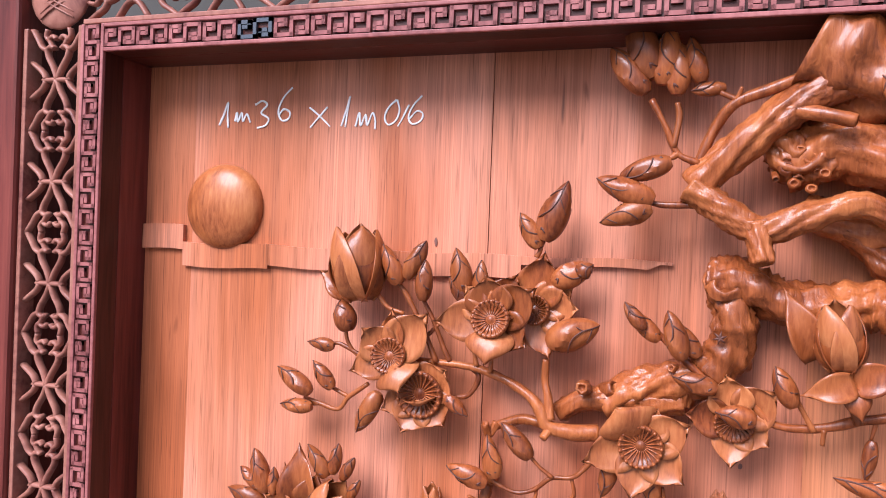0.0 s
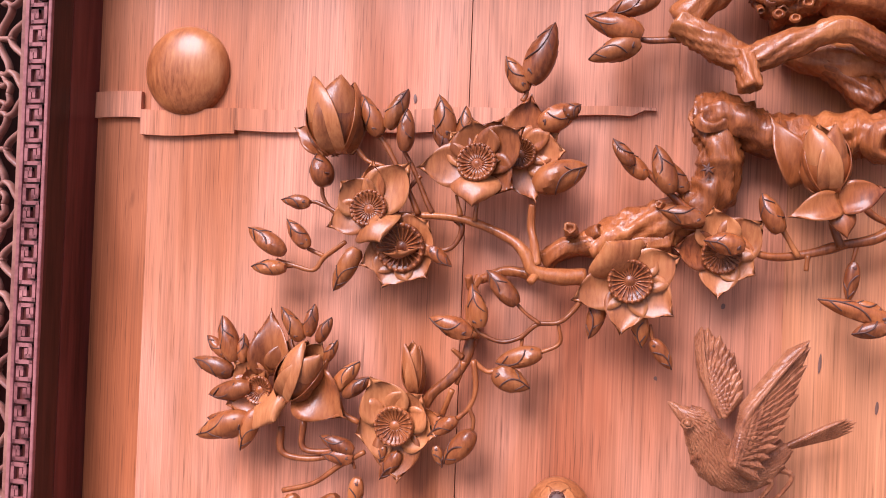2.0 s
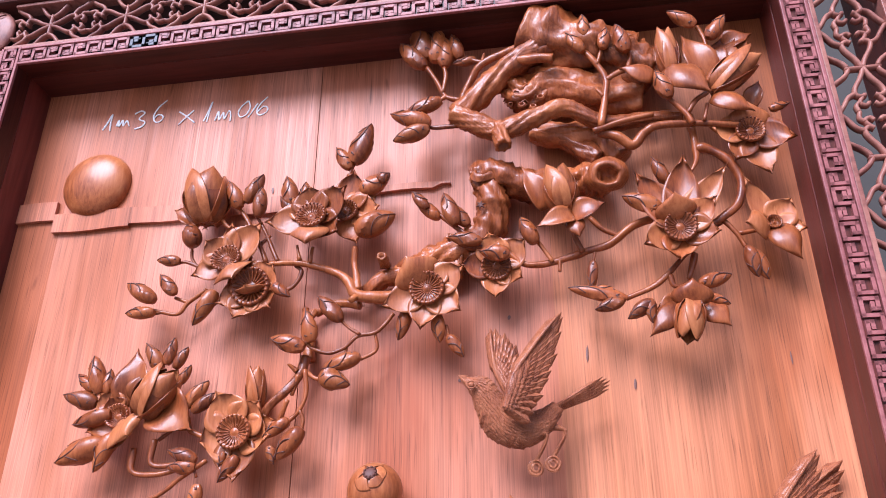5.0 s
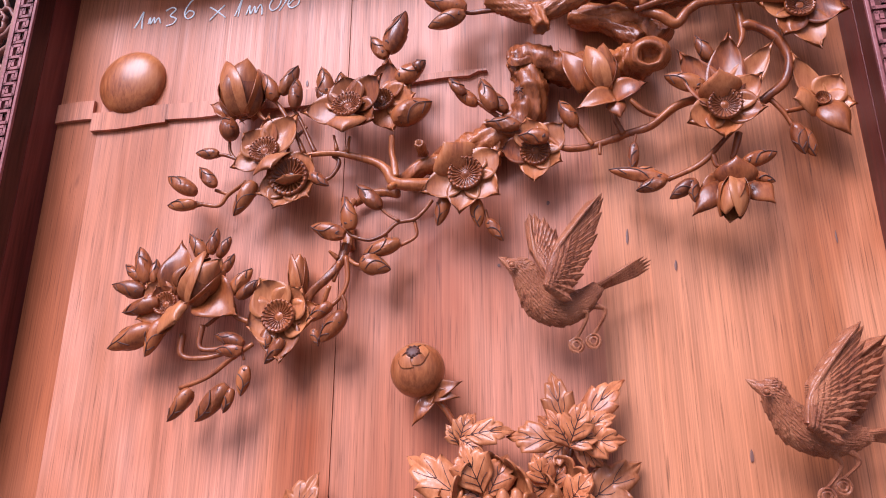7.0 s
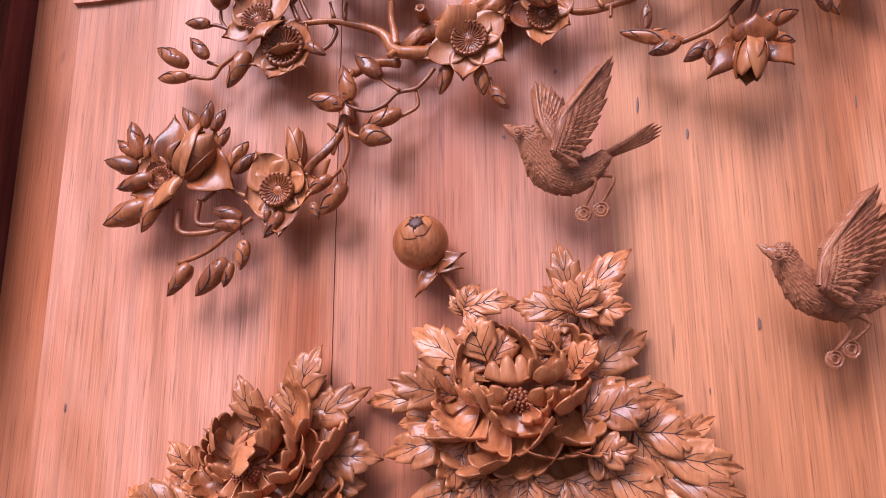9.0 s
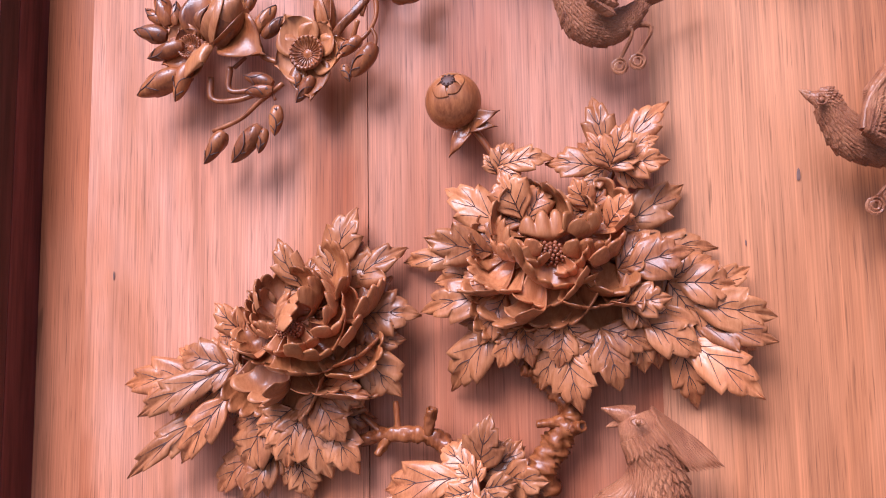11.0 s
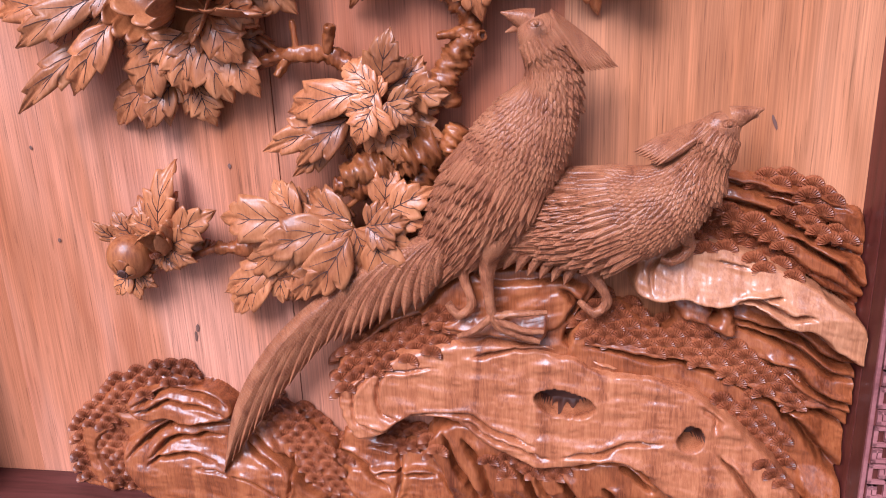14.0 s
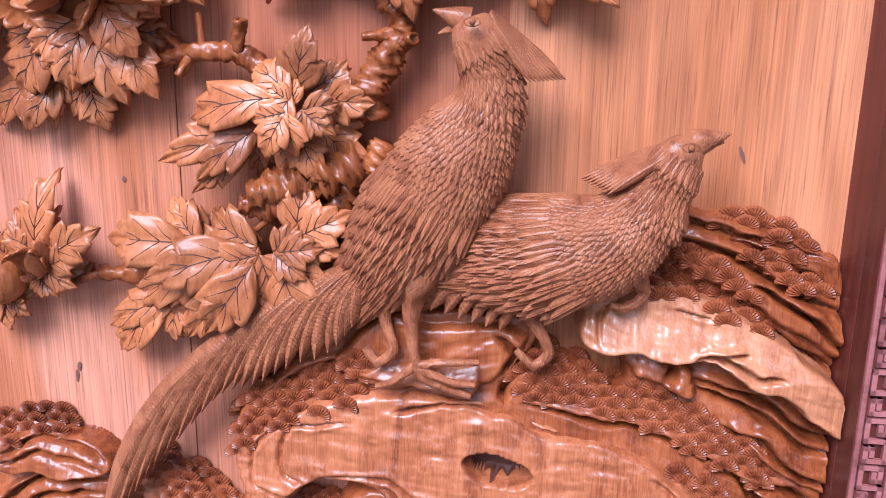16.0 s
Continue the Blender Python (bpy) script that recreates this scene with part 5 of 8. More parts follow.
def peony_flower(centre, petals, seeds, label):
    """petals: (base, tip, width, curl) round a seed head."""
    ob = thing("peony_flower", centre, label, "carved flower", "flowers of the peony")
    c = Vector(centre)
    for k, (base, tip, width, curl) in enumerate(petals):
        bm = bmesh.new()
        b, t = Vector(base) - c, Vector(tip) - c
        way = t - b
        swing = Vector((way.z, 0, -way.x)).normalized() * 0.45 * math.sin(k * 2.1 + c.x * 40)
        out = Vector((0, -0.8, 0.7)) if way.y < -0.015 else Vector((0, -1, -0.1))
        ruffle(bm, b, b + way * (1.04 + 0.14 * math.sin(k * 3.7)), width * (0.98 + 0.12 * math.sin(k * 1.9)), curl * 1.25, 5 if width > 0.044 else 4, k * 1.3, out + swing)
        part("petal", bm, PALE if k % 3 == 0 else LEAFWOOD, ob)
    bm = bmesh.new()
    r = seeds
    for k in range(46):
        a = k * 2.39996
        q = math.sqrt((k + 0.5) / 46)
        bmesh.ops.create_icosphere(bm, subdivisions=1, radius=r * 0.13, matrix=Matrix.Translation((r * q * math.cos(a), -0.012 - r * 0.35 * (1 - q * q), r * 0.62 * q * math.sin(a))))
    bmesh.ops.create_uvsphere(bm, u_segments=16, v_segments=8, radius=r, matrix=Matrix.Translation((0, -0.008, 0)) @ Matrix.Diagonal((1, 0.5, 0.62, 1)))
    part("seed_head", bm, MOSS, ob, "dark beaded seed head")
    return ob


def round_fruit(centre, r, crown, label):
    """A pomegranate-like round bud whose overlapping sepals part at a dark crown."""
    ob = thing("round_bud", centre, label, "carved bud", "round buds of the peony")
    bm = bmesh.new()
    bmesh.ops.create_uvsphere(bm, u_segments=32, v_segments=20, radius=r)
    for v in bm.verts:
        v.co.y *= 0.85
    part("ball", bm, PALE, ob)
    m = basis(Vector((1, 0, 0)), crown)
    for k in range(5):
        a = 2 * math.pi * k / 5 + 0.3
        bm = bmesh.new()
        n = 9
        top = []
        for i in range(n + 1):
            u = i / n
            row = []
            for j in range(9):
                v = j / 4 - 1
                th = 0.24 + (0.36 + 0.12 * (k % 2)) * u * (1 - 0.22 * abs(v))
                ph = a + v * 0.74 * (0.55 + 0.45 * u)
                rr = r * (1.012 + 0.05 * (1 - u))
                p = m @ Vector((math.sin(th) * math.cos(ph), math.sin(th) * math.sin(ph), math.cos(th))) * rr
                p.y *= 0.86
                row.append(bm.verts.new(p))
            top.append(row)
        for i in range(n):
            for j in range(8):
                bm.faces.new((top[i][j], top[i + 1][j], top[i + 1][j + 1], top[i][j + 1]))
        bmesh.ops.recalc_face_normals(bm, faces=bm.faces)
        bmesh.ops.solidify(bm, geom=bm.faces[:], thickness=0.0005)
        part("sepal", bm, PALE, ob)
    bm = bmesh.new()
    c = m @ Vector((0, 0, r * 1.0)); c.y *= 0.86
    bmesh.ops.create_uvsphere(bm, u_segments=14, v_segments=8, radius=r * 0.27, matrix=Matrix.Translation(c) @ m.to_4x4() @ Matrix.Diagonal((1, 1, 0.35, 1)))
    for k in range(9):
        q = m @ Vector((math.cos(k * 0.7) * 0.2 * r, math.sin(k * 0.7) * 0.2 * r, r * 1.06)); q.y *= 0.86
        bmesh.ops.create_icosphere(bm, subdivisions=1, radius=r * 0.055, matrix=Matrix.Translation(q))
    part("crown", bm, CUT_AND_SHADE, ob, "dark notched crown")
    return ob


# woody stems of the peony
stem([(0.4145, -0.0120, 0.4123, 0.0050), (0.4177, -0.0160, 0.3972, 0.0057), (0.4316, -0.0180, 0.3843, 0.0063), (0.4413, -0.0200, 0.3679, 0.0068), (0.4327, -0.0200, 0.3531, 0.0076), (0.4227, -0.0180, 0.3360, 0.0083), (0.4200, -0.0160, 0.3172, 0.0090)], 0.6, 2)
stem([(0.4187, -0.0180, 0.3955, 0.0038), (0.4098, -0.0220, 0.3976, 0.0034)], 0.4, 3, True)
stem([(0.4316, -0.0180, 0.3843, 0.0023), (0.4398, -0.0200, 0.3993, 0.0019)], 0.3, 4)
stem([(0.4370, -0.0220, 0.3644, 0.0044), (0.4193, -0.0300, 0.3626, 0.0019)], 0.4, 5)
stem([(0.4386, -0.0220, 0.3590, 0.0044), (0.4485, -0.0300, 0.3619, 0.0036)], 0.4, 6, True)
stem([(0.2925, -0.0160, 0.3478, 0.0038), (0.3108, -0.0200, 0.3526, 0.0044), (0.3315, -0.0200, 0.3538, 0.0049), (0.3471, -0.0180, 0.3511, 0.0055), (0.3580, -0.0140, 0.3412, 0.0060)], 0.4, 7)
stem([(0.3150, -0.0200, 0.3527, 0.0033), (0.3071, -0.0240, 0.3396, 0.0029)], 0.3, 8, True)
stem([(0.3428, -0.0200, 0.3532, 0.0036), (0.3467, -0.0260, 0.3712, 0.0036)], 0.3, 9, True)
stem([(0.3212, -0.0200, 0.3548, 0.0021), (0.3194, -0.0200, 0.3761, 0.0017)], 0.2, 10)
stem([(0.3108, -0.0200, 0.3526, 0.0025), (0.2926, -0.0160, 0.3656, 0.0021)], 0.2, 11)
stem([(0.4149, -0.0120, 0.2896, 0.0137), (0.3911, -0.0160, 0.2801, 0.0119), (0.3713, -0.0200, 0.2747, 0.0101), (0.3486, -0.0280, 0.2701, 0.0082)], 0.7, 12, True)
stem([(0.3779, -0.0140, 0.2694, 0.0107), (0.3584, -0.0200, 0.2623, 0.0079), (0.3422, -0.0280, 0.2647, 0.0050)], 0.6, 13)
stem([(0.4184, -0.0100, 0.2812, 0.0089), (0.4020, -0.0120, 0.2651, 0.0098), (0.3931, -0.0120, 0.2441, 0.0108)], 0.6, 14)
stem([(0.4311, -0.0120, 0.3016, 0.0079), (0.4228, -0.0120, 0.2856, 0.0088), (0.4264, -0.0120, 0.2653, 0.0097)], 0.6, 15)
stalk([(0.3629, -0.0220, 0.2587, 0.0025), (0.3499, -0.0220, 0.2481, 0.0021), (0.3326, -0.0220, 0.2394, 0.0017)])
stalk([(0.3478, -0.0220, 0.2481, 0.0021), (0.3536, -0.0220, 0.2398, 0.0017)])
stalk([(0.3370, -0.0220, 0.2424, 0.0017), (0.3349, -0.0220, 0.2352, 0.0013)])
stem([(0.2810, -0.0160, 0.2150, 0.0058), (0.2595, -0.0180, 0.2150, 0.0049), (0.2415, -0.0180, 0.2146, 0.0041)], 0.5, 16)
stalk([(0.2447, -0.0200, 0.2153, 0.0032), (0.2282, -0.0200, 0.2091, 0.0029), (0.2136, -0.0200, 0.2010, 0.0026), (0.2000, -0.0200, 0.2029, 0.0023)])
stalk([(0.2354, -0.0200, 0.2128, 0.0023), (0.2395, -0.0200, 0.2218, 0.0018)])
stalk([(0.2210, -0.0200, 0.2057, 0.0023), (0.2128, -0.0200, 0.2145, 0.0018)])
stalk([(0.2082, -0.0200, 0.2022, 0.0019), (0.2049, -0.0200, 0.2053, 0.0015)])
stalk([(0.3953, -0.0200, 0.5359, 0.0020), (0.3908, -0.0200, 0.5482, 0.0021), (0.3829, -0.0200, 0.5610, 0.0023), (0.3758, -0.0200, 0.5689, 0.0025)])
stalk([(0.4637, -0.0220, 0.4983, 0.0019), (0.4672, -0.0220, 0.5134, 0.0019), (0.4740, -0.0220, 0.5283, 0.0018)])
stalk([(0.4740, -0.0220, 0.5283, 0.0015), (0.4686, -0.0220, 0.5325, 0.0012)])
stalk([(0.4740, -0.0220, 0.5283, 0.0015), (0.4797, -0.0220, 0.5337, 0.0012)])

# peony leaves
leaf((0.4109, -0.0140, 0.4843), (0.3573, -0.0180, 0.5274), 0.0413, 3)
leaf((0.4143, -0.0220, 0.4950), (0.3983, -0.0260, 0.5325), 0.0407, 3)
leaf((0.4247, -0.0120, 0.4957), (0.4182, -0.0160, 0.5280), 0.0391, 3)
leaf((0.3979, -0.0200, 0.4764), (0.3451, -0.0260, 0.4859), 0.0413, 3)
leaf((0.3791, -0.0060, 0.4764), (0.3232, -0.0100, 0.4802), 0.0287, 3)
leaf((0.4002, -0.0120, 0.4652), (0.3483, -0.0160, 0.4626), 0.0358, 3)
leaf((0.4018, -0.0240, 0.4489), (0.3395, -0.0300, 0.4394), 0.0426, 3)
leaf((0.4004, -0.0180, 0.4337), (0.3603, -0.0240, 0.3806), 0.0430, 3)
leaf((0.4131, -0.0260, 0.4296), (0.3940, -0.0300, 0.3999), 0.0380, 3)
leaf((0.4394, -0.0300, 0.4181), (0.4528, -0.0360, 0.3723), 0.0404, 3)
leaf((0.4616, -0.0320, 0.4252), (0.4779, -0.0360, 0.3866), 0.0394, 3)
leaf((0.4401, -0.0340, 0.4292), (0.4342, -0.0380, 0.4003), 0.0328, 3)
leaf((0.4764, -0.0340, 0.4394), (0.5076, -0.0380, 0.4404), 0.0388, 3)
leaf((0.4736, -0.0300, 0.4615), (0.5220, -0.0340, 0.4686), 0.0430, 3)
leaf((0.5053, -0.0220, 0.4537), (0.5481, -0.0240, 0.4459), 0.0422, 3)
leaf((0.4978, -0.0180, 0.4430), (0.5701, -0.0180, 0.4306), 0.0464, 4)
leaf((0.5010, -0.0140, 0.4319), (0.5672, -0.0140, 0.4093), 0.0393, 4)
leaf((0.4939, -0.0120, 0.4321), (0.5600, -0.0140, 0.3817), 0.0470, 4)
leaf((0.4831, -0.0260, 0.4321), (0.5235, -0.0260, 0.4029), 0.0391, 3)
leaf((0.4809, -0.0120, 0.4739), (0.5381, -0.0120, 0.4810), 0.0332, 3)
leaf((0.4703, -0.0140, 0.4856), (0.5208, -0.0140, 0.5154), 0.0410, 3)
leaf((0.4670, -0.0220, 0.4887), (0.4862, -0.0260, 0.5116), 0.0350, 3)
leaf((0.4600, -0.0220, 0.5004), (0.4469, -0.0260, 0.5243), 0.0297, 3)
leaf((0.4739, -0.0200, 0.4772), (0.5060, -0.0240, 0.4719), 0.0330, 3)
leaf((0.4722, -0.0200, 0.5308), (0.4660, -0.0240, 0.5808), 0.0316, 3)
leaf((0.4759, -0.0160, 0.5352), (0.5071, -0.0200, 0.5782), 0.0336, 3)
leaf((0.4742, -0.0240, 0.5317), (0.5092, -0.0300, 0.5330), 0.0331, 3)
leaf((0.4703, -0.0200, 0.5309), (0.4292, -0.0240, 0.5360), 0.0316, 3)
leaf((0.4726, -0.0340, 0.5280), (0.4818, -0.0400, 0.5578), 0.0307, 3)
leaf((0.4761, -0.0220, 0.5359), (0.5023, -0.0260, 0.5521), 0.0258, 3)
leaf((0.3956, -0.0220, 0.5355), (0.4336, -0.0260, 0.5458), 0.0279, 3)
leaf((0.3952, -0.0200, 0.5319), (0.4004, -0.0240, 0.5546), 0.0240, 3)
leaf((0.2502, -0.0140, 0.4532), (0.2305, -0.0180, 0.4937), 0.0362, 3)
leaf((0.2695, -0.0120, 0.4612), (0.2934, -0.0160, 0.5120), 0.0446, 3)
leaf((0.2740, -0.0120, 0.4569), (0.2600, -0.0160, 0.4947), 0.0311, 3)
leaf((0.2792, -0.0140, 0.4525), (0.3249, -0.0180, 0.4843), 0.0419, 3)
leaf((0.2909, -0.0220, 0.4357), (0.3384, -0.0260, 0.4395), 0.0472, 3)
leaf((0.2924, -0.0260, 0.4158), (0.3269, -0.0280, 0.3815), 0.0467, 3)
leaf((0.2683, -0.0300, 0.3884), (0.3076, -0.0340, 0.3850), 0.0343, 3)
leaf((0.2640, -0.0300, 0.3844), (0.2868, -0.0340, 0.3503), 0.0430, 3)
leaf((0.2667, -0.0160, 0.3672), (0.2931, -0.0200, 0.3270), 0.0415, 3)
leaf((0.2509, -0.0200, 0.3715), (0.2679, -0.0240, 0.3211), 0.0463, 3)
leaf((0.2430, -0.0220, 0.3716), (0.2363, -0.0260, 0.3303), 0.0487, 3)
leaf((0.2277, -0.0180, 0.3670), (0.2021, -0.0220, 0.3218), 0.0496, 3)
leaf((0.2182, -0.0080, 0.3451), (0.1768, -0.0120, 0.3035), 0.0414, 3)
leaf((0.2284, -0.0100, 0.3415), (0.2034, -0.0140, 0.3041), 0.0363, 3)
leaf((0.2410, -0.0080, 0.3374), (0.2541, -0.0120, 0.3056), 0.0360, 3)
leaf((0.1921, -0.0120, 0.3826), (0.1200, -0.0160, 0.3126), 0.0329, 2)
leaf((0.1965, -0.0200, 0.3874), (0.1601, -0.0240, 0.3298), 0.0371, 3)
leaf((0.2024, -0.0140, 0.3954), (0.1032, -0.0160, 0.3804), 0.0513, 4)
leaf((0.1975, -0.0220, 0.4000), (0.1516, -0.0260, 0.4108), 0.0417, 3)
leaf((0.2009, -0.0200, 0.4040), (0.1258, -0.0240, 0.3623), 0.0371, 3)
leaf((0.2021, -0.0140, 0.4206), (0.1794, -0.0180, 0.4485), 0.0328, 3)
leaf((0.2288, -0.0120, 0.4370), (0.2028, -0.0160, 0.4544), 0.0368, 3)
leaf((0.1837, -0.0060, 0.4034), (0.1568, -0.0100, 0.4167), 0.0288, 3)
leaf((0.3775, -0.0200, 0.3244), (0.3900, -0.0240, 0.3682), 0.0419, 3)
leaf((0.3797, -0.0120, 0.3255), (0.3994, -0.0160, 0.3508), 0.0283, 3)
leaf((0.3892, -0.0180, 0.3280), (0.4259, -0.0220, 0.3293), 0.0437, 3)
leaf((0.3798, -0.0300, 0.3236), (0.3637, -0.0340, 0.3356), 0.0235, 3)
leaf((0.3800, -0.0300, 0.3294), (0.3104, -0.0340, 0.3129), 0.0410, 3)
leaf((0.3553, -0.0140, 0.3140), (0.2960, -0.0180, 0.2841), 0.0390, 3)
leaf((0.3621, -0.0240, 0.3153), (0.3182, -0.0280, 0.2792), 0.0362, 3)
leaf((0.3772, -0.0360, 0.3206), (0.3614, -0.0400, 0.2963), 0.0330, 3)
leaf((0.3846, -0.0340, 0.3222), (0.4061, -0.0380, 0.3094), 0.0388, 3)
leaf((0.3854, -0.0120, 0.3136), (0.4193, -0.0160, 0.2843), 0.0385, 3)
leaf((0.3769, -0.0200, 0.3107), (0.3947, -0.0240, 0.2817), 0.0402, 3)
leaf((0.3674, -0.0140, 0.3099), (0.3653, -0.0180, 0.2885), 0.0286, 3)
leaf((0.3554, -0.0160, 0.3062), (0.3088, -0.0200, 0.2742), 0.0287, 3)
leaf((0.3147, -0.0200, 0.2364), (0.2517, -0.0240, 0.2449), 0.0495, 3)
leaf((0.3162, -0.0120, 0.2342), (0.2957, -0.0160, 0.2627), 0.0305, 3)
leaf((0.3352, -0.0180, 0.2320), (0.2594, -0.0220, 0.1941), 0.0385, 3)
leaf((0.3755, -0.0260, 0.2434), (0.4112, -0.0300, 0.2644), 0.0410, 3)
leaf((0.3649, -0.0340, 0.2371), (0.3961, -0.0380, 0.2397), 0.0387, 3)
leaf((0.3679, -0.0300, 0.2360), (0.3794, -0.0340, 0.1936), 0.0492, 3)
leaf((0.3562, -0.0320, 0.2364), (0.3210, -0.0360, 0.1859), 0.0473, 3)
leaf((0.3547, -0.0260, 0.2388), (0.2828, -0.0300, 0.2215), 0.0499, 3)
leaf((0.3354, -0.0220, 0.2160), (0.3021, -0.0260, 0.1814), 0.0385, 3)
leaf((0.3166, -0.0180, 0.2099), (0.2934, -0.0220, 0.1728), 0.0392, 3)
leaf((0.3063, -0.0140, 0.2083), (0.2451, -0.0180, 0.1809), 0.0397, 3)
leaf((0.2979, -0.0160, 0.2043), (0.2489, -0.0200, 0.1635), 0.0377, 3)
leaf((0.3728, -0.0180, 0.2243), (0.3956, -0.0220, 0.1962), 0.0335, 3)
leaf((0.3530, -0.0240, 0.2171), (0.3441, -0.0280, 0.1880), 0.0337, 3)
leaf((0.3194, -0.0220, 0.2328), (0.2835, -0.0260, 0.1963), 0.0343, 3)
leaf((0.1997, -0.0160, 0.2197), (0.2142, -0.0200, 0.2798), 0.0396, 3)
leaf((0.2066, -0.0200, 0.2210), (0.2520, -0.0240, 0.2483), 0.0392, 3)
leaf((0.2084, -0.0240, 0.2178), (0.2395, -0.0280, 0.2285), 0.0321, 3)
leaf((0.1987, -0.0160, 0.2106), (0.2131, -0.0200, 0.1965), 0.0281, 3)
leaf((0.1782, -0.0160, 0.1964), (0.1930, -0.0200, 0.1835), 0.0285, 3)
leaf((0.1746, -0.0140, 0.1956), (0.1554, -0.0180, 0.1768), 0.0287, 3)
leaf((0.1773, -0.0100, 0.2174), (0.1614, -0.0140, 0.2408), 0.0286, 3)
leaf((0.1665, -0.0080, 0.2165), (0.1448, -0.0120, 0.2332), 0.0240, 3)
leaf((0.1927, -0.0120, 0.2183), (0.1852, -0.0160, 0.2462), 0.0282, 3)

# peony flowers
peony_flower((0.4319, -0.0340, 0.4729), [
    ((0.4327, -0.0220, 0.4887), (0.4416, -0.0380, 0.5142), 0.0497, 0.14),
    ((0.4110, -0.0180, 0.4906), (0.3974, -0.0340, 0.5181), 0.0463, 0.12),
    ((0.4589, -0.0180, 0.4917), (0.4800, -0.0340, 0.5087), 0.0429, 0.12),
    ((0.4006, -0.0160, 0.4816), (0.3722, -0.0320, 0.4866), 0.0455, 0.12),
    ((0.4623, -0.0200, 0.4665), (0.4947, -0.0360, 0.4468), 0.0437, 0.14),
    ((0.4050, -0.0200, 0.4691), (0.3706, -0.0360, 0.4477), 0.0491, 0.14),
    ((0.4162, -0.0180, 0.4572), (0.3864, -0.0340, 0.4187), 0.0504, 0.12),
    ((0.4508, -0.0200, 0.4556), (0.4748, -0.0360, 0.4221), 0.0480, 0.14),
    ((0.4242, -0.0200, 0.4529), (0.4181, -0.0360, 0.4179), 0.0488, 0.12),
    ((0.4520, -0.0280, 0.4848), (0.4606, -0.0440, 0.4999), 0.0428, 0.20),
    ((0.4062, -0.0260, 0.4791), (0.3939, -0.0420, 0.4925), 0.0477, 0.20),
    ((0.4572, -0.0260, 0.4754), (0.4796, -0.0420, 0.4811), 0.0439, 0.20),
    ((0.4516, -0.0280, 0.4660), (0.4825, -0.0440, 0.4501), 0.0418, 0.20),
    ((0.4121, -0.0280, 0.4678), (0.3829, -0.0440, 0.4503), 0.0498, 0.20),
    ((0.4215, -0.0280, 0.4617), (0.3977, -0.0440, 0.4312), 0.0604, 0.20),
    ((0.4479, -0.0290, 0.4605), (0.4682, -0.0450, 0.4309), 0.0528, 0.20),
    ((0.4350, -0.0310, 0.4589), (0.4361, -0.0470, 0.4263), 0.0669, 0.20),
    ((0.4128, -0.0320, 0.4749), (0.4029, -0.0480, 0.4740), 0.0411, 0.25),
    ((0.4502, -0.0320, 0.4749), (0.4656, -0.0480, 0.4730), 0.0387, 0.25),
    ((0.4340, -0.0380, 0.4638), (0.4371, -0.0540, 0.4413), 0.0606, 0.24),
    ((0.4319, -0.0330, 0.4832), (0.4357, -0.0490, 0.4914), 0.0398, 0.30),
    ((0.4328, -0.0430, 0.4687), (0.4308, -0.0590, 0.4532), 0.0533, 0.28),
    ((0.4435, -0.0400, 0.4705), (0.4536, -0.0560, 0.4608), 0.0315, 0.30),
    ((0.4214, -0.0400, 0.4734), (0.4163, -0.0560, 0.4661), 0.0327, 0.30)], 0.0125, 'large open peony with ruffled scalloped wooden petals')
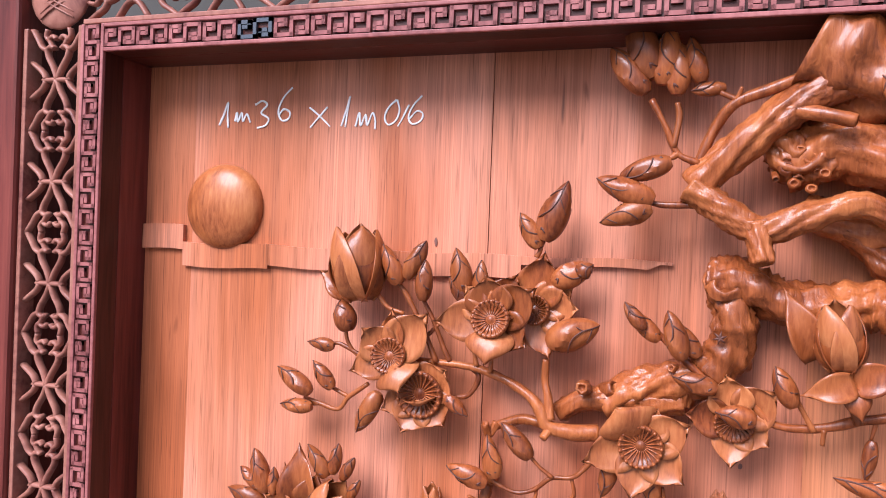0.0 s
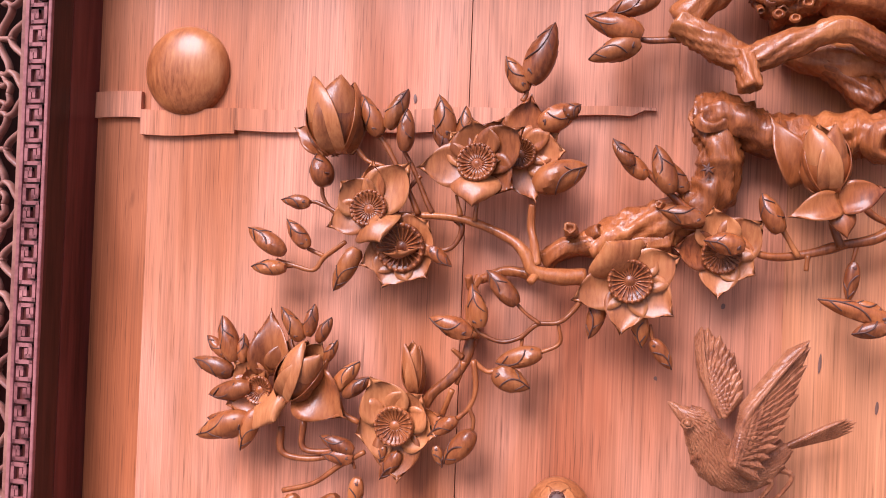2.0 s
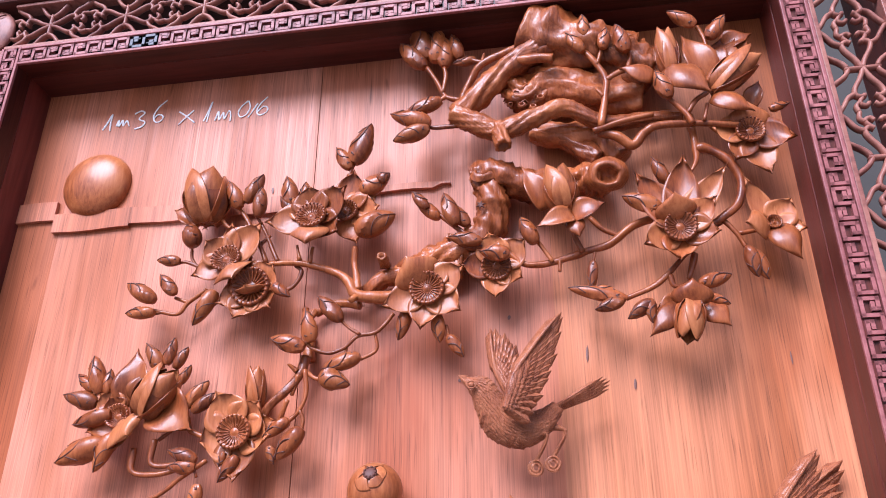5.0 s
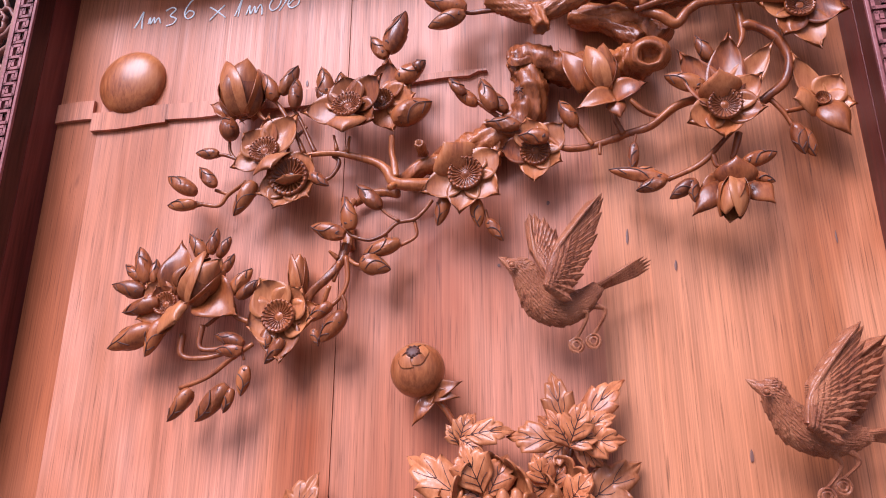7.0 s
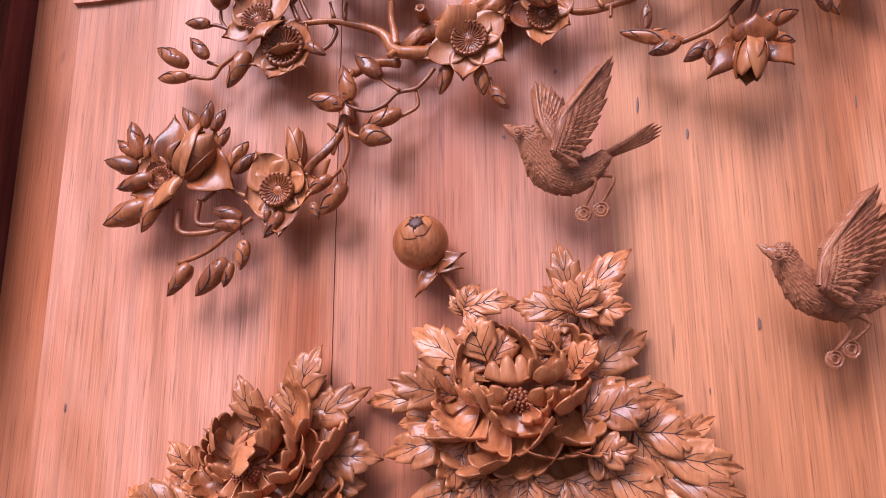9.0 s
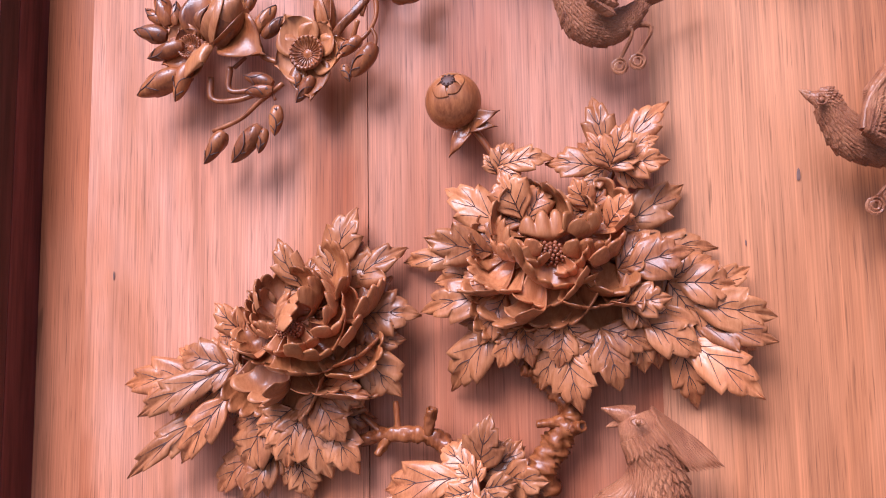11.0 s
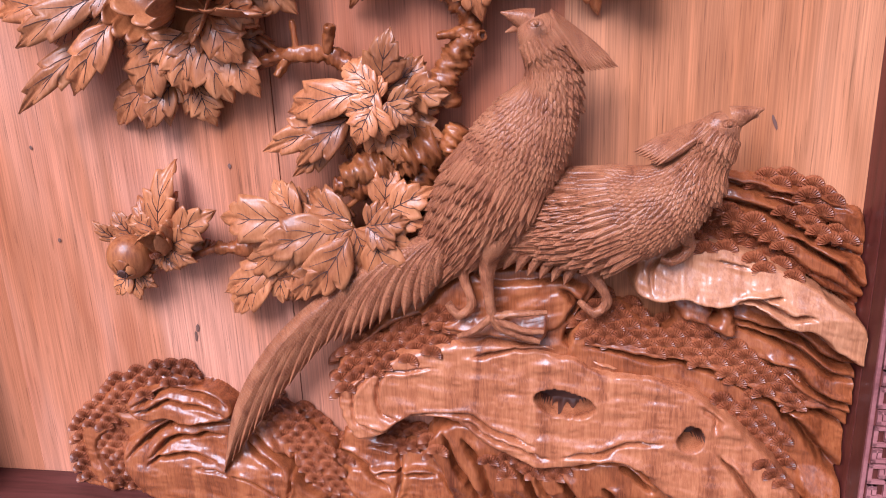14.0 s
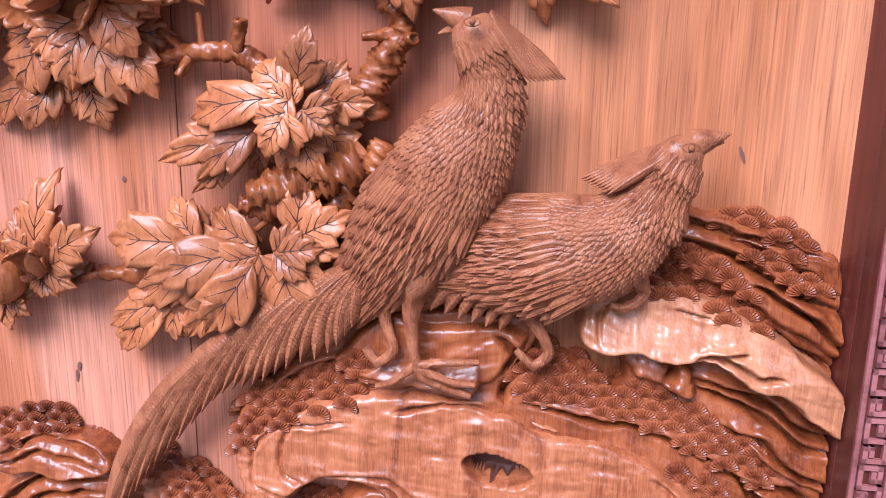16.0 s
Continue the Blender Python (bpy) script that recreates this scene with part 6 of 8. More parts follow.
peony_flower((0.2514, -0.0360, 0.4266), [
    ((0.2607, -0.0200, 0.4426), (0.2883, -0.0360, 0.4797), 0.0487, 0.12),
    ((0.2796, -0.0180, 0.4360), (0.3190, -0.0340, 0.4576), 0.0475, 0.12),
    ((0.2304, -0.0180, 0.4374), (0.2230, -0.0340, 0.4614), 0.0449, 0.12),
    ((0.2577, -0.0190, 0.4179), (0.3174, -0.0350, 0.4144), 0.0515, 0.12),
    ((0.2527, -0.0180, 0.4098), (0.3063, -0.0340, 0.3870), 0.0500, 0.12),
    ((0.2419, -0.0190, 0.4100), (0.2575, -0.0350, 0.3634), 0.0542, 0.12),
    ((0.2255, -0.0180, 0.4103), (0.2097, -0.0340, 0.3652), 0.0498, 0.12),
    ((0.2257, -0.0180, 0.4250), (0.2012, -0.0340, 0.4188), 0.0502, 0.12),
    ((0.2275, -0.0170, 0.4313), (0.2041, -0.0330, 0.4428), 0.0456, 0.12),
    ((0.2571, -0.0270, 0.4362), (0.2647, -0.0430, 0.4648), 0.0491, 0.20),
    ((0.2680, -0.0270, 0.4359), (0.2849, -0.0430, 0.4581), 0.0482, 0.20),
    ((0.2718, -0.0260, 0.4277), (0.3038, -0.0420, 0.4399), 0.0433, 0.20),
    ((0.2652, -0.0260, 0.4176), (0.3094, -0.0420, 0.4008), 0.0492, 0.20),
    ((0.2567, -0.0270, 0.4117), (0.2867, -0.0430, 0.3777), 0.0542, 0.20),
    ((0.2412, -0.0270, 0.4120), (0.2289, -0.0430, 0.3779), 0.0527, 0.20),
    ((0.2319, -0.0260, 0.4225), (0.2145, -0.0420, 0.4022), 0.0468, 0.20),
    ((0.2343, -0.0260, 0.4307), (0.2194, -0.0420, 0.4365), 0.0444, 0.20),
    ((0.2501, -0.0310, 0.4349), (0.2527, -0.0470, 0.4522), 0.0450, 0.26),
    ((0.2534, -0.0340, 0.4177), (0.2731, -0.0500, 0.3898), 0.0564, 0.24),
    ((0.2636, -0.0320, 0.4297), (0.2895, -0.0480, 0.4341), 0.0414, 0.26),
    ((0.2394, -0.0320, 0.4262), (0.2329, -0.0480, 0.4218), 0.0391, 0.26),
    ((0.2584, -0.0400, 0.4223), (0.2830, -0.0560, 0.4120), 0.0451, 0.28),
    ((0.2524, -0.0410, 0.4208), (0.2556, -0.0570, 0.4064), 0.0462, 0.28),
    ((0.2436, -0.0360, 0.4320), (0.2464, -0.0520, 0.4391), 0.0342, 0.30)], 0.0104, 'tilted open peony with ruffled scalloped wooden petals')
round_fruit((0.3655, -0.0240, 0.5859), 0.0202, (-0.5, -0.75, 0.45), 'smooth round peony bud with a dark parted crown')
round_fruit((0.1764, -0.0240, 0.2090), 0.0173, (0.5, -0.6, -0.4), 'smooth round peony bud among small leaves')

peony_flower((0.2010, -0.0200, 0.2120), [((0.1929, -0.0160, 0.2014), (0.2122, -0.0440, 0.2347), 0.0264, 0.30), ((0.1975, -0.0140, 0.2100), (0.2205, -0.0340, 0.2385), 0.0267, 0.30)], 0.004, 'small opening peony beside a round bud')
loose_petal((0.3762, -0.0220, 0.5683), (0.3973, -0.0260, 0.5764), 0.0106, 0.3)
loose_petal((0.3741, -0.0220, 0.5673), (0.3955, -0.0260, 0.5657), 0.0090, 0.3)
loose_petal((0.3762, -0.0220, 0.5671), (0.3625, -0.0260, 0.5470), 0.0098, 0.3)
loose_petal((0.3742, -0.0220, 0.5693), (0.3695, -0.0260, 0.5517), 0.0082, 0.3)


# ---- the birds: each one plain carved figure ----
def figure(name, bm, label, group):
    bmesh.ops.recalc_face_normals(bm, faces=bm.faces)
    ob = finish(name, bm, [FEATHER, CUT_AND_SHADE], sharp=50)
    return tagged(ob, label, "carved bird", group)


def feather(bm, base, along, out, length, width, raise_=0.12, fine=False, tip=0.75):
    """One feather: rounded end, raised tip, a cut shaft when it is large."""
    def profile(u):
        return width * 0.5 * (0.45 + 0.55 * math.sin(math.pi * min(1, 0.15 + 0.5 * u))) * (1 if u < tip else max(0.2, math.sqrt(max(0.0, 1 - ((u - tip) / (1 - tip)) ** 2))))

    def lift(u, v):
        return length * raise_ * u * (0.4 + 0.6 * u) - width * 0.30 * v * v, -0.05 * v * v * u
    m = blade(bm, base, along, out, length, profile, lift, 0.0011, 6 if fine else 5, 4)
    if fine:
        b = Vector(base)
        tube(bm, [(*(b + m @ Vector((u * length, 0, lift(u, 0)[0] + 0.0001))), 0.0003) for u in (0.05, 0.5, 0.93)], 4, 3)


def shingle(bm, spine, start, stop, rows, per_row, length, width, flat, raise_=0.16, fine=False):
    """Rows of overlapping feathers over the front of a body, tips towards the tail."""
    path = spline(spine, 16)
    n = len(path)
    for i in range(rows):
        f = start + (stop - start) * i / max(1, rows - 1)
        k = min(n - 2, max(1, int(f * (n - 1))))
        q = path[k]
        d = (Vector(path[k + 1][:3]) - Vector(path[k - 1][:3])).normalized()
        side = Vector((0, -1, 0)); side = (side - d * side.dot(d)).normalized()
        up = d.cross(side)
        count = max(5, round(per_row * (0.25 + 0.75 * q[3] / max(p[3] for p in path))))
        for j in range(count):
            a = (-1 + 2 * (j + 0.5 * (i % 2) + 0.25) / count) * 1.65
            nrm = (side * math.cos(a) * flat + up * math.sin(a))
            p = Vector(q[:3]) + nrm * q[3] * 0.97
            outn = (side * math.cos(a) / flat + up * math.sin(a)).normalized()
            s = length * (0.75 + 0.5 * f)
            ahead = min(n - 1, k + 4)
            g = path[ahead]
            slope = Vector(g[:3]) + nrm * g[3] * 0.97 - p if ahead > k else d
            t = slope.normalized() + up * 0.08 * math.sin(i * 3 + j)
            feather(bm, p + outn * 0.0015, t, outn, s, width * (0.8 + 0.35 * f), raise_, fine)


def wing_fan(bm, w, count, width):
    """Three layers of feathers between root, wrist, tip, trailing curve and rear."""
    R, M, T, Q, B = [Vector(p) for p in w]
    for layer, reach, many in ((0, 1.0, count), (1, 0.74, count), (2, 0.54, count + 1), (3, 0.38, count + 2), (4, 0.24, count + 3), (5, 0.12, count + 3)):
        for k in range(many):
            f = k / (many - 1)
            end = T * (1 - f) ** 2 + Q * 2 * f * (1 - f) + B * f * f
            start = M * (1 - f) + R * f
            along = (end - start) * reach * (1 + 0.05 * math.sin(k * 2.4 + layer))
            off = Vector((0, -0.0008 * layer - 0.0003 * k + 0.001, 0))
            feather(bm, start + off, along, (0.1, -1, 0), along.length, width * (0.72 if layer < 2 else 0.66) * (0.7 + 0.5 * along.length / max(1e-4, (T - M).length)), -0.03, layer < 3, 0.8)
    tube(bm, [(*(R + Vector((0, -0.002, 0))), 0.003), (*(M * 0.8 + R * 0.2 + Vector((0, -0.002, 0))), 0.0024), (*(M * 0.6 + T * 0.4 + Vector((0, -0.001, 0))), 0.0014), (*(T + (M - T) * 0.1), 0.0008)], 8, 5)


def flying_bird(label, spine, wing, back_wing, tail_base, tail_tip, tail_width, eye, legs):
    bm = bmesh.new()
    wing_fan(bm, back_wing, 11, 0.0105)
    tube(bm, spine, 18, 6, flat=0.8)
    shingle(bm, spine, 0.2, 0.95, 30, 22, 0.0070, 0.0030, 0.8, 0.06)
    wing_fan(bm, wing, 15, 0.0120)
    b, t = Vector(tail_base), Vector(tail_tip)
    for k in range(5):
        f = k / 4 - 0.5
        feather(bm, b + Vector((0, -0.001 * k, 0)), t - b + Vector((0, 0, f * tail_width)), (0, -1, 0.1), (t - b).length * (1 - 0.14 * abs(f)), tail_width * 0.4, 0.02, True, 0.85)
    h, q = Vector(spine[0][:3]), Vector(spine[1][:3])
    d = (h - q).normalized()
    for z in (0.0011, -0.0011):
        tube(bm, [(*(q + d * 0.002 + Vector((0, 0, z))), 0.0028), (*(h + Vector((0, 0, z * 0.6))), 0.0013), (*(h + d * 0.003), 0.0003)], 8, 4)
    bmesh.ops.create_uvsphere(bm, u_segments=10, v_segments=8, radius=0.0021, matrix=Matrix.Translation(eye))
    e = Vector(eye)
    tube(bm, [(*(e + Vector((0.0032 * math.cos(a), -0.0004, 0.0026 * math.sin(a)))), 0.0006) for a in [2 * math.pi * k / 8 for k in range(9)]], 5, 3)
    for leg in legs:
        tube(bm, leg, 8, 6, 0.25, 0, 3)
        c = Vector(leg[-1][:3])
        for ring in (0.0048, 0.0026):
            tube(bm, [(c.x + ring * math.cos(a), c.y - 0.001, c.z - 0.004 + ring * math.sin(a), 0.0011) for a in [2 * math.pi * k / 10 for k in range(11)]], 6, 3, 0.3)
    return figure("flying_bird", bm, label, "flying birds")


def pheasant(label, spine, beak, jaw, eye, crest, crest_tip, legs):
    bm = bmesh.new()
    tube(bm, spine, 30, 8, flat=0.66)
    shingle(bm, spine, 0.12, 0.34, 13, 22, 0.0155, 0.0062, 0.66, 0.19, True)
    shingle(bm, spine, 0.33, 0.6, 24, 32, 0.0110, 0.0060, 0.66, 0.15)
    shingle(bm, spine, 0.56, 0.82, 13, 24, 0.036, 0.0076, 0.66, 0.035, True)
    shingle(bm, spine, 0.78, 0.97, 7, 16, 0.044, 0.0074, 0.66, 0.045, True)
    h = Vector(spine[0][:3])
    for tip, r in ((beak, 0.0058), (jaw, 0.0040)):
        t = Vector(tip)
        tube(bm, [(*(h + (t - h) * 0.05), r * 1.35), (*(h + (t - h) * 0.4), r), (*(h + (t - h) * 0.72), r * 0.52), (*t, 0.0005)], 12, 5, flat=0.8)
    e = Vector(eye)
    bmesh.ops.create_uvsphere(bm, u_segments=10, v_segments=8, radius=0.0019, matrix=Matrix.Translation(e))
    d = (h - Vector(spine[1][:3])).normalized()
    tube(bm, [(*(e + Vector((0.0042 * math.cos(a), 0.0006, 0.0022 * math.sin(a)))), 0.0005) for a in [2 * math.pi * k / 10 for k in range(11)]], 5, 3)
    b, t = Vector(crest), Vector(crest_tip)
    for k in range(9):
        f = k / 8
        p0 = b + (t - b) * 0.10 * f + Vector((0, -0.0014 * k + 0.006, -0.004 * f))
        way = (t - b) * (1.16 - 0.065 * k) + Vector((-0.003 * f, 0, 0.003 - 0.011 * f))
        feather(bm, p0, way, (0.1, -1, 0.25), way.length, 0.0072 - 0.0002 * k, 0.05, True, 0.55)
    for leg in legs:
        tube(bm, [(x, y, z, r * 1.3) for x, y, z, r in leg], 12, 14, 0.25, 0.1, 2.2)
    return figure("pheasant", bm, label, "pheasants on the rocks")


def plume(base, tip, width, order=2):
    """A long tail feather with saw-cut barbs."""
    b, t = Vector(base), Vector(tip)
    length = (t - b).length
    n = max(30, int(length / 0.0007))

    def bend(u):
        return -0.11 * length * math.sin(math.pi * u)

    def profile(u):
        return width * 0.5 * (0.5 + 0.5 * math.sin(math.pi * min(1, 0.2 + 0.5 * u))) * (0.90 - 0.07 * ((u * n / 4 + base[0] * 900) % 1.0)) * (1 if u < 0.75 else max(0.04, 1 - ((u - 0.75) / 0.25) ** 1.6))

    def lift(u, v):
        return 0.05 * length * math.sin(math.pi * u) - width * 0.34 * v * v + 0.0008 * ((u * n / 4 + base[0] * 900 - abs(v) * 4.5) % 1.0), 0.25 * abs(v) * width / length, bend(u)
    bm = bmesh.new()
    m = blade(bm, (0, 0, 0), t - b, (0.1, -1, 0.2), length, profile, lift, 0.0014, n, 10)
    ob = finish("tail_plume", bm, FEATHER, sharp=40)
    shaft = bmesh.new()
    tube(shaft, [(*(m @ Vector((u * length, bend(u), 0.05 * length * math.sin(math.pi * u) + 0.0002))), 0.0005) for u in (0.02, 0.25, 0.5, 0.75, 0.96)], 5, 4)
    part("shaft", shaft, FEATHER, ob)
    ob.location = b
    return tagged(ob, "long pointed tail feather in carved wood with cut barbs", "carved feather", "tail feathers of the pheasants")


# flying birds
flying_bird('small flying bird with raised wings in feather-carved wood',
    [(0.4316, -0.0420, 0.6609, 0.0012), (0.4365, -0.0420, 0.6575, 0.0041), (0.4453, -0.0420, 0.6518, 0.0077), (0.4512, -0.0400, 0.6418, 0.0097), (0.4591, -0.0360, 0.6299, 0.0132), (0.4726, -0.0340, 0.6231, 0.0119), (0.4867, -0.0320, 0.6282, 0.0079), (0.4971, -0.0300, 0.6378, 0.0036)],
    [(0.4641, -0.0560, 0.6338), (0.4715, -0.0540, 0.6620), (0.5063, -0.0500, 0.7047), (0.5030, -0.0460, 0.6689), (0.4803, -0.0520, 0.6243)], [(0.4636, -0.0180, 0.6521), (0.4528, -0.0180, 0.6738), (0.4504, -0.0160, 0.7070), (0.4713, -0.0160, 0.7006), (0.4762, -0.0180, 0.6698)],
    (0.4910, -0.0300, 0.6356), (0.5368, -0.0280, 0.6569), 0.0102, (0.4400, -0.0520, 0.6527),
    [[(0.4786, -0.0360, 0.6214, 0.0035), (0.4901, -0.0360, 0.6183, 0.0016), (0.4811, -0.0300, 0.6016, 0.0012)], [(0.4885, -0.0300, 0.6266, 0.0032), (0.5027, -0.0300, 0.6221, 0.0016), (0.4929, -0.0280, 0.6043, 0.0012)]])
flying_bird('small flying bird with one spread wing in feather-carved wood',
    [(0.5899, -0.0420, 0.5664, 0.0010), (0.5946, -0.0420, 0.5633, 0.0038), (0.6010, -0.0420, 0.5599, 0.0071), (0.6062, -0.0400, 0.5504, 0.0084), (0.6160, -0.0360, 0.5383, 0.0120), (0.6313, -0.0340, 0.5312, 0.0112), (0.6450, -0.0320, 0.5311, 0.0078), (0.6555, -0.0300, 0.5321, 0.0039)],
    [(0.6174, -0.0560, 0.5370), (0.6232, -0.0540, 0.5597), (0.6608, -0.0500, 0.6018), (0.6627, -0.0460, 0.5723), (0.6373, -0.0520, 0.5259)], [(0.6410, -0.0160, 0.5436), (0.6494, -0.0160, 0.5747), (0.6862, -0.0140, 0.6002), (0.6788, -0.0140, 0.5628), (0.6559, -0.0160, 0.5414)],
    (0.6474, -0.0300, 0.5330), (0.6915, -0.0280, 0.5315), 0.0110, (0.5973, -0.0520, 0.5581),
    [[(0.6327, -0.0360, 0.5224, 0.0029), (0.6384, -0.0340, 0.5140, 0.0013), (0.6280, -0.0300, 0.4999, 0.0011)], [(0.6433, -0.0340, 0.5241, 0.0029), (0.6491, -0.0340, 0.5162, 0.0013), (0.6381, -0.0300, 0.5058, 0.0011)]])

# pheasants
pheasant('tall pheasant with open beak and swept crest in feather-carved wood',
    [(0.4812, -0.0460, 0.3698, 0.0105), (0.4848, -0.0480, 0.3622, 0.0132), (0.4915, -0.0460, 0.3478, 0.0133), (0.4916, -0.0440, 0.3310, 0.0170), (0.4845, -0.0420, 0.3135, 0.0245), (0.4717, -0.0400, 0.2909, 0.0309), (0.4564, -0.0360, 0.2671, 0.0318), (0.4382, -0.0300, 0.2415, 0.0266), (0.4191, -0.0240, 0.2188, 0.0178), (0.3995, -0.0200, 0.2021, 0.0108)],
    (0.4619, -0.0500, 0.3758), (0.4644, -0.0460, 0.3639), (0.4839, -0.0630, 0.3692), (0.4913, -0.0500, 0.3754), (0.5271, -0.0480, 0.3429),
    [[(0.4352, -0.0300, 0.2252, 0.0063), (0.4313, -0.0280, 0.1995, 0.0028), (0.4373, -0.0300, 0.1793, 0.0026), (0.4278, -0.0300, 0.1695, 0.0024), (0.4199, -0.0300, 0.1786, 0.0020)], [(0.4562, -0.0360, 0.2316, 0.0092), (0.4488, -0.0340, 0.2043, 0.0039), (0.4524, -0.0340, 0.1709, 0.0028), (0.4613, -0.0320, 0.1598, 0.0024), (0.4850, -0.0300, 0.1506, 0.0016)], [(0.4524, -0.0340, 0.1709, 0.0024), (0.4674, -0.0340, 0.1728, 0.0020), (0.4900, -0.0320, 0.1738, 0.0014)], [(0.4524, -0.0340, 0.1696, 0.0024), (0.4714, -0.0340, 0.1611, 0.0020), (0.4878, -0.0320, 0.1589, 0.0014)], [(0.4516, -0.0340, 0.1709, 0.0024), (0.4395, -0.0340, 0.1597, 0.0020), (0.4270, -0.0320, 0.1539, 0.0014)]])
pheasant('crouching pheasant with a sleek head in feather-carved wood',
    [(0.6011, -0.0460, 0.3088, 0.0083), (0.5952, -0.0460, 0.3011, 0.0133), (0.5889, -0.0440, 0.2868, 0.0136), (0.5808, -0.0420, 0.2717, 0.0193), (0.5643, -0.0400, 0.2561, 0.0268), (0.5418, -0.0360, 0.2471, 0.0318), (0.5165, -0.0320, 0.2436, 0.0312), (0.4902, -0.0280, 0.2380, 0.0229), (0.4668, -0.0220, 0.2235, 0.0142)],
    (0.6191, -0.0500, 0.3152), (0.6166, -0.0480, 0.3104), (0.5969, -0.0640, 0.3084), (0.5910, -0.0500, 0.3090), (0.5502, -0.0460, 0.2880),
    [[(0.5133, -0.0320, 0.2157, 0.0075), (0.5219, -0.0300, 0.2011, 0.0034), (0.5311, -0.0300, 0.1829, 0.0027), (0.5225, -0.0300, 0.1735, 0.0023), (0.5120, -0.0300, 0.1822, 0.0015)], [(0.5796, -0.0320, 0.2332, 0.0050), (0.5833, -0.0300, 0.2209, 0.0029), (0.5741, -0.0340, 0.2133, 0.0022), (0.5650, -0.0340, 0.2147, 0.0015)]])
plume((0.4202, -0.0300, 0.2289), (0.3957, -0.0260, 0.1761), 0.0088)
plume((0.4161, -0.0296, 0.2267), (0.3910, -0.0257, 0.1742), 0.0088)
plume((0.4120, -0.0292, 0.2244), (0.3863, -0.0255, 0.1723), 0.0088)
plume((0.4078, -0.0288, 0.2221), (0.3815, -0.0252, 0.1704), 0.0089)
plume((0.4036, -0.0284, 0.2198), (0.3768, -0.0249, 0.1685), 0.0089)
plume((0.3994, -0.0280, 0.2175), (0.3720, -0.0247, 0.1666), 0.0089)
plume((0.3952, -0.0276, 0.2151), (0.3671, -0.0244, 0.1647), 0.0089)
plume((0.3910, -0.0272, 0.2128), (0.3623, -0.0241, 0.1627), 0.0090)
plume((0.3867, -0.0268, 0.2104), (0.3574, -0.0239, 0.1608), 0.0090)
plume((0.3824, -0.0264, 0.2080), (0.3525, -0.0236, 0.1588), 0.0090)
plume((0.3781, -0.0260, 0.2056), (0.3476, -0.0233, 0.1568), 0.0091)
plume((0.3737, -0.0256, 0.2032), (0.3427, -0.0231, 0.1549), 0.0091)
plume((0.3693, -0.0252, 0.2008), (0.3377, -0.0228, 0.1529), 0.0091)
plume((0.3649, -0.0248, 0.1984), (0.3332, -0.0225, 0.1599), 0.0092)
plume((0.3605, -0.0244, 0.1960), (0.3282, -0.0223, 0.1579), 0.0092)
plume((0.3561, -0.0240, 0.1935), (0.3232, -0.0220, 0.1560), 0.0092)
tips = spline([(0.413, 0.193), (0.397, 0.174), (0.370, 0.163), (0.347, 0.149), (0.327, 0.143), (0.304, 0.119), (0.276, 0.086), (0.254, 0.057), (0.231, 0.027)], 3)
roots = spline([(0.430, 0.237), (0.418, 0.234), (0.408, 0.228), (0.402, 0.224)], 8)
for k in range(len(tips)):
    f = k / (len(tips) - 1)
    plume((roots[k][0], -0.040 + 0.012 * f, roots[k][1]), (tips[k][0], -0.034 + 0.006 * f + 0.0012 * (k % 2), tips[k][1]), 0.0125 + 0.006 * f * f)
plume((0.4714, -0.0340, 0.2313), (0.4437, -0.0300, 0.2089), 0.0077)
plume((0.4785, -0.0340, 0.2292), (0.4521, -0.0300, 0.2068), 0.0077)
plume((0.4856, -0.0340, 0.2271), (0.4605, -0.0300, 0.2047), 0.0077)
plume((0.4926, -0.0340, 0.2250), (0.4689, -0.0300, 0.2026), 0.0076)
plume((0.4997, -0.0340, 0.2228), (0.4773, -0.0300, 0.2005), 0.0076)
plume((0.5067, -0.0340, 0.2207), (0.4856, -0.0300, 0.1984), 0.0076)
plume((0.5137, -0.0340, 0.2187), (0.4939, -0.0300, 0.1963), 0.0076)
plume((0.5207, -0.0340, 0.2166), (0.5022, -0.0300, 0.1943), 0.0075)


# ---- the rocks, the writing and the marks in the board ----
def lattice_noise(x, z, scale, seed):
    """Smooth value noise from -1 to 1 over arrays of places."""
    table = np.random.RandomState(int(seed * 31) + 5).uniform(-1, 1, (64, 64))
    u, v = x * scale + 320.0, z * scale + 320.0
    i, j = np.floor(u).astype(int), np.floor(v).astype(int)
    f, g = u - i, v - j
    f, g = f * f * (3 - 2 * f), g * g * (3 - 2 * g)
    at = lambda p, q: table[p % 64, q % 64]
    return (at(i, j) * (1 - f) + at(i + 1, j) * f) * (1 - g) + (at(i, j + 1) * (1 - f) + at(i + 1, j + 1) * f) * g


def to_line(x, z, points, closed=False):
    """Distance to a line through points, which side of it a place lies on, and how far along; closed: whether it is inside."""
    best = np.full(x.shape, 9.0)
    where, side, inside = np.zeros(x.shape), np.ones(x.shape), np.zeros(x.shape, bool)
    pairs = list(zip(points, points[1:] + points[:1])) if closed else list(zip(points, points[1:]))
    for k, ((ax, az), (bx, bz)) in enumerate(pairs):
        dx, dz = bx - ax, bz - az
        t = np.clip(((x - ax) * dx + (z - az) * dz) / (dx * dx + dz * dz + 1e-12), 0, 1)
        d = np.hypot(x - ax - t * dx, z - az - t * dz)
        near = d < best
        best = np.where(near, d, best)
        where = np.where(near, (k + t) / len(pairs), where)
        side = np.where(near, np.sign(dx * (z - az) - dz * (x - ax)), side)
        if closed and dz:
            inside ^= ((az > z) != (bz > z)) & (x < (z - az) / dz * dx + ax)
    return best, where, side, inside


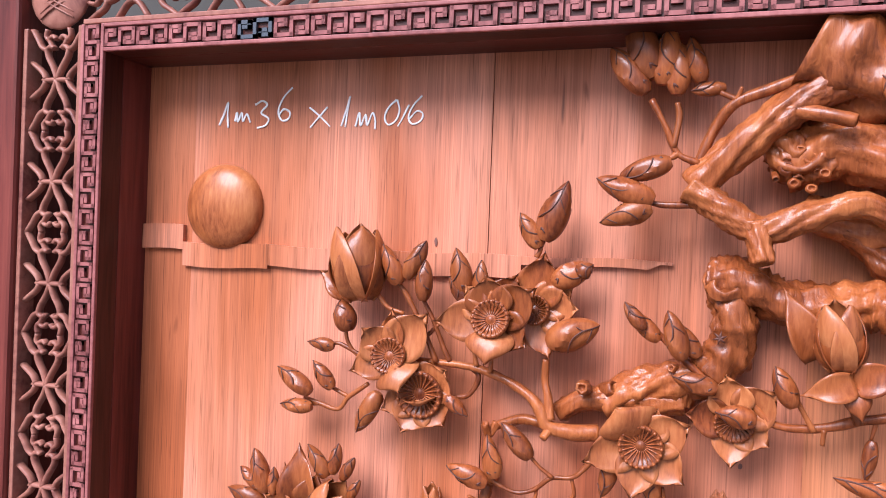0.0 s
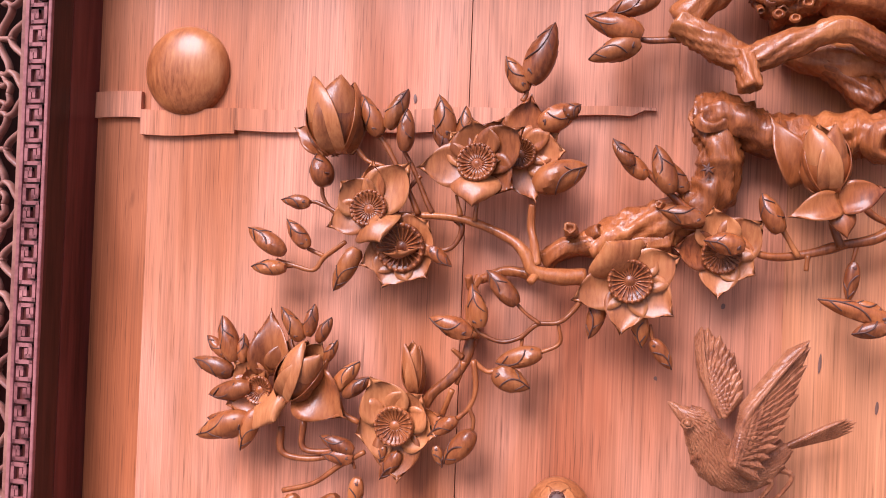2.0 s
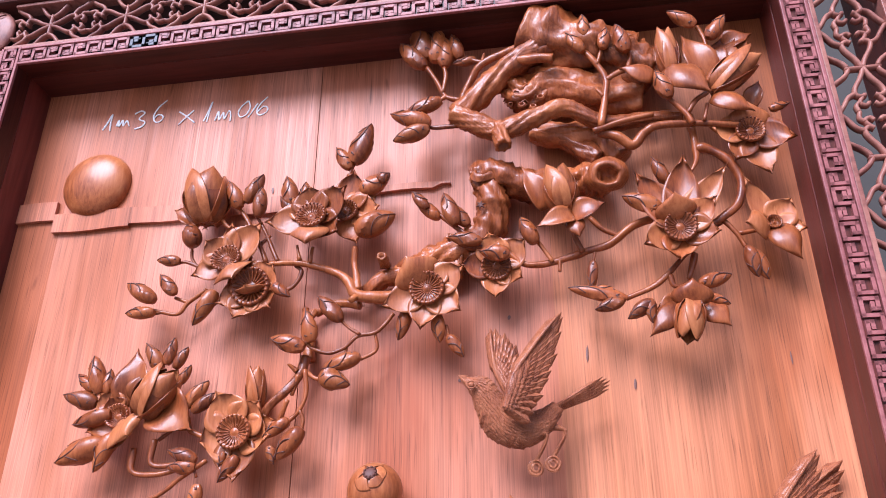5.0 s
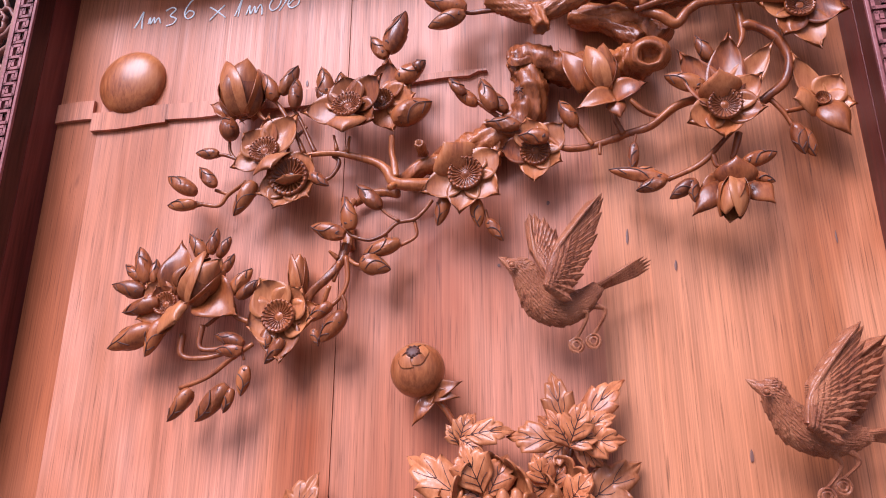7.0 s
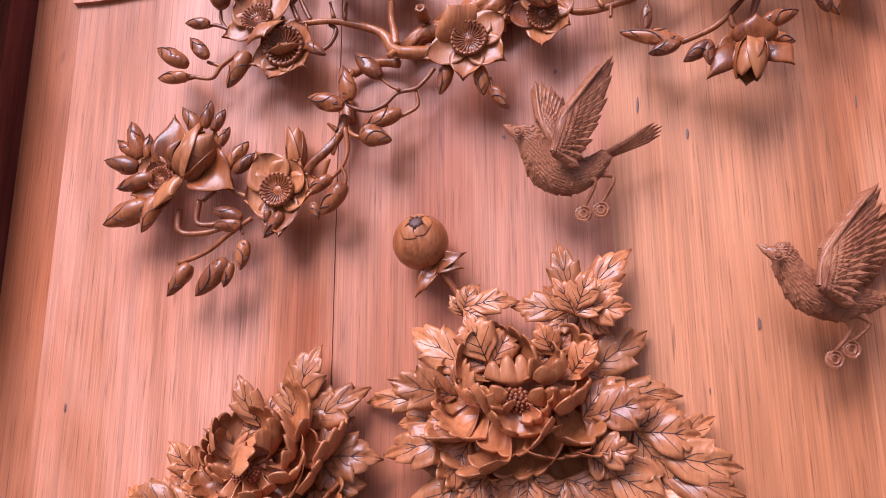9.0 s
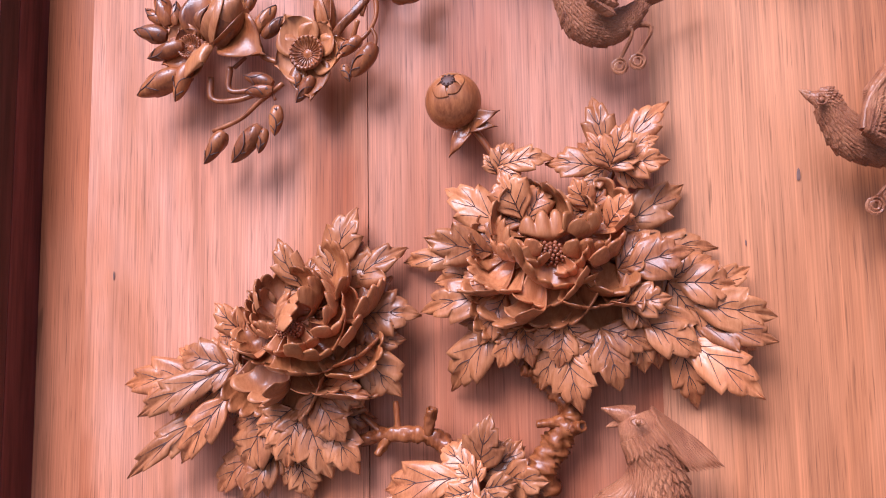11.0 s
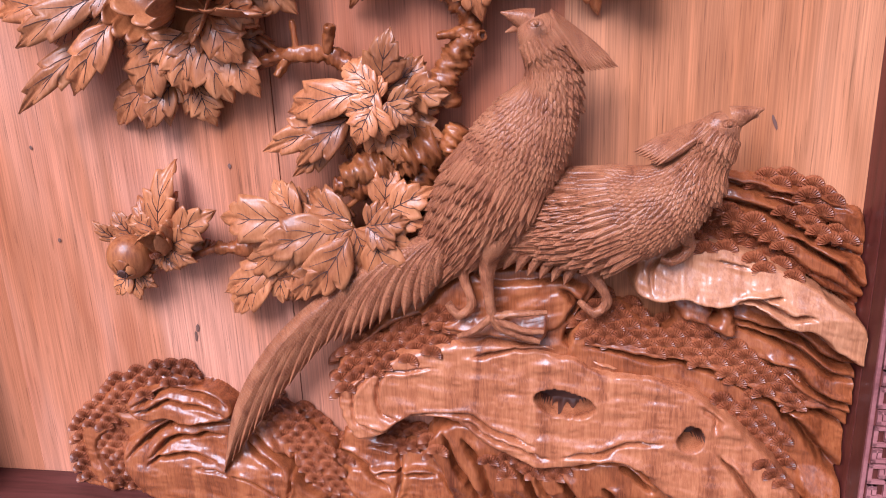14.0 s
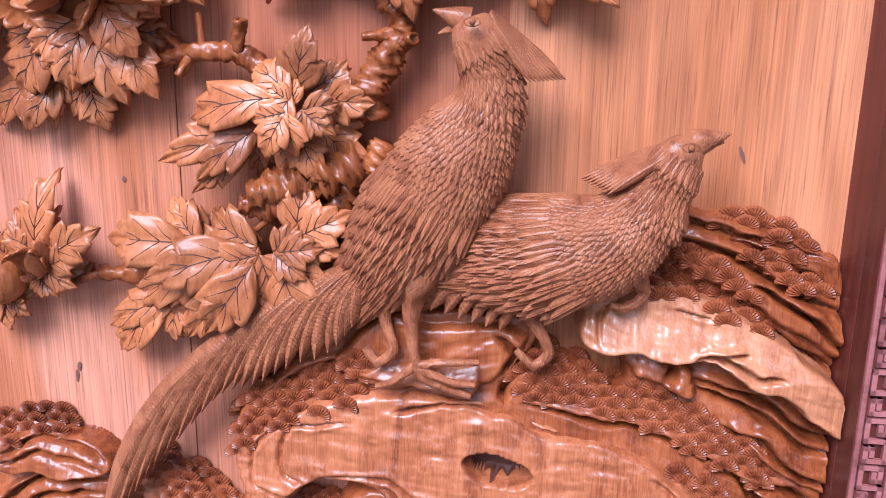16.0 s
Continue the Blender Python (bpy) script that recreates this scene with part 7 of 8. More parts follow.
def smooth_line(points, closed=False):
    p = [(q[0], q[1]) for q in points]
    if closed:
        n = len(p)
        line = spline([p[-2], p[-1], *p, p[0], p[1]], 4)[8:8 + 4 * n]
        return [tuple(q) for q in line]
    return [tuple(q) for q in spline(p, 5)]


def oval(x, z, ovals):
    best = np.full(np.shape(x), -9.0)
    for ex, ez, a, b, g in ovals:
        c, s = math.cos(radians(g)), math.sin(radians(g))
        p, q = (x - ex) * c + (z - ez) * s, -(x - ex) * s + (z - ez) * c
        best = np.maximum(best, (1 - np.sqrt((p / a) ** 2 + (q / b) ** 2)) * min(a, b))
    return best


def rock(label, layers, grooves, dip, seed, material, holes, moss):
    """A rock in relief: stacked layers (outline, height, roundness of the edge, slope), cut by tapering grooves
    (line, depth, width) that lift one lip, leaning back by a slope, and worked over with gouge marks that run along its dip."""
    outlines = [(smooth_line(o, True), h, e, lean, sum(q[1] for q in o) / len(o)) for o, h, e, lean in layers]
    lines = [(smooth_line(o), d, w) for o, d, w in grooves]
    cd, sd = math.cos(radians(dip)), math.sin(radians(dip))

    def relief(x, z):
        wx = x + 0.0022 * lattice_noise(x, z, 60, seed) + 0.0007 * lattice_noise(x, z, 210, seed + 1)
        wz = z + 0.0022 * lattice_noise(x, z, 60, seed + 2) + 0.0007 * lattice_noise(x, z, 210, seed + 3)
        h, edge = np.zeros(x.shape), np.full(x.shape, -9.0)
        for outline, top, round_, lean, mid in outlines:
            d, _, _, inside = to_line(wx, wz, outline, True)
            d = np.where(inside, d, -d)
            edge = np.maximum(edge, d)
            h = np.maximum(h, np.where(d > 0, (top + np.clip(lean * (mid - z), -0.3 * top, 0.16 * top)) * np.sqrt(np.clip(1 - (1 - np.clip(d / (round_ * 1.1), 0, 1)) ** 2, 0, 1)), 0))
        calm = np.clip(edge / 0.006, 0, 1)
        along, across = x * cd + z * sd, -x * sd + z * cd
        bent = across + 0.004 * lattice_noise(x, z, 26, seed + 4)
        h += calm * (0.0016 * lattice_noise(x, z, 32, seed + 5) + 0.0012 * lattice_noise(along * 0.25, bent, 150, seed + 6) + 0.00045 * lattice_noise(along * 0.35, bent, 420, seed + 7)
                     + 0.00022 * lattice_noise(x, z * 0.25, 500, seed + 8))
        for line, depth, width in lines:
            d, t, side, _ = to_line(wx, wz, line)
            taper = np.clip(np.minimum(t, 1 - t) * 5 + 0.12, 0, 1)
            w = width * (0.6 + 0.5 * taper)
            h -= 2.3 * depth * taper * np.exp(-(d / (0.8 * w)) ** 2)
            h += depth * 0.5 * taper * np.where(side > 0, np.exp(-((d - 2.2 * w) / (1.6 * w)) ** 2), 0.0) * calm
        if holes:
            k = oval(wx, wz, holes)
            h = np.where(k > -0.001, np.maximum(0.002, h - 0.026 * np.clip((k + 0.001) / 0.0016, 0, 1)) + 0.0015 * np.clip(lattice_noise(x, z, 90, 9) * (k > 0.001), 0, 1), h)
        return edge, np.where(edge > 0, np.maximum(h, 0.0008), 0.0)
    cell = 0.00105
    px = [q[0] for o in outlines for q in o[0]]; pz = [q[1] for o in outlines for q in o[0]]
    x0, x1, z0, z1 = max(0.001, min(px) - 0.006), min(W - 0.0012, max(px) + 0.006), max(-0.0105, min(pz) - 0.006), max(pz) + 0.006
    nx, nz = int((x1 - x0) / cell), int((z1 - z0) / cell)
    x, z = np.meshgrid(np.linspace(x0, x1, nx), np.linspace(z0, z1, nz), indexing="ij")
    edge, h = relief(x, z)
    keep = edge > -0.002
    index = np.cumsum(keep.ravel()).reshape(keep.shape) - 1
    co = np.stack([x[keep], np.where(edge > 0, -h, 0.0006)[keep], z[keep]], 1)
    full = keep[:-1, :-1] & keep[1:, :-1] & keep[1:, 1:] & keep[:-1, 1:]
    faces = np.stack([index[:-1, :-1][full], index[1:, :-1][full], index[1:, 1:][full], index[:-1, 1:][full]], 1)
    me = bpy.data.meshes.new("rock_face")
    me.from_pydata(co.tolist(), [], faces.tolist())
    me.polygons.foreach_set("use_smooth", [True] * len(me.polygons))
    me.materials.append(material)
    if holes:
        # faces deep in a hole are coloured dark for the shade in there
        me.materials.append(CUT_AND_SHADE)
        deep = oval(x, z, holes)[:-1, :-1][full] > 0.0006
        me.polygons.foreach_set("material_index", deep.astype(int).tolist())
    ob = thing("rock", (sum(px) / len(px), 0, max(z0, 0)), label, "carved rock", "rocks at the foot of the panel")
    under(new("rock_face", me), ob)
    RELIEFS.append((ob, moss, relief))
    return ob


RELIEFS = []


def grow_moss():
    """Scales of moss packed in rows over each patch, on whichever rock stands furthest out there."""
    for ob, moss, own in RELIEFS:
        for patch in moss:
            line = smooth_line(patch, True)
            px, pz = [q[0] for q in line], [q[1] for q in line]
            step, row = 0.0122, 0.0064
            spots = []
            for j in range(int((max(pz) - min(pz)) / row) + 2):
                for i in range(int((max(px) - min(px)) / step) + 2):
                    spots.append((min(px) + (i + 0.5 * (j % 2)) * step + random.uniform(-0.0012, 0.0012), max(pz) - j * row + random.uniform(-0.001, 0.001)))
            x, z = np.array([s[0] for s in spots]), np.array([s[1] for s in spots])
            d, _, _, inside = to_line(x, z, line, True)
            height = np.max([r(x, z - 0.002)[1] for _, _, r in RELIEFS], axis=0)
            bm = bmesh.new()
            for k in range(len(spots)):
                if inside[k] or d[k] < 0.0022:
                    fan(bm, x[k], -max(0.003, height[k]) - 0.0006, z[k], random.uniform(0.0084, 0.0094), random.uniform(-0.3, 0.3))
            m = under(finish("moss", bm, MOSS, smooth=False), ob)
            tagged(m, "dark fan-shaped carved moss scales", kind="stuff")


def fan(bm, x, y, z, r, turn):
    """One scale of moss: a tilted half-round shell with deep ribs spread from its foot; its rim stands over the next row."""
    ribs, rings = 13, 3
    c, s = math.cos(turn), math.sin(turn)
    foot = (x, y + 0.0005, z - r * 0.45)
    rows = []
    for i in range(rings + 1):
        u = (0.14, 0.5, 0.86, 1.0)[i]
        ring = []
        for k in range(2 * ribs + 1):
            a = -1.75 + 3.5 * k / (2 * ribs)
            high = k % 2 == 1
            dx, dz = math.sin(a) * r * u, math.cos(a) * r * u * 0.95
            dy = -(0.0021 * math.sin(min(1.0, u * 1.25) * math.pi * 0.62)) * (0.55 + 0.45 * math.cos(a)) - (0.0004 if high else -0.0005) * min(1, u * 2)
            if u == 1.0:
                dy += 0.0022
            ring.append(bm.verts.new((foot[0] + dx * c + dz * s, foot[1] + dy, foot[2] - dx * s + dz * c)))
        rows.append(ring)
    for a, b in zip(rows, rows[1:]):
        for k in range(len(a) - 1):
            bm.faces.new((a[k], a[k + 1], b[k + 1], b[k]))


writing = thing("chalk_writing", (0.15, -0.0006, 0.95), "handwritten white chalk figures 1m36 x 1m06 on the board", "writing")


def stroke(points):
    bm = bmesh.new()
    tube(bm, points, 6, 6, 0.35, 0.2, points[0][0] * 300, flat=0.5)
    return under(finish("chalk_stroke", bm, CHALK), writing)


def board_mark(x, z, a, b, deg):
    """A shallow dark knot or scar in the board."""
    bm = bmesh.new()
    n = 18
    ring = [bm.verts.new((a * math.cos(t) * (1 + 0.25 * noise.noise(Vector((x * 90, z * 90, t)))), 0, b * math.sin(t) * (1 + 0.25 * noise.noise(Vector((t, x * 90, z * 90)))))) for t in [2 * math.pi * k / n for k in range(n)]]
    mid = bm.verts.new((0, -0.0003, 0))
    for k in range(n):
        bm.faces.new((ring[k], ring[(k + 1) % n], mid))
    bmesh.ops.recalc_face_normals(bm, faces=bm.faces)
    ob = finish("knot_mark", bm, STAIN)
    ob.matrix_world = pose(x, -0.0007, z, 0, deg, 0)
    return tagged(ob, "small dark knot mark in the varnished board", "wood knot", "marks in the board")


# rocks
rock('rounded low rock with flowing carved ridges and fan moss', [
    ([(0.092, 0.057), (0.112, 0.074), (0.151, 0.100), (0.173, 0.104), (0.195, 0.102), (0.221, 0.090), (0.238, 0.080), (0.272, 0.083), (0.297, 0.067), (0.318, 0.049), (0.320, -0.002), (0.276, -0.016), (0.165, -0.015), (0.117, -0.009), (0.091, -0.006), (0.086, 0.024)], 0.012, 0.005, 0.10),
    ([(0.147, 0.083), (0.160, 0.093), (0.201, 0.098), (0.224, 0.094), (0.239, 0.081), (0.231, 0.067), (0.180, 0.066), (0.152, 0.069)], 0.021, 0.003, 0.30),
    ([(0.137, 0.041), (0.162, 0.060), (0.193, 0.067), (0.232, 0.069), (0.266, 0.061), (0.284, 0.029), (0.314, -0.004), (0.240, -0.012), (0.170, -0.009), (0.144, 0.010)], 0.022, 0.004, 0.35),
    ([(0.102, 0.055), (0.131, 0.068), (0.132, 0.060), (0.113, 0.036), (0.126, 0.003), (0.119, -0.005), (0.104, 0.012), (0.099, 0.035)], 0.018, 0.003, 0.10),
], [
    ([(0.152, 0.079), (0.182, 0.093), (0.211, 0.092), (0.235, 0.080)], 0.0040, 0.0016),
    ([(0.155, 0.074), (0.185, 0.083), (0.214, 0.081), (0.231, 0.072)], 0.0040, 0.0016),
    ([(0.143, 0.030), (0.168, 0.055), (0.202, 0.063), (0.233, 0.062)], 0.0050, 0.0018),
    ([(0.161, 0.032), (0.179, 0.047), (0.204, 0.052), (0.230, 0.052)], 0.0050, 0.0018),
    ([(0.161, 0.026), (0.171, 0.034), (0.196, 0.036), (0.222, 0.030)], 0.0045, 0.0016),
    ([(0.253, 0.056), (0.271, 0.040), (0.288, 0.025), (0.307, 0.006)], 0.0050, 0.0018),
    ([(0.247, 0.048), (0.261, 0.037), (0.278, 0.025)], 0.0050, 0.0018),
    ([(0.235, 0.021), (0.255, 0.013), (0.275, -0.000)], 0.0040, 0.0016),
    ([(0.286, 0.041), (0.285, 0.024), (0.280, -0.001)], 0.0030, 0.0012),
    ([(0.203, 0.025), (0.232, 0.020)], 0.0020, 0.0014),
], -8, 1.0, ROCKWOOD, [], [
    [(0.094, 0.058), (0.117, 0.080), (0.154, 0.106), (0.201, 0.109), (0.201, 0.098), (0.153, 0.089), (0.137, 0.066), (0.134, 0.038), (0.143, 0.004), (0.132, -0.005), (0.115, 0.032), (0.129, 0.058), (0.102, 0.054), (0.096, 0.032), (0.100, 0.003), (0.086, 0.011)],
    [(0.259, 0.077), (0.274, 0.089), (0.299, 0.072), (0.321, 0.053), (0.324, -0.000), (0.310, -0.001), (0.290, 0.033), (0.270, 0.061)],
])
rock('low strata of dark wooden rock between two boulders', [
    ([(0.320, 0.038), (0.331, 0.060), (0.363, 0.051), (0.400, 0.045), (0.425, -0.004), (0.396, -0.011), (0.347, -0.009), (0.318, -0.004)], 0.010, 0.004, 0.10),
    ([(0.328, 0.024), (0.362, 0.030), (0.400, 0.030), (0.421, 0.001), (0.397, -0.008), (0.349, -0.006), (0.330, 0.002)], 0.015, 0.004, 0.10),
], [
    ([(0.323, 0.040), (0.343, 0.026), (0.366, 0.009)], 0.0050, 0.0018),
    ([(0.349, 0.043), (0.378, 0.044), (0.399, 0.041)], 0.0050, 0.0016),
    ([(0.353, 0.022), (0.377, 0.025), (0.402, 0.024)], 0.0045, 0.0016),
    ([(0.374, 0.044), (0.373, 0.023), (0.370, 0.003)], 0.0040, 0.0016),
], -6, 6.0, ROCKWOOD, [], [
])
rock('fluted wooden rock foot under the boulder', [
    ([(0.397, 0.056), (0.413, 0.076), (0.444, 0.076), (0.501, 0.051), (0.549, 0.052), (0.605, 0.022), (0.663, -0.008), (0.711, -0.027), (0.651, -0.027), (0.599, -0.024), (0.545, -0.023), (0.495, -0.017), (0.449, -0.012), (0.421, -0.005), (0.409, 0.026)], 0.021, 0.005, -0.45),
], [
    ([(0.426, 0.064), (0.436, 0.044), (0.444, 0.020), (0.450, -0.004)], 0.0060, 0.0030),
    ([(0.410, 0.069), (0.418, 0.044), (0.428, 0.022), (0.439, -0.002)], 0.0050, 0.0025),
    ([(0.465, 0.044), (0.475, 0.026), (0.481, 0.007), (0.482, -0.009)], 0.0070, 0.0026),
    ([(0.481, 0.037), (0.485, 0.024), (0.496, 0.011)], 0.0040, 0.0020),
    ([(0.498, 0.037), (0.507, 0.022), (0.514, 0.003), (0.514, -0.012)], 0.0070, 0.0026),
    ([(0.531, 0.030), (0.540, 0.012), (0.546, -0.012)], 0.0060, 0.0026),
    ([(0.562, 0.015), (0.571, -0.001), (0.576, -0.016)], 0.0040, 0.0026),
    ([(0.545, 0.047), (0.557, 0.038), (0.570, 0.026)], 0.0080, 0.0030),
    ([(0.567, 0.044), (0.581, 0.034), (0.597, 0.012)], 0.0080, 0.0030),
], -55, 2.0, ROCKWOOD, [], [
    [(0.352, 0.044), (0.374, 0.061), (0.407, 0.062), (0.407, 0.052), (0.377, 0.041)],
    [(0.446, 0.049), (0.466, 0.050), (0.502, 0.044), (0.498, 0.037), (0.461, 0.038)],
])
rock('broad glossy wooden boulder pierced by an oval hole', [
    ([(0.328, 0.099), (0.342, 0.114), (0.369, 0.132), (0.394, 0.141), (0.418, 0.147), (0.459, 0.148), (0.490, 0.144), (0.510, 0.137), (0.549, 0.126), (0.587, 0.118), (0.625, 0.093), (0.653, 0.063), (0.681, 0.018), (0.704, -0.021), (0.666, -0.021), (0.640, -0.004), (0.605, 0.010), (0.574, 0.029), (0.547, 0.051), (0.500, 0.045), (0.465, 0.051), (0.431, 0.071), (0.410, 0.080), (0.383, 0.077), (0.358, 0.063), (0.338, 0.064)], 0.031, 0.006, 0.12),
], [
    ([(0.408, 0.125), (0.388, 0.122), (0.370, 0.119), (0.362, 0.105), (0.364, 0.087), (0.378, 0.080)], 0.0022, 0.0012),
    ([(0.376, 0.133), (0.360, 0.119), (0.346, 0.105), (0.343, 0.085), (0.349, 0.072)], 0.0018, 0.0012),
    ([(0.344, 0.080), (0.366, 0.072), (0.389, 0.084), (0.416, 0.089)], 0.0030, 0.0015),
    ([(0.407, 0.089), (0.433, 0.086), (0.454, 0.076), (0.480, 0.067)], 0.0032, 0.0015),
    ([(0.428, 0.081), (0.458, 0.068), (0.492, 0.056)], 0.0030, 0.0014),
    ([(0.434, 0.132), (0.449, 0.137), (0.473, 0.140), (0.502, 0.137), (0.534, 0.137)], 0.0030, 0.0015),
    ([(0.510, 0.144), (0.542, 0.135), (0.578, 0.128), (0.610, 0.110)], 0.0040, 0.0016),
    ([(0.510, 0.134), (0.537, 0.124), (0.583, 0.123)], 0.0035, 0.0015),
    ([(0.501, 0.057), (0.526, 0.062), (0.544, 0.071), (0.574, 0.074)], 0.0030, 0.0016),
    ([(0.586, 0.121), (0.604, 0.108), (0.619, 0.092)], 0.0040, 0.0020),
    ([(0.614, 0.065), (0.631, 0.045), (0.653, 0.018), (0.671, -0.002)], 0.0050, 0.0018),
    ([(0.518, 0.052), (0.543, 0.056), (0.565, 0.037)], 0.0040, 0.0020),
    ([(0.599, 0.101), (0.611, 0.092), (0.610, 0.082)], 0.0020, 0.0020),
], -4, 3.0, LOGWOOD_SHEEN, [(0.502, 0.099, 0.0205, 0.0098, -8), (0.594, 0.077, 0.0090, 0.0085, -45)], [
    [(0.614, 0.105), (0.634, 0.099), (0.657, 0.073), (0.666, 0.046), (0.654, 0.049), (0.636, 0.077)],
])
rock('ledge of layered wooden rock under the birds', [
    ([(0.328, 0.104), (0.339, 0.138), (0.366, 0.161), (0.394, 0.188), (0.421, 0.208), (0.451, 0.218), (0.479, 0.223), (0.513, 0.215), (0.527, 0.193), (0.515, 0.168), (0.503, 0.147), (0.523, 0.128), (0.476, 0.128), (0.415, 0.123), (0.360, 0.109)], 0.015, 0.004, 0.10),
    ([(0.408, 0.157), (0.436, 0.169), (0.466, 0.176), (0.488, 0.180), (0.493, 0.165), (0.486, 0.145), (0.456, 0.147), (0.431, 0.151)], 0.024, 0.003, 0.40),
    ([(0.393, 0.160), (0.412, 0.185), (0.434, 0.200), (0.458, 0.191), (0.491, 0.195), (0.519, 0.190), (0.510, 0.168), (0.494, 0.153), (0.469, 0.148), (0.426, 0.144)], 0.020, 0.006, 0.10),
], [
    ([(0.374, 0.168), (0.395, 0.182), (0.419, 0.198), (0.438, 0.204)], 0.0060, 0.0018),
    ([(0.455, 0.206), (0.471, 0.210), (0.491, 0.207), (0.514, 0.199)], 0.0070, 0.0018),
    ([(0.454, 0.197), (0.479, 0.201), (0.505, 0.197)], 0.0060, 0.0016),
    ([(0.381, 0.175), (0.404, 0.188), (0.415, 0.194)], 0.0050, 0.0016),
    ([(0.346, 0.135), (0.375, 0.154), (0.402, 0.163)], 0.0040, 0.0016),
    ([(0.498, 0.185), (0.512, 0.174), (0.504, 0.161)], 0.0040, 0.0025),
    ([(0.463, 0.215), (0.491, 0.212), (0.513, 0.207)], 0.0050, 0.0016),
], 14, 4.0, ROCKWOOD, [], [
    [(0.326, 0.101), (0.333, 0.133), (0.366, 0.152), (0.389, 0.163), (0.412, 0.170), (0.416, 0.145), (0.373, 0.127), (0.341, 0.109)],
])
rock('layered wooden rock bank running down to the frame', [
    ([(0.589, 0.231), (0.598, 0.265), (0.626, 0.266), (0.653, 0.258), (0.681, 0.247), (0.700, 0.239), (0.703, 0.208), (0.706, 0.158), (0.709, 0.109), (0.711, 0.047), (0.711, -0.029), (0.687, -0.010), (0.664, 0.031), (0.624, 0.076), (0.585, 0.102), (0.544, 0.109), (0.506, 0.123), (0.504, 0.147), (0.519, 0.171), (0.543, 0.174), (0.570, 0.156), (0.579, 0.168), (0.574, 0.181), (0.597, 0.189)], 0.016, 0.005, 0.10),
    ([(0.574, 0.183), (0.612, 0.178), (0.622, 0.165), (0.619, 0.153), (0.590, 0.163)], 0.022, 0.004, 0.35),
    ([(0.618, 0.163), (0.656, 0.155), (0.681, 0.139), (0.707, 0.129), (0.711, 0.093), (0.676, 0.106), (0.639, 0.138)], 0.021, 0.004, 0.30),
    ([(0.599, 0.247), (0.633, 0.242), (0.664, 0.224), (0.701, 0.209), (0.704, 0.180), (0.671, 0.197), (0.644, 0.214), (0.613, 0.231)], 0.019, 0.004, 0.10),
    ([(0.673, 0.094), (0.707, 0.082), (0.709, 0.036), (0.709, -0.021), (0.690, 0.005), (0.666, 0.045)], 0.024, 0.008, 0.40),
], [
    ([(0.602, 0.252), (0.632, 0.245), (0.663, 0.227), (0.698, 0.211)], 0.0070, 0.0018),
    ([(0.603, 0.262), (0.624, 0.259), (0.651, 0.251), (0.694, 0.240)], 0.0060, 0.0018),
    ([(0.648, 0.225), (0.669, 0.216), (0.688, 0.200), (0.700, 0.188)], 0.0070, 0.0018),
    ([(0.664, 0.198), (0.677, 0.185), (0.701, 0.175)], 0.0060, 0.0018),
    ([(0.619, 0.166), (0.654, 0.155), (0.677, 0.140), (0.702, 0.131)], 0.0070, 0.0018),
    ([(0.620, 0.161), (0.648, 0.150), (0.672, 0.134), (0.701, 0.123)], 0.0060, 0.0018),
    ([(0.629, 0.138), (0.662, 0.126), (0.684, 0.110), (0.701, 0.101)], 0.0060, 0.0018),
    ([(0.620, 0.119), (0.654, 0.101), (0.676, 0.098), (0.702, 0.084)], 0.0070, 0.0020),
    ([(0.653, 0.101), (0.668, 0.083), (0.686, 0.064), (0.705, 0.037)], 0.0080, 0.0028),
    ([(0.667, 0.034), (0.681, 0.017), (0.695, 0.004)], 0.0050, 0.0018),
    ([(0.518, 0.142), (0.559, 0.134), (0.592, 0.129), (0.620, 0.119)], 0.0060, 0.0018),
    ([(0.629, 0.255), (0.659, 0.242), (0.697, 0.221)], 0.0040, 0.0016),
    ([(0.669, 0.182), (0.688, 0.169), (0.703, 0.162)], 0.0050, 0.0016),
    ([(0.602, 0.179), (0.605, 0.170), (0.601, 0.164)], 0.0060, 0.0030),
], -24, 5.0, ROCKWOOD, [], [
    [(0.508, 0.153), (0.512, 0.164), (0.535, 0.179), (0.565, 0.162), (0.592, 0.161), (0.627, 0.146), (0.658, 0.124), (0.672, 0.103), (0.641, 0.107), (0.615, 0.126), (0.582, 0.138), (0.538, 0.147)],
    [(0.586, 0.237), (0.593, 0.246), (0.627, 0.237), (0.653, 0.220), (0.664, 0.202), (0.644, 0.204), (0.621, 0.215), (0.587, 0.223)],
    [(0.623, 0.263), (0.639, 0.267), (0.661, 0.260), (0.679, 0.248), (0.658, 0.251)],
    [(0.640, 0.245), (0.658, 0.249), (0.680, 0.235), (0.688, 0.222), (0.667, 0.228), (0.644, 0.240)],
])
rock('smooth slab of polished wooden rock, sky sheen put into its pale colour', [
    ([(0.549, 0.207), (0.559, 0.222), (0.587, 0.226), (0.620, 0.217), (0.644, 0.207), (0.670, 0.192), (0.700, 0.169), (0.701, 0.139), (0.679, 0.153), (0.657, 0.165), (0.626, 0.178), (0.610, 0.177), (0.592, 0.179), (0.574, 0.182), (0.550, 0.186)], 0.034, 0.003, 0.45),
], [
    ([(0.604, 0.210), (0.614, 0.208), (0.625, 0.206)], 0.0020, 0.0010),
    ([(0.560, 0.190), (0.560, 0.206), (0.574, 0.217), (0.592, 0.222)], 0.0030, 0.0014),
    ([(0.616, 0.181), (0.638, 0.185), (0.647, 0.188)], 0.0050, 0.0015),
    ([(0.624, 0.182), (0.646, 0.179), (0.666, 0.173)], 0.0050, 0.0018),
], -20, 7.0, SLAB_SHEEN, [], [
])
grow_moss()

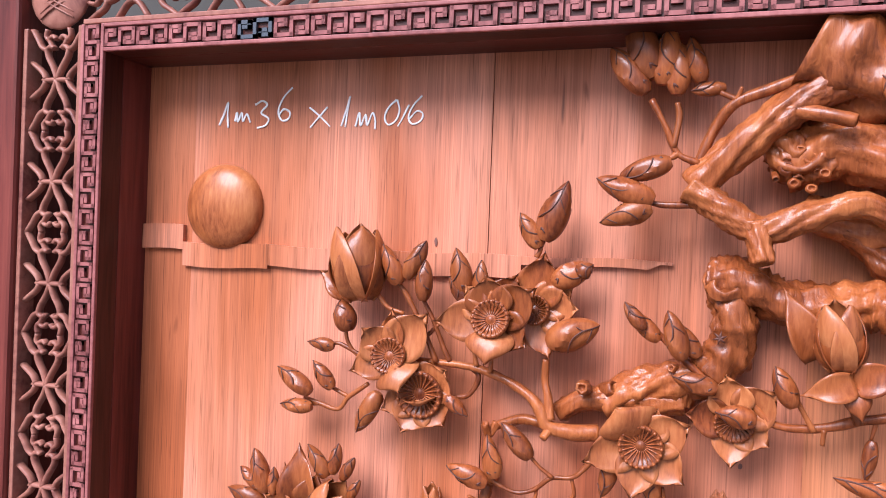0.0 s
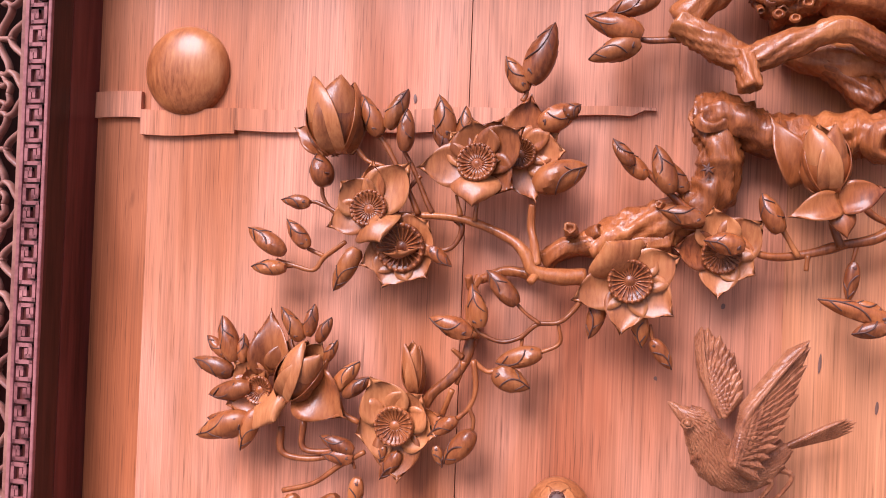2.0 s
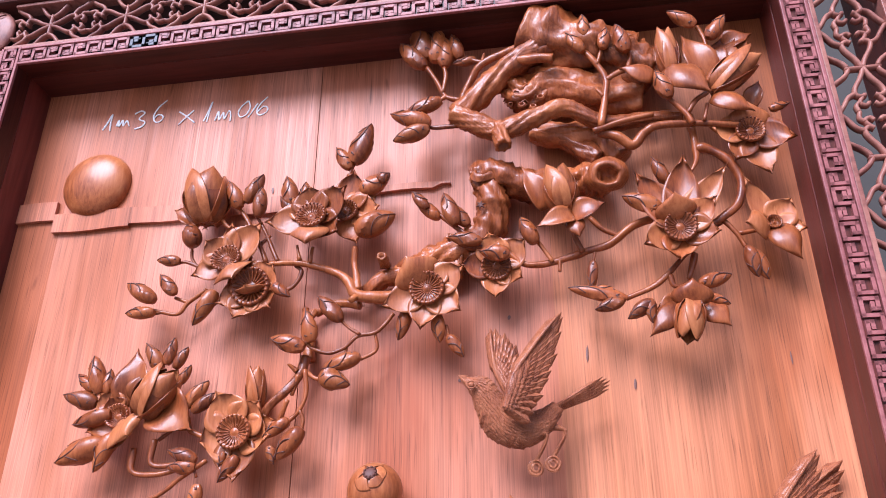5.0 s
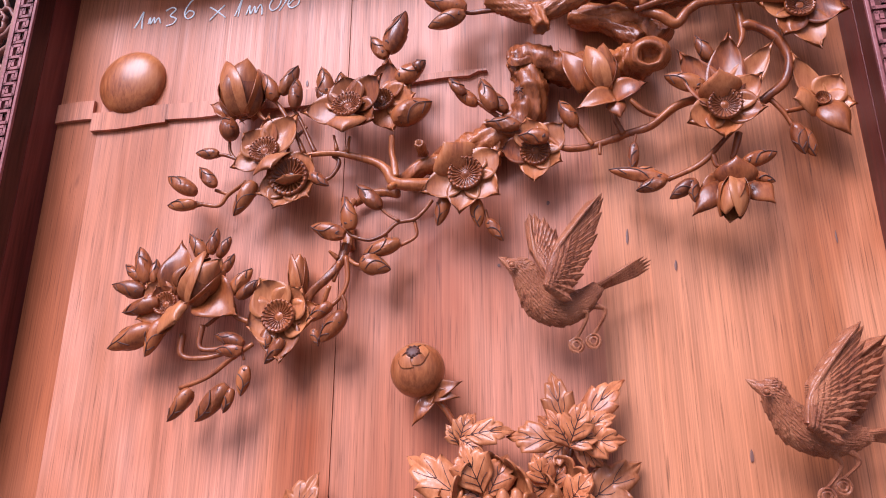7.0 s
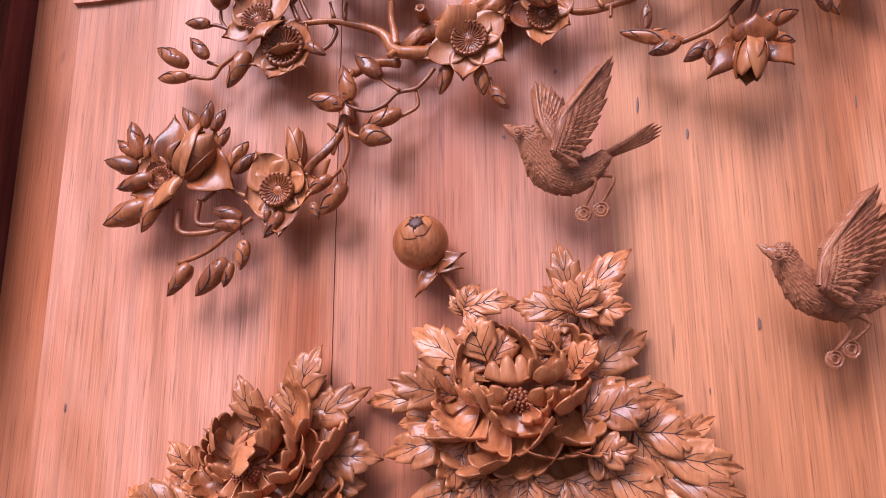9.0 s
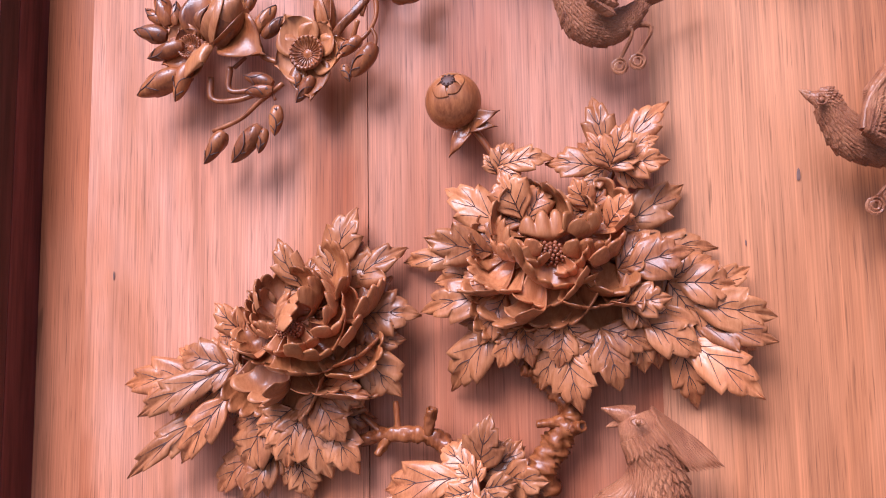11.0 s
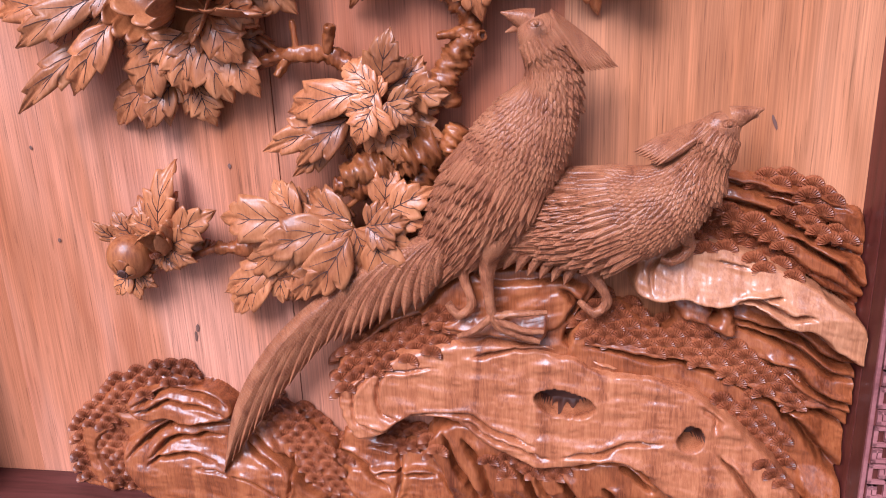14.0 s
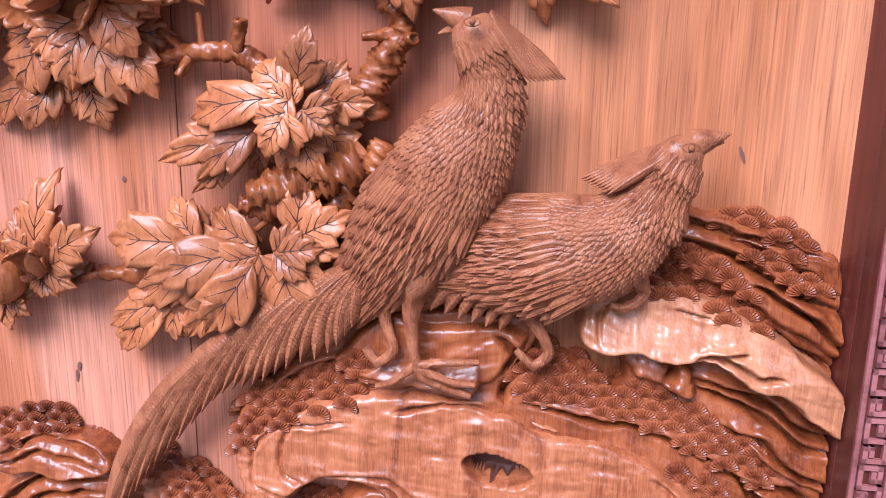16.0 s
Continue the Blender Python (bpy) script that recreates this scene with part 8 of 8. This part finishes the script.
# chalk writing
stroke([(0.0676, -0.0006, 0.9416, 0.0009), (0.0714, -0.0006, 0.9492, 0.0009), (0.0752, -0.0006, 0.9594, 0.0008), (0.0751, -0.0006, 0.9491, 0.0008), (0.0760, -0.0006, 0.9397, 0.0008)])
stroke([(0.0821, -0.0006, 0.9445, 0.0009), (0.0838, -0.0006, 0.9512, 0.0009), (0.0847, -0.0006, 0.9440, 0.0008), (0.0880, -0.0006, 0.9511, 0.0008), (0.0893, -0.0006, 0.9444, 0.0008), (0.0926, -0.0006, 0.9501, 0.0008), (0.0960, -0.0006, 0.9434, 0.0008)])
stroke([(0.1000, -0.0006, 0.9571, 0.0009), (0.1060, -0.0006, 0.9601, 0.0008), (0.1107, -0.0006, 0.9569, 0.0008), (0.1054, -0.0006, 0.9508, 0.0008), (0.1121, -0.0006, 0.9463, 0.0008), (0.1098, -0.0006, 0.9410, 0.0008), (0.1023, -0.0006, 0.9389, 0.0008)])
stroke([(0.1325, -0.0006, 0.9699, 0.0008), (0.1254, -0.0006, 0.9627, 0.0008), (0.1209, -0.0006, 0.9523, 0.0008), (0.1237, -0.0006, 0.9448, 0.0008), (0.1296, -0.0006, 0.9456, 0.0008), (0.1308, -0.0006, 0.9508, 0.0008), (0.1253, -0.0006, 0.9531, 0.0008), (0.1210, -0.0006, 0.9479, 0.0007)])
stroke([(0.1478, -0.0006, 0.9540, 0.0008), (0.1562, -0.0006, 0.9478, 0.0008), (0.1656, -0.0006, 0.9395, 0.0007)])
stroke([(0.1631, -0.0006, 0.9541, 0.0008), (0.1567, -0.0006, 0.9473, 0.0008), (0.1489, -0.0006, 0.9388, 0.0007)])
stroke([(0.1751, -0.0006, 0.9398, 0.0008), (0.1788, -0.0006, 0.9517, 0.0008), (0.1816, -0.0006, 0.9618, 0.0007), (0.1798, -0.0006, 0.9504, 0.0007), (0.1784, -0.0006, 0.9389, 0.0007)])
stroke([(0.1868, -0.0006, 0.9393, 0.0008), (0.1896, -0.0006, 0.9494, 0.0008), (0.1909, -0.0006, 0.9396, 0.0008), (0.1947, -0.0006, 0.9480, 0.0007), (0.1964, -0.0006, 0.9400, 0.0007), (0.2002, -0.0006, 0.9492, 0.0007), (0.2027, -0.0006, 0.9441, 0.0007), (0.2029, -0.0006, 0.9370, 0.0007)])
stroke([(0.2192, -0.0006, 0.9584, 0.0008), (0.2132, -0.0006, 0.9531, 0.0008), (0.2103, -0.0006, 0.9457, 0.0007), (0.2132, -0.0006, 0.9402, 0.0007), (0.2190, -0.0006, 0.9430, 0.0007), (0.2218, -0.0006, 0.9509, 0.0007), (0.2197, -0.0006, 0.9584, 0.0007)])
stroke([(0.2292, -0.0006, 0.9545, 0.0008), (0.2242, -0.0006, 0.9446, 0.0007), (0.2209, -0.0006, 0.9389, 0.0007)])
stroke([(0.2390, -0.0006, 0.9608, 0.0007), (0.2323, -0.0006, 0.9536, 0.0007), (0.2291, -0.0006, 0.9454, 0.0007), (0.2324, -0.0006, 0.9404, 0.0007), (0.2389, -0.0006, 0.9428, 0.0007), (0.2400, -0.0006, 0.9481, 0.0007), (0.2355, -0.0006, 0.9498, 0.0007), (0.2300, -0.0006, 0.9445, 0.0007)])

# dark marks in the board
board_mark(0.5564, 0.6613, 0.0010, 0.0040, 4)
board_mark(0.5920, 0.5231, 0.0009, 0.0045, 4)
board_mark(0.5231, 0.6863, 0.0010, 0.0059, 4)
board_mark(0.2106, 0.1414, 0.0015, 0.0034, 10)
board_mark(0.1032, 0.2143, 0.0015, 0.0017, 0)
board_mark(0.2542, 0.2733, 0.0013, 0.0022, 0)
board_mark(0.0940, 0.2889, 0.0012, 0.0017, 0)
board_mark(0.0730, 0.4731, 0.0008, 0.0037, 2)
board_mark(0.5929, 0.5228, 0.0005, 0.0038, 2)
board_mark(0.5575, 0.4795, 0.0005, 0.0022, 0)
board_mark(0.6383, 0.2997, 0.0011, 0.0055, -20)
board_mark(0.4645, 0.7194, 0.0013, 0.0019, 15)
board_mark(0.2540, 0.8551, 0.0012, 0.0032, 0)
board_mark(0.2084, 0.1344, 0.0012, 0.0048, 4)
board_mark(0.6694, 0.6751, 0.0006, 0.0052, 0)
board_mark(0.4241, 0.6701, 0.0011, 0.0015, -6)
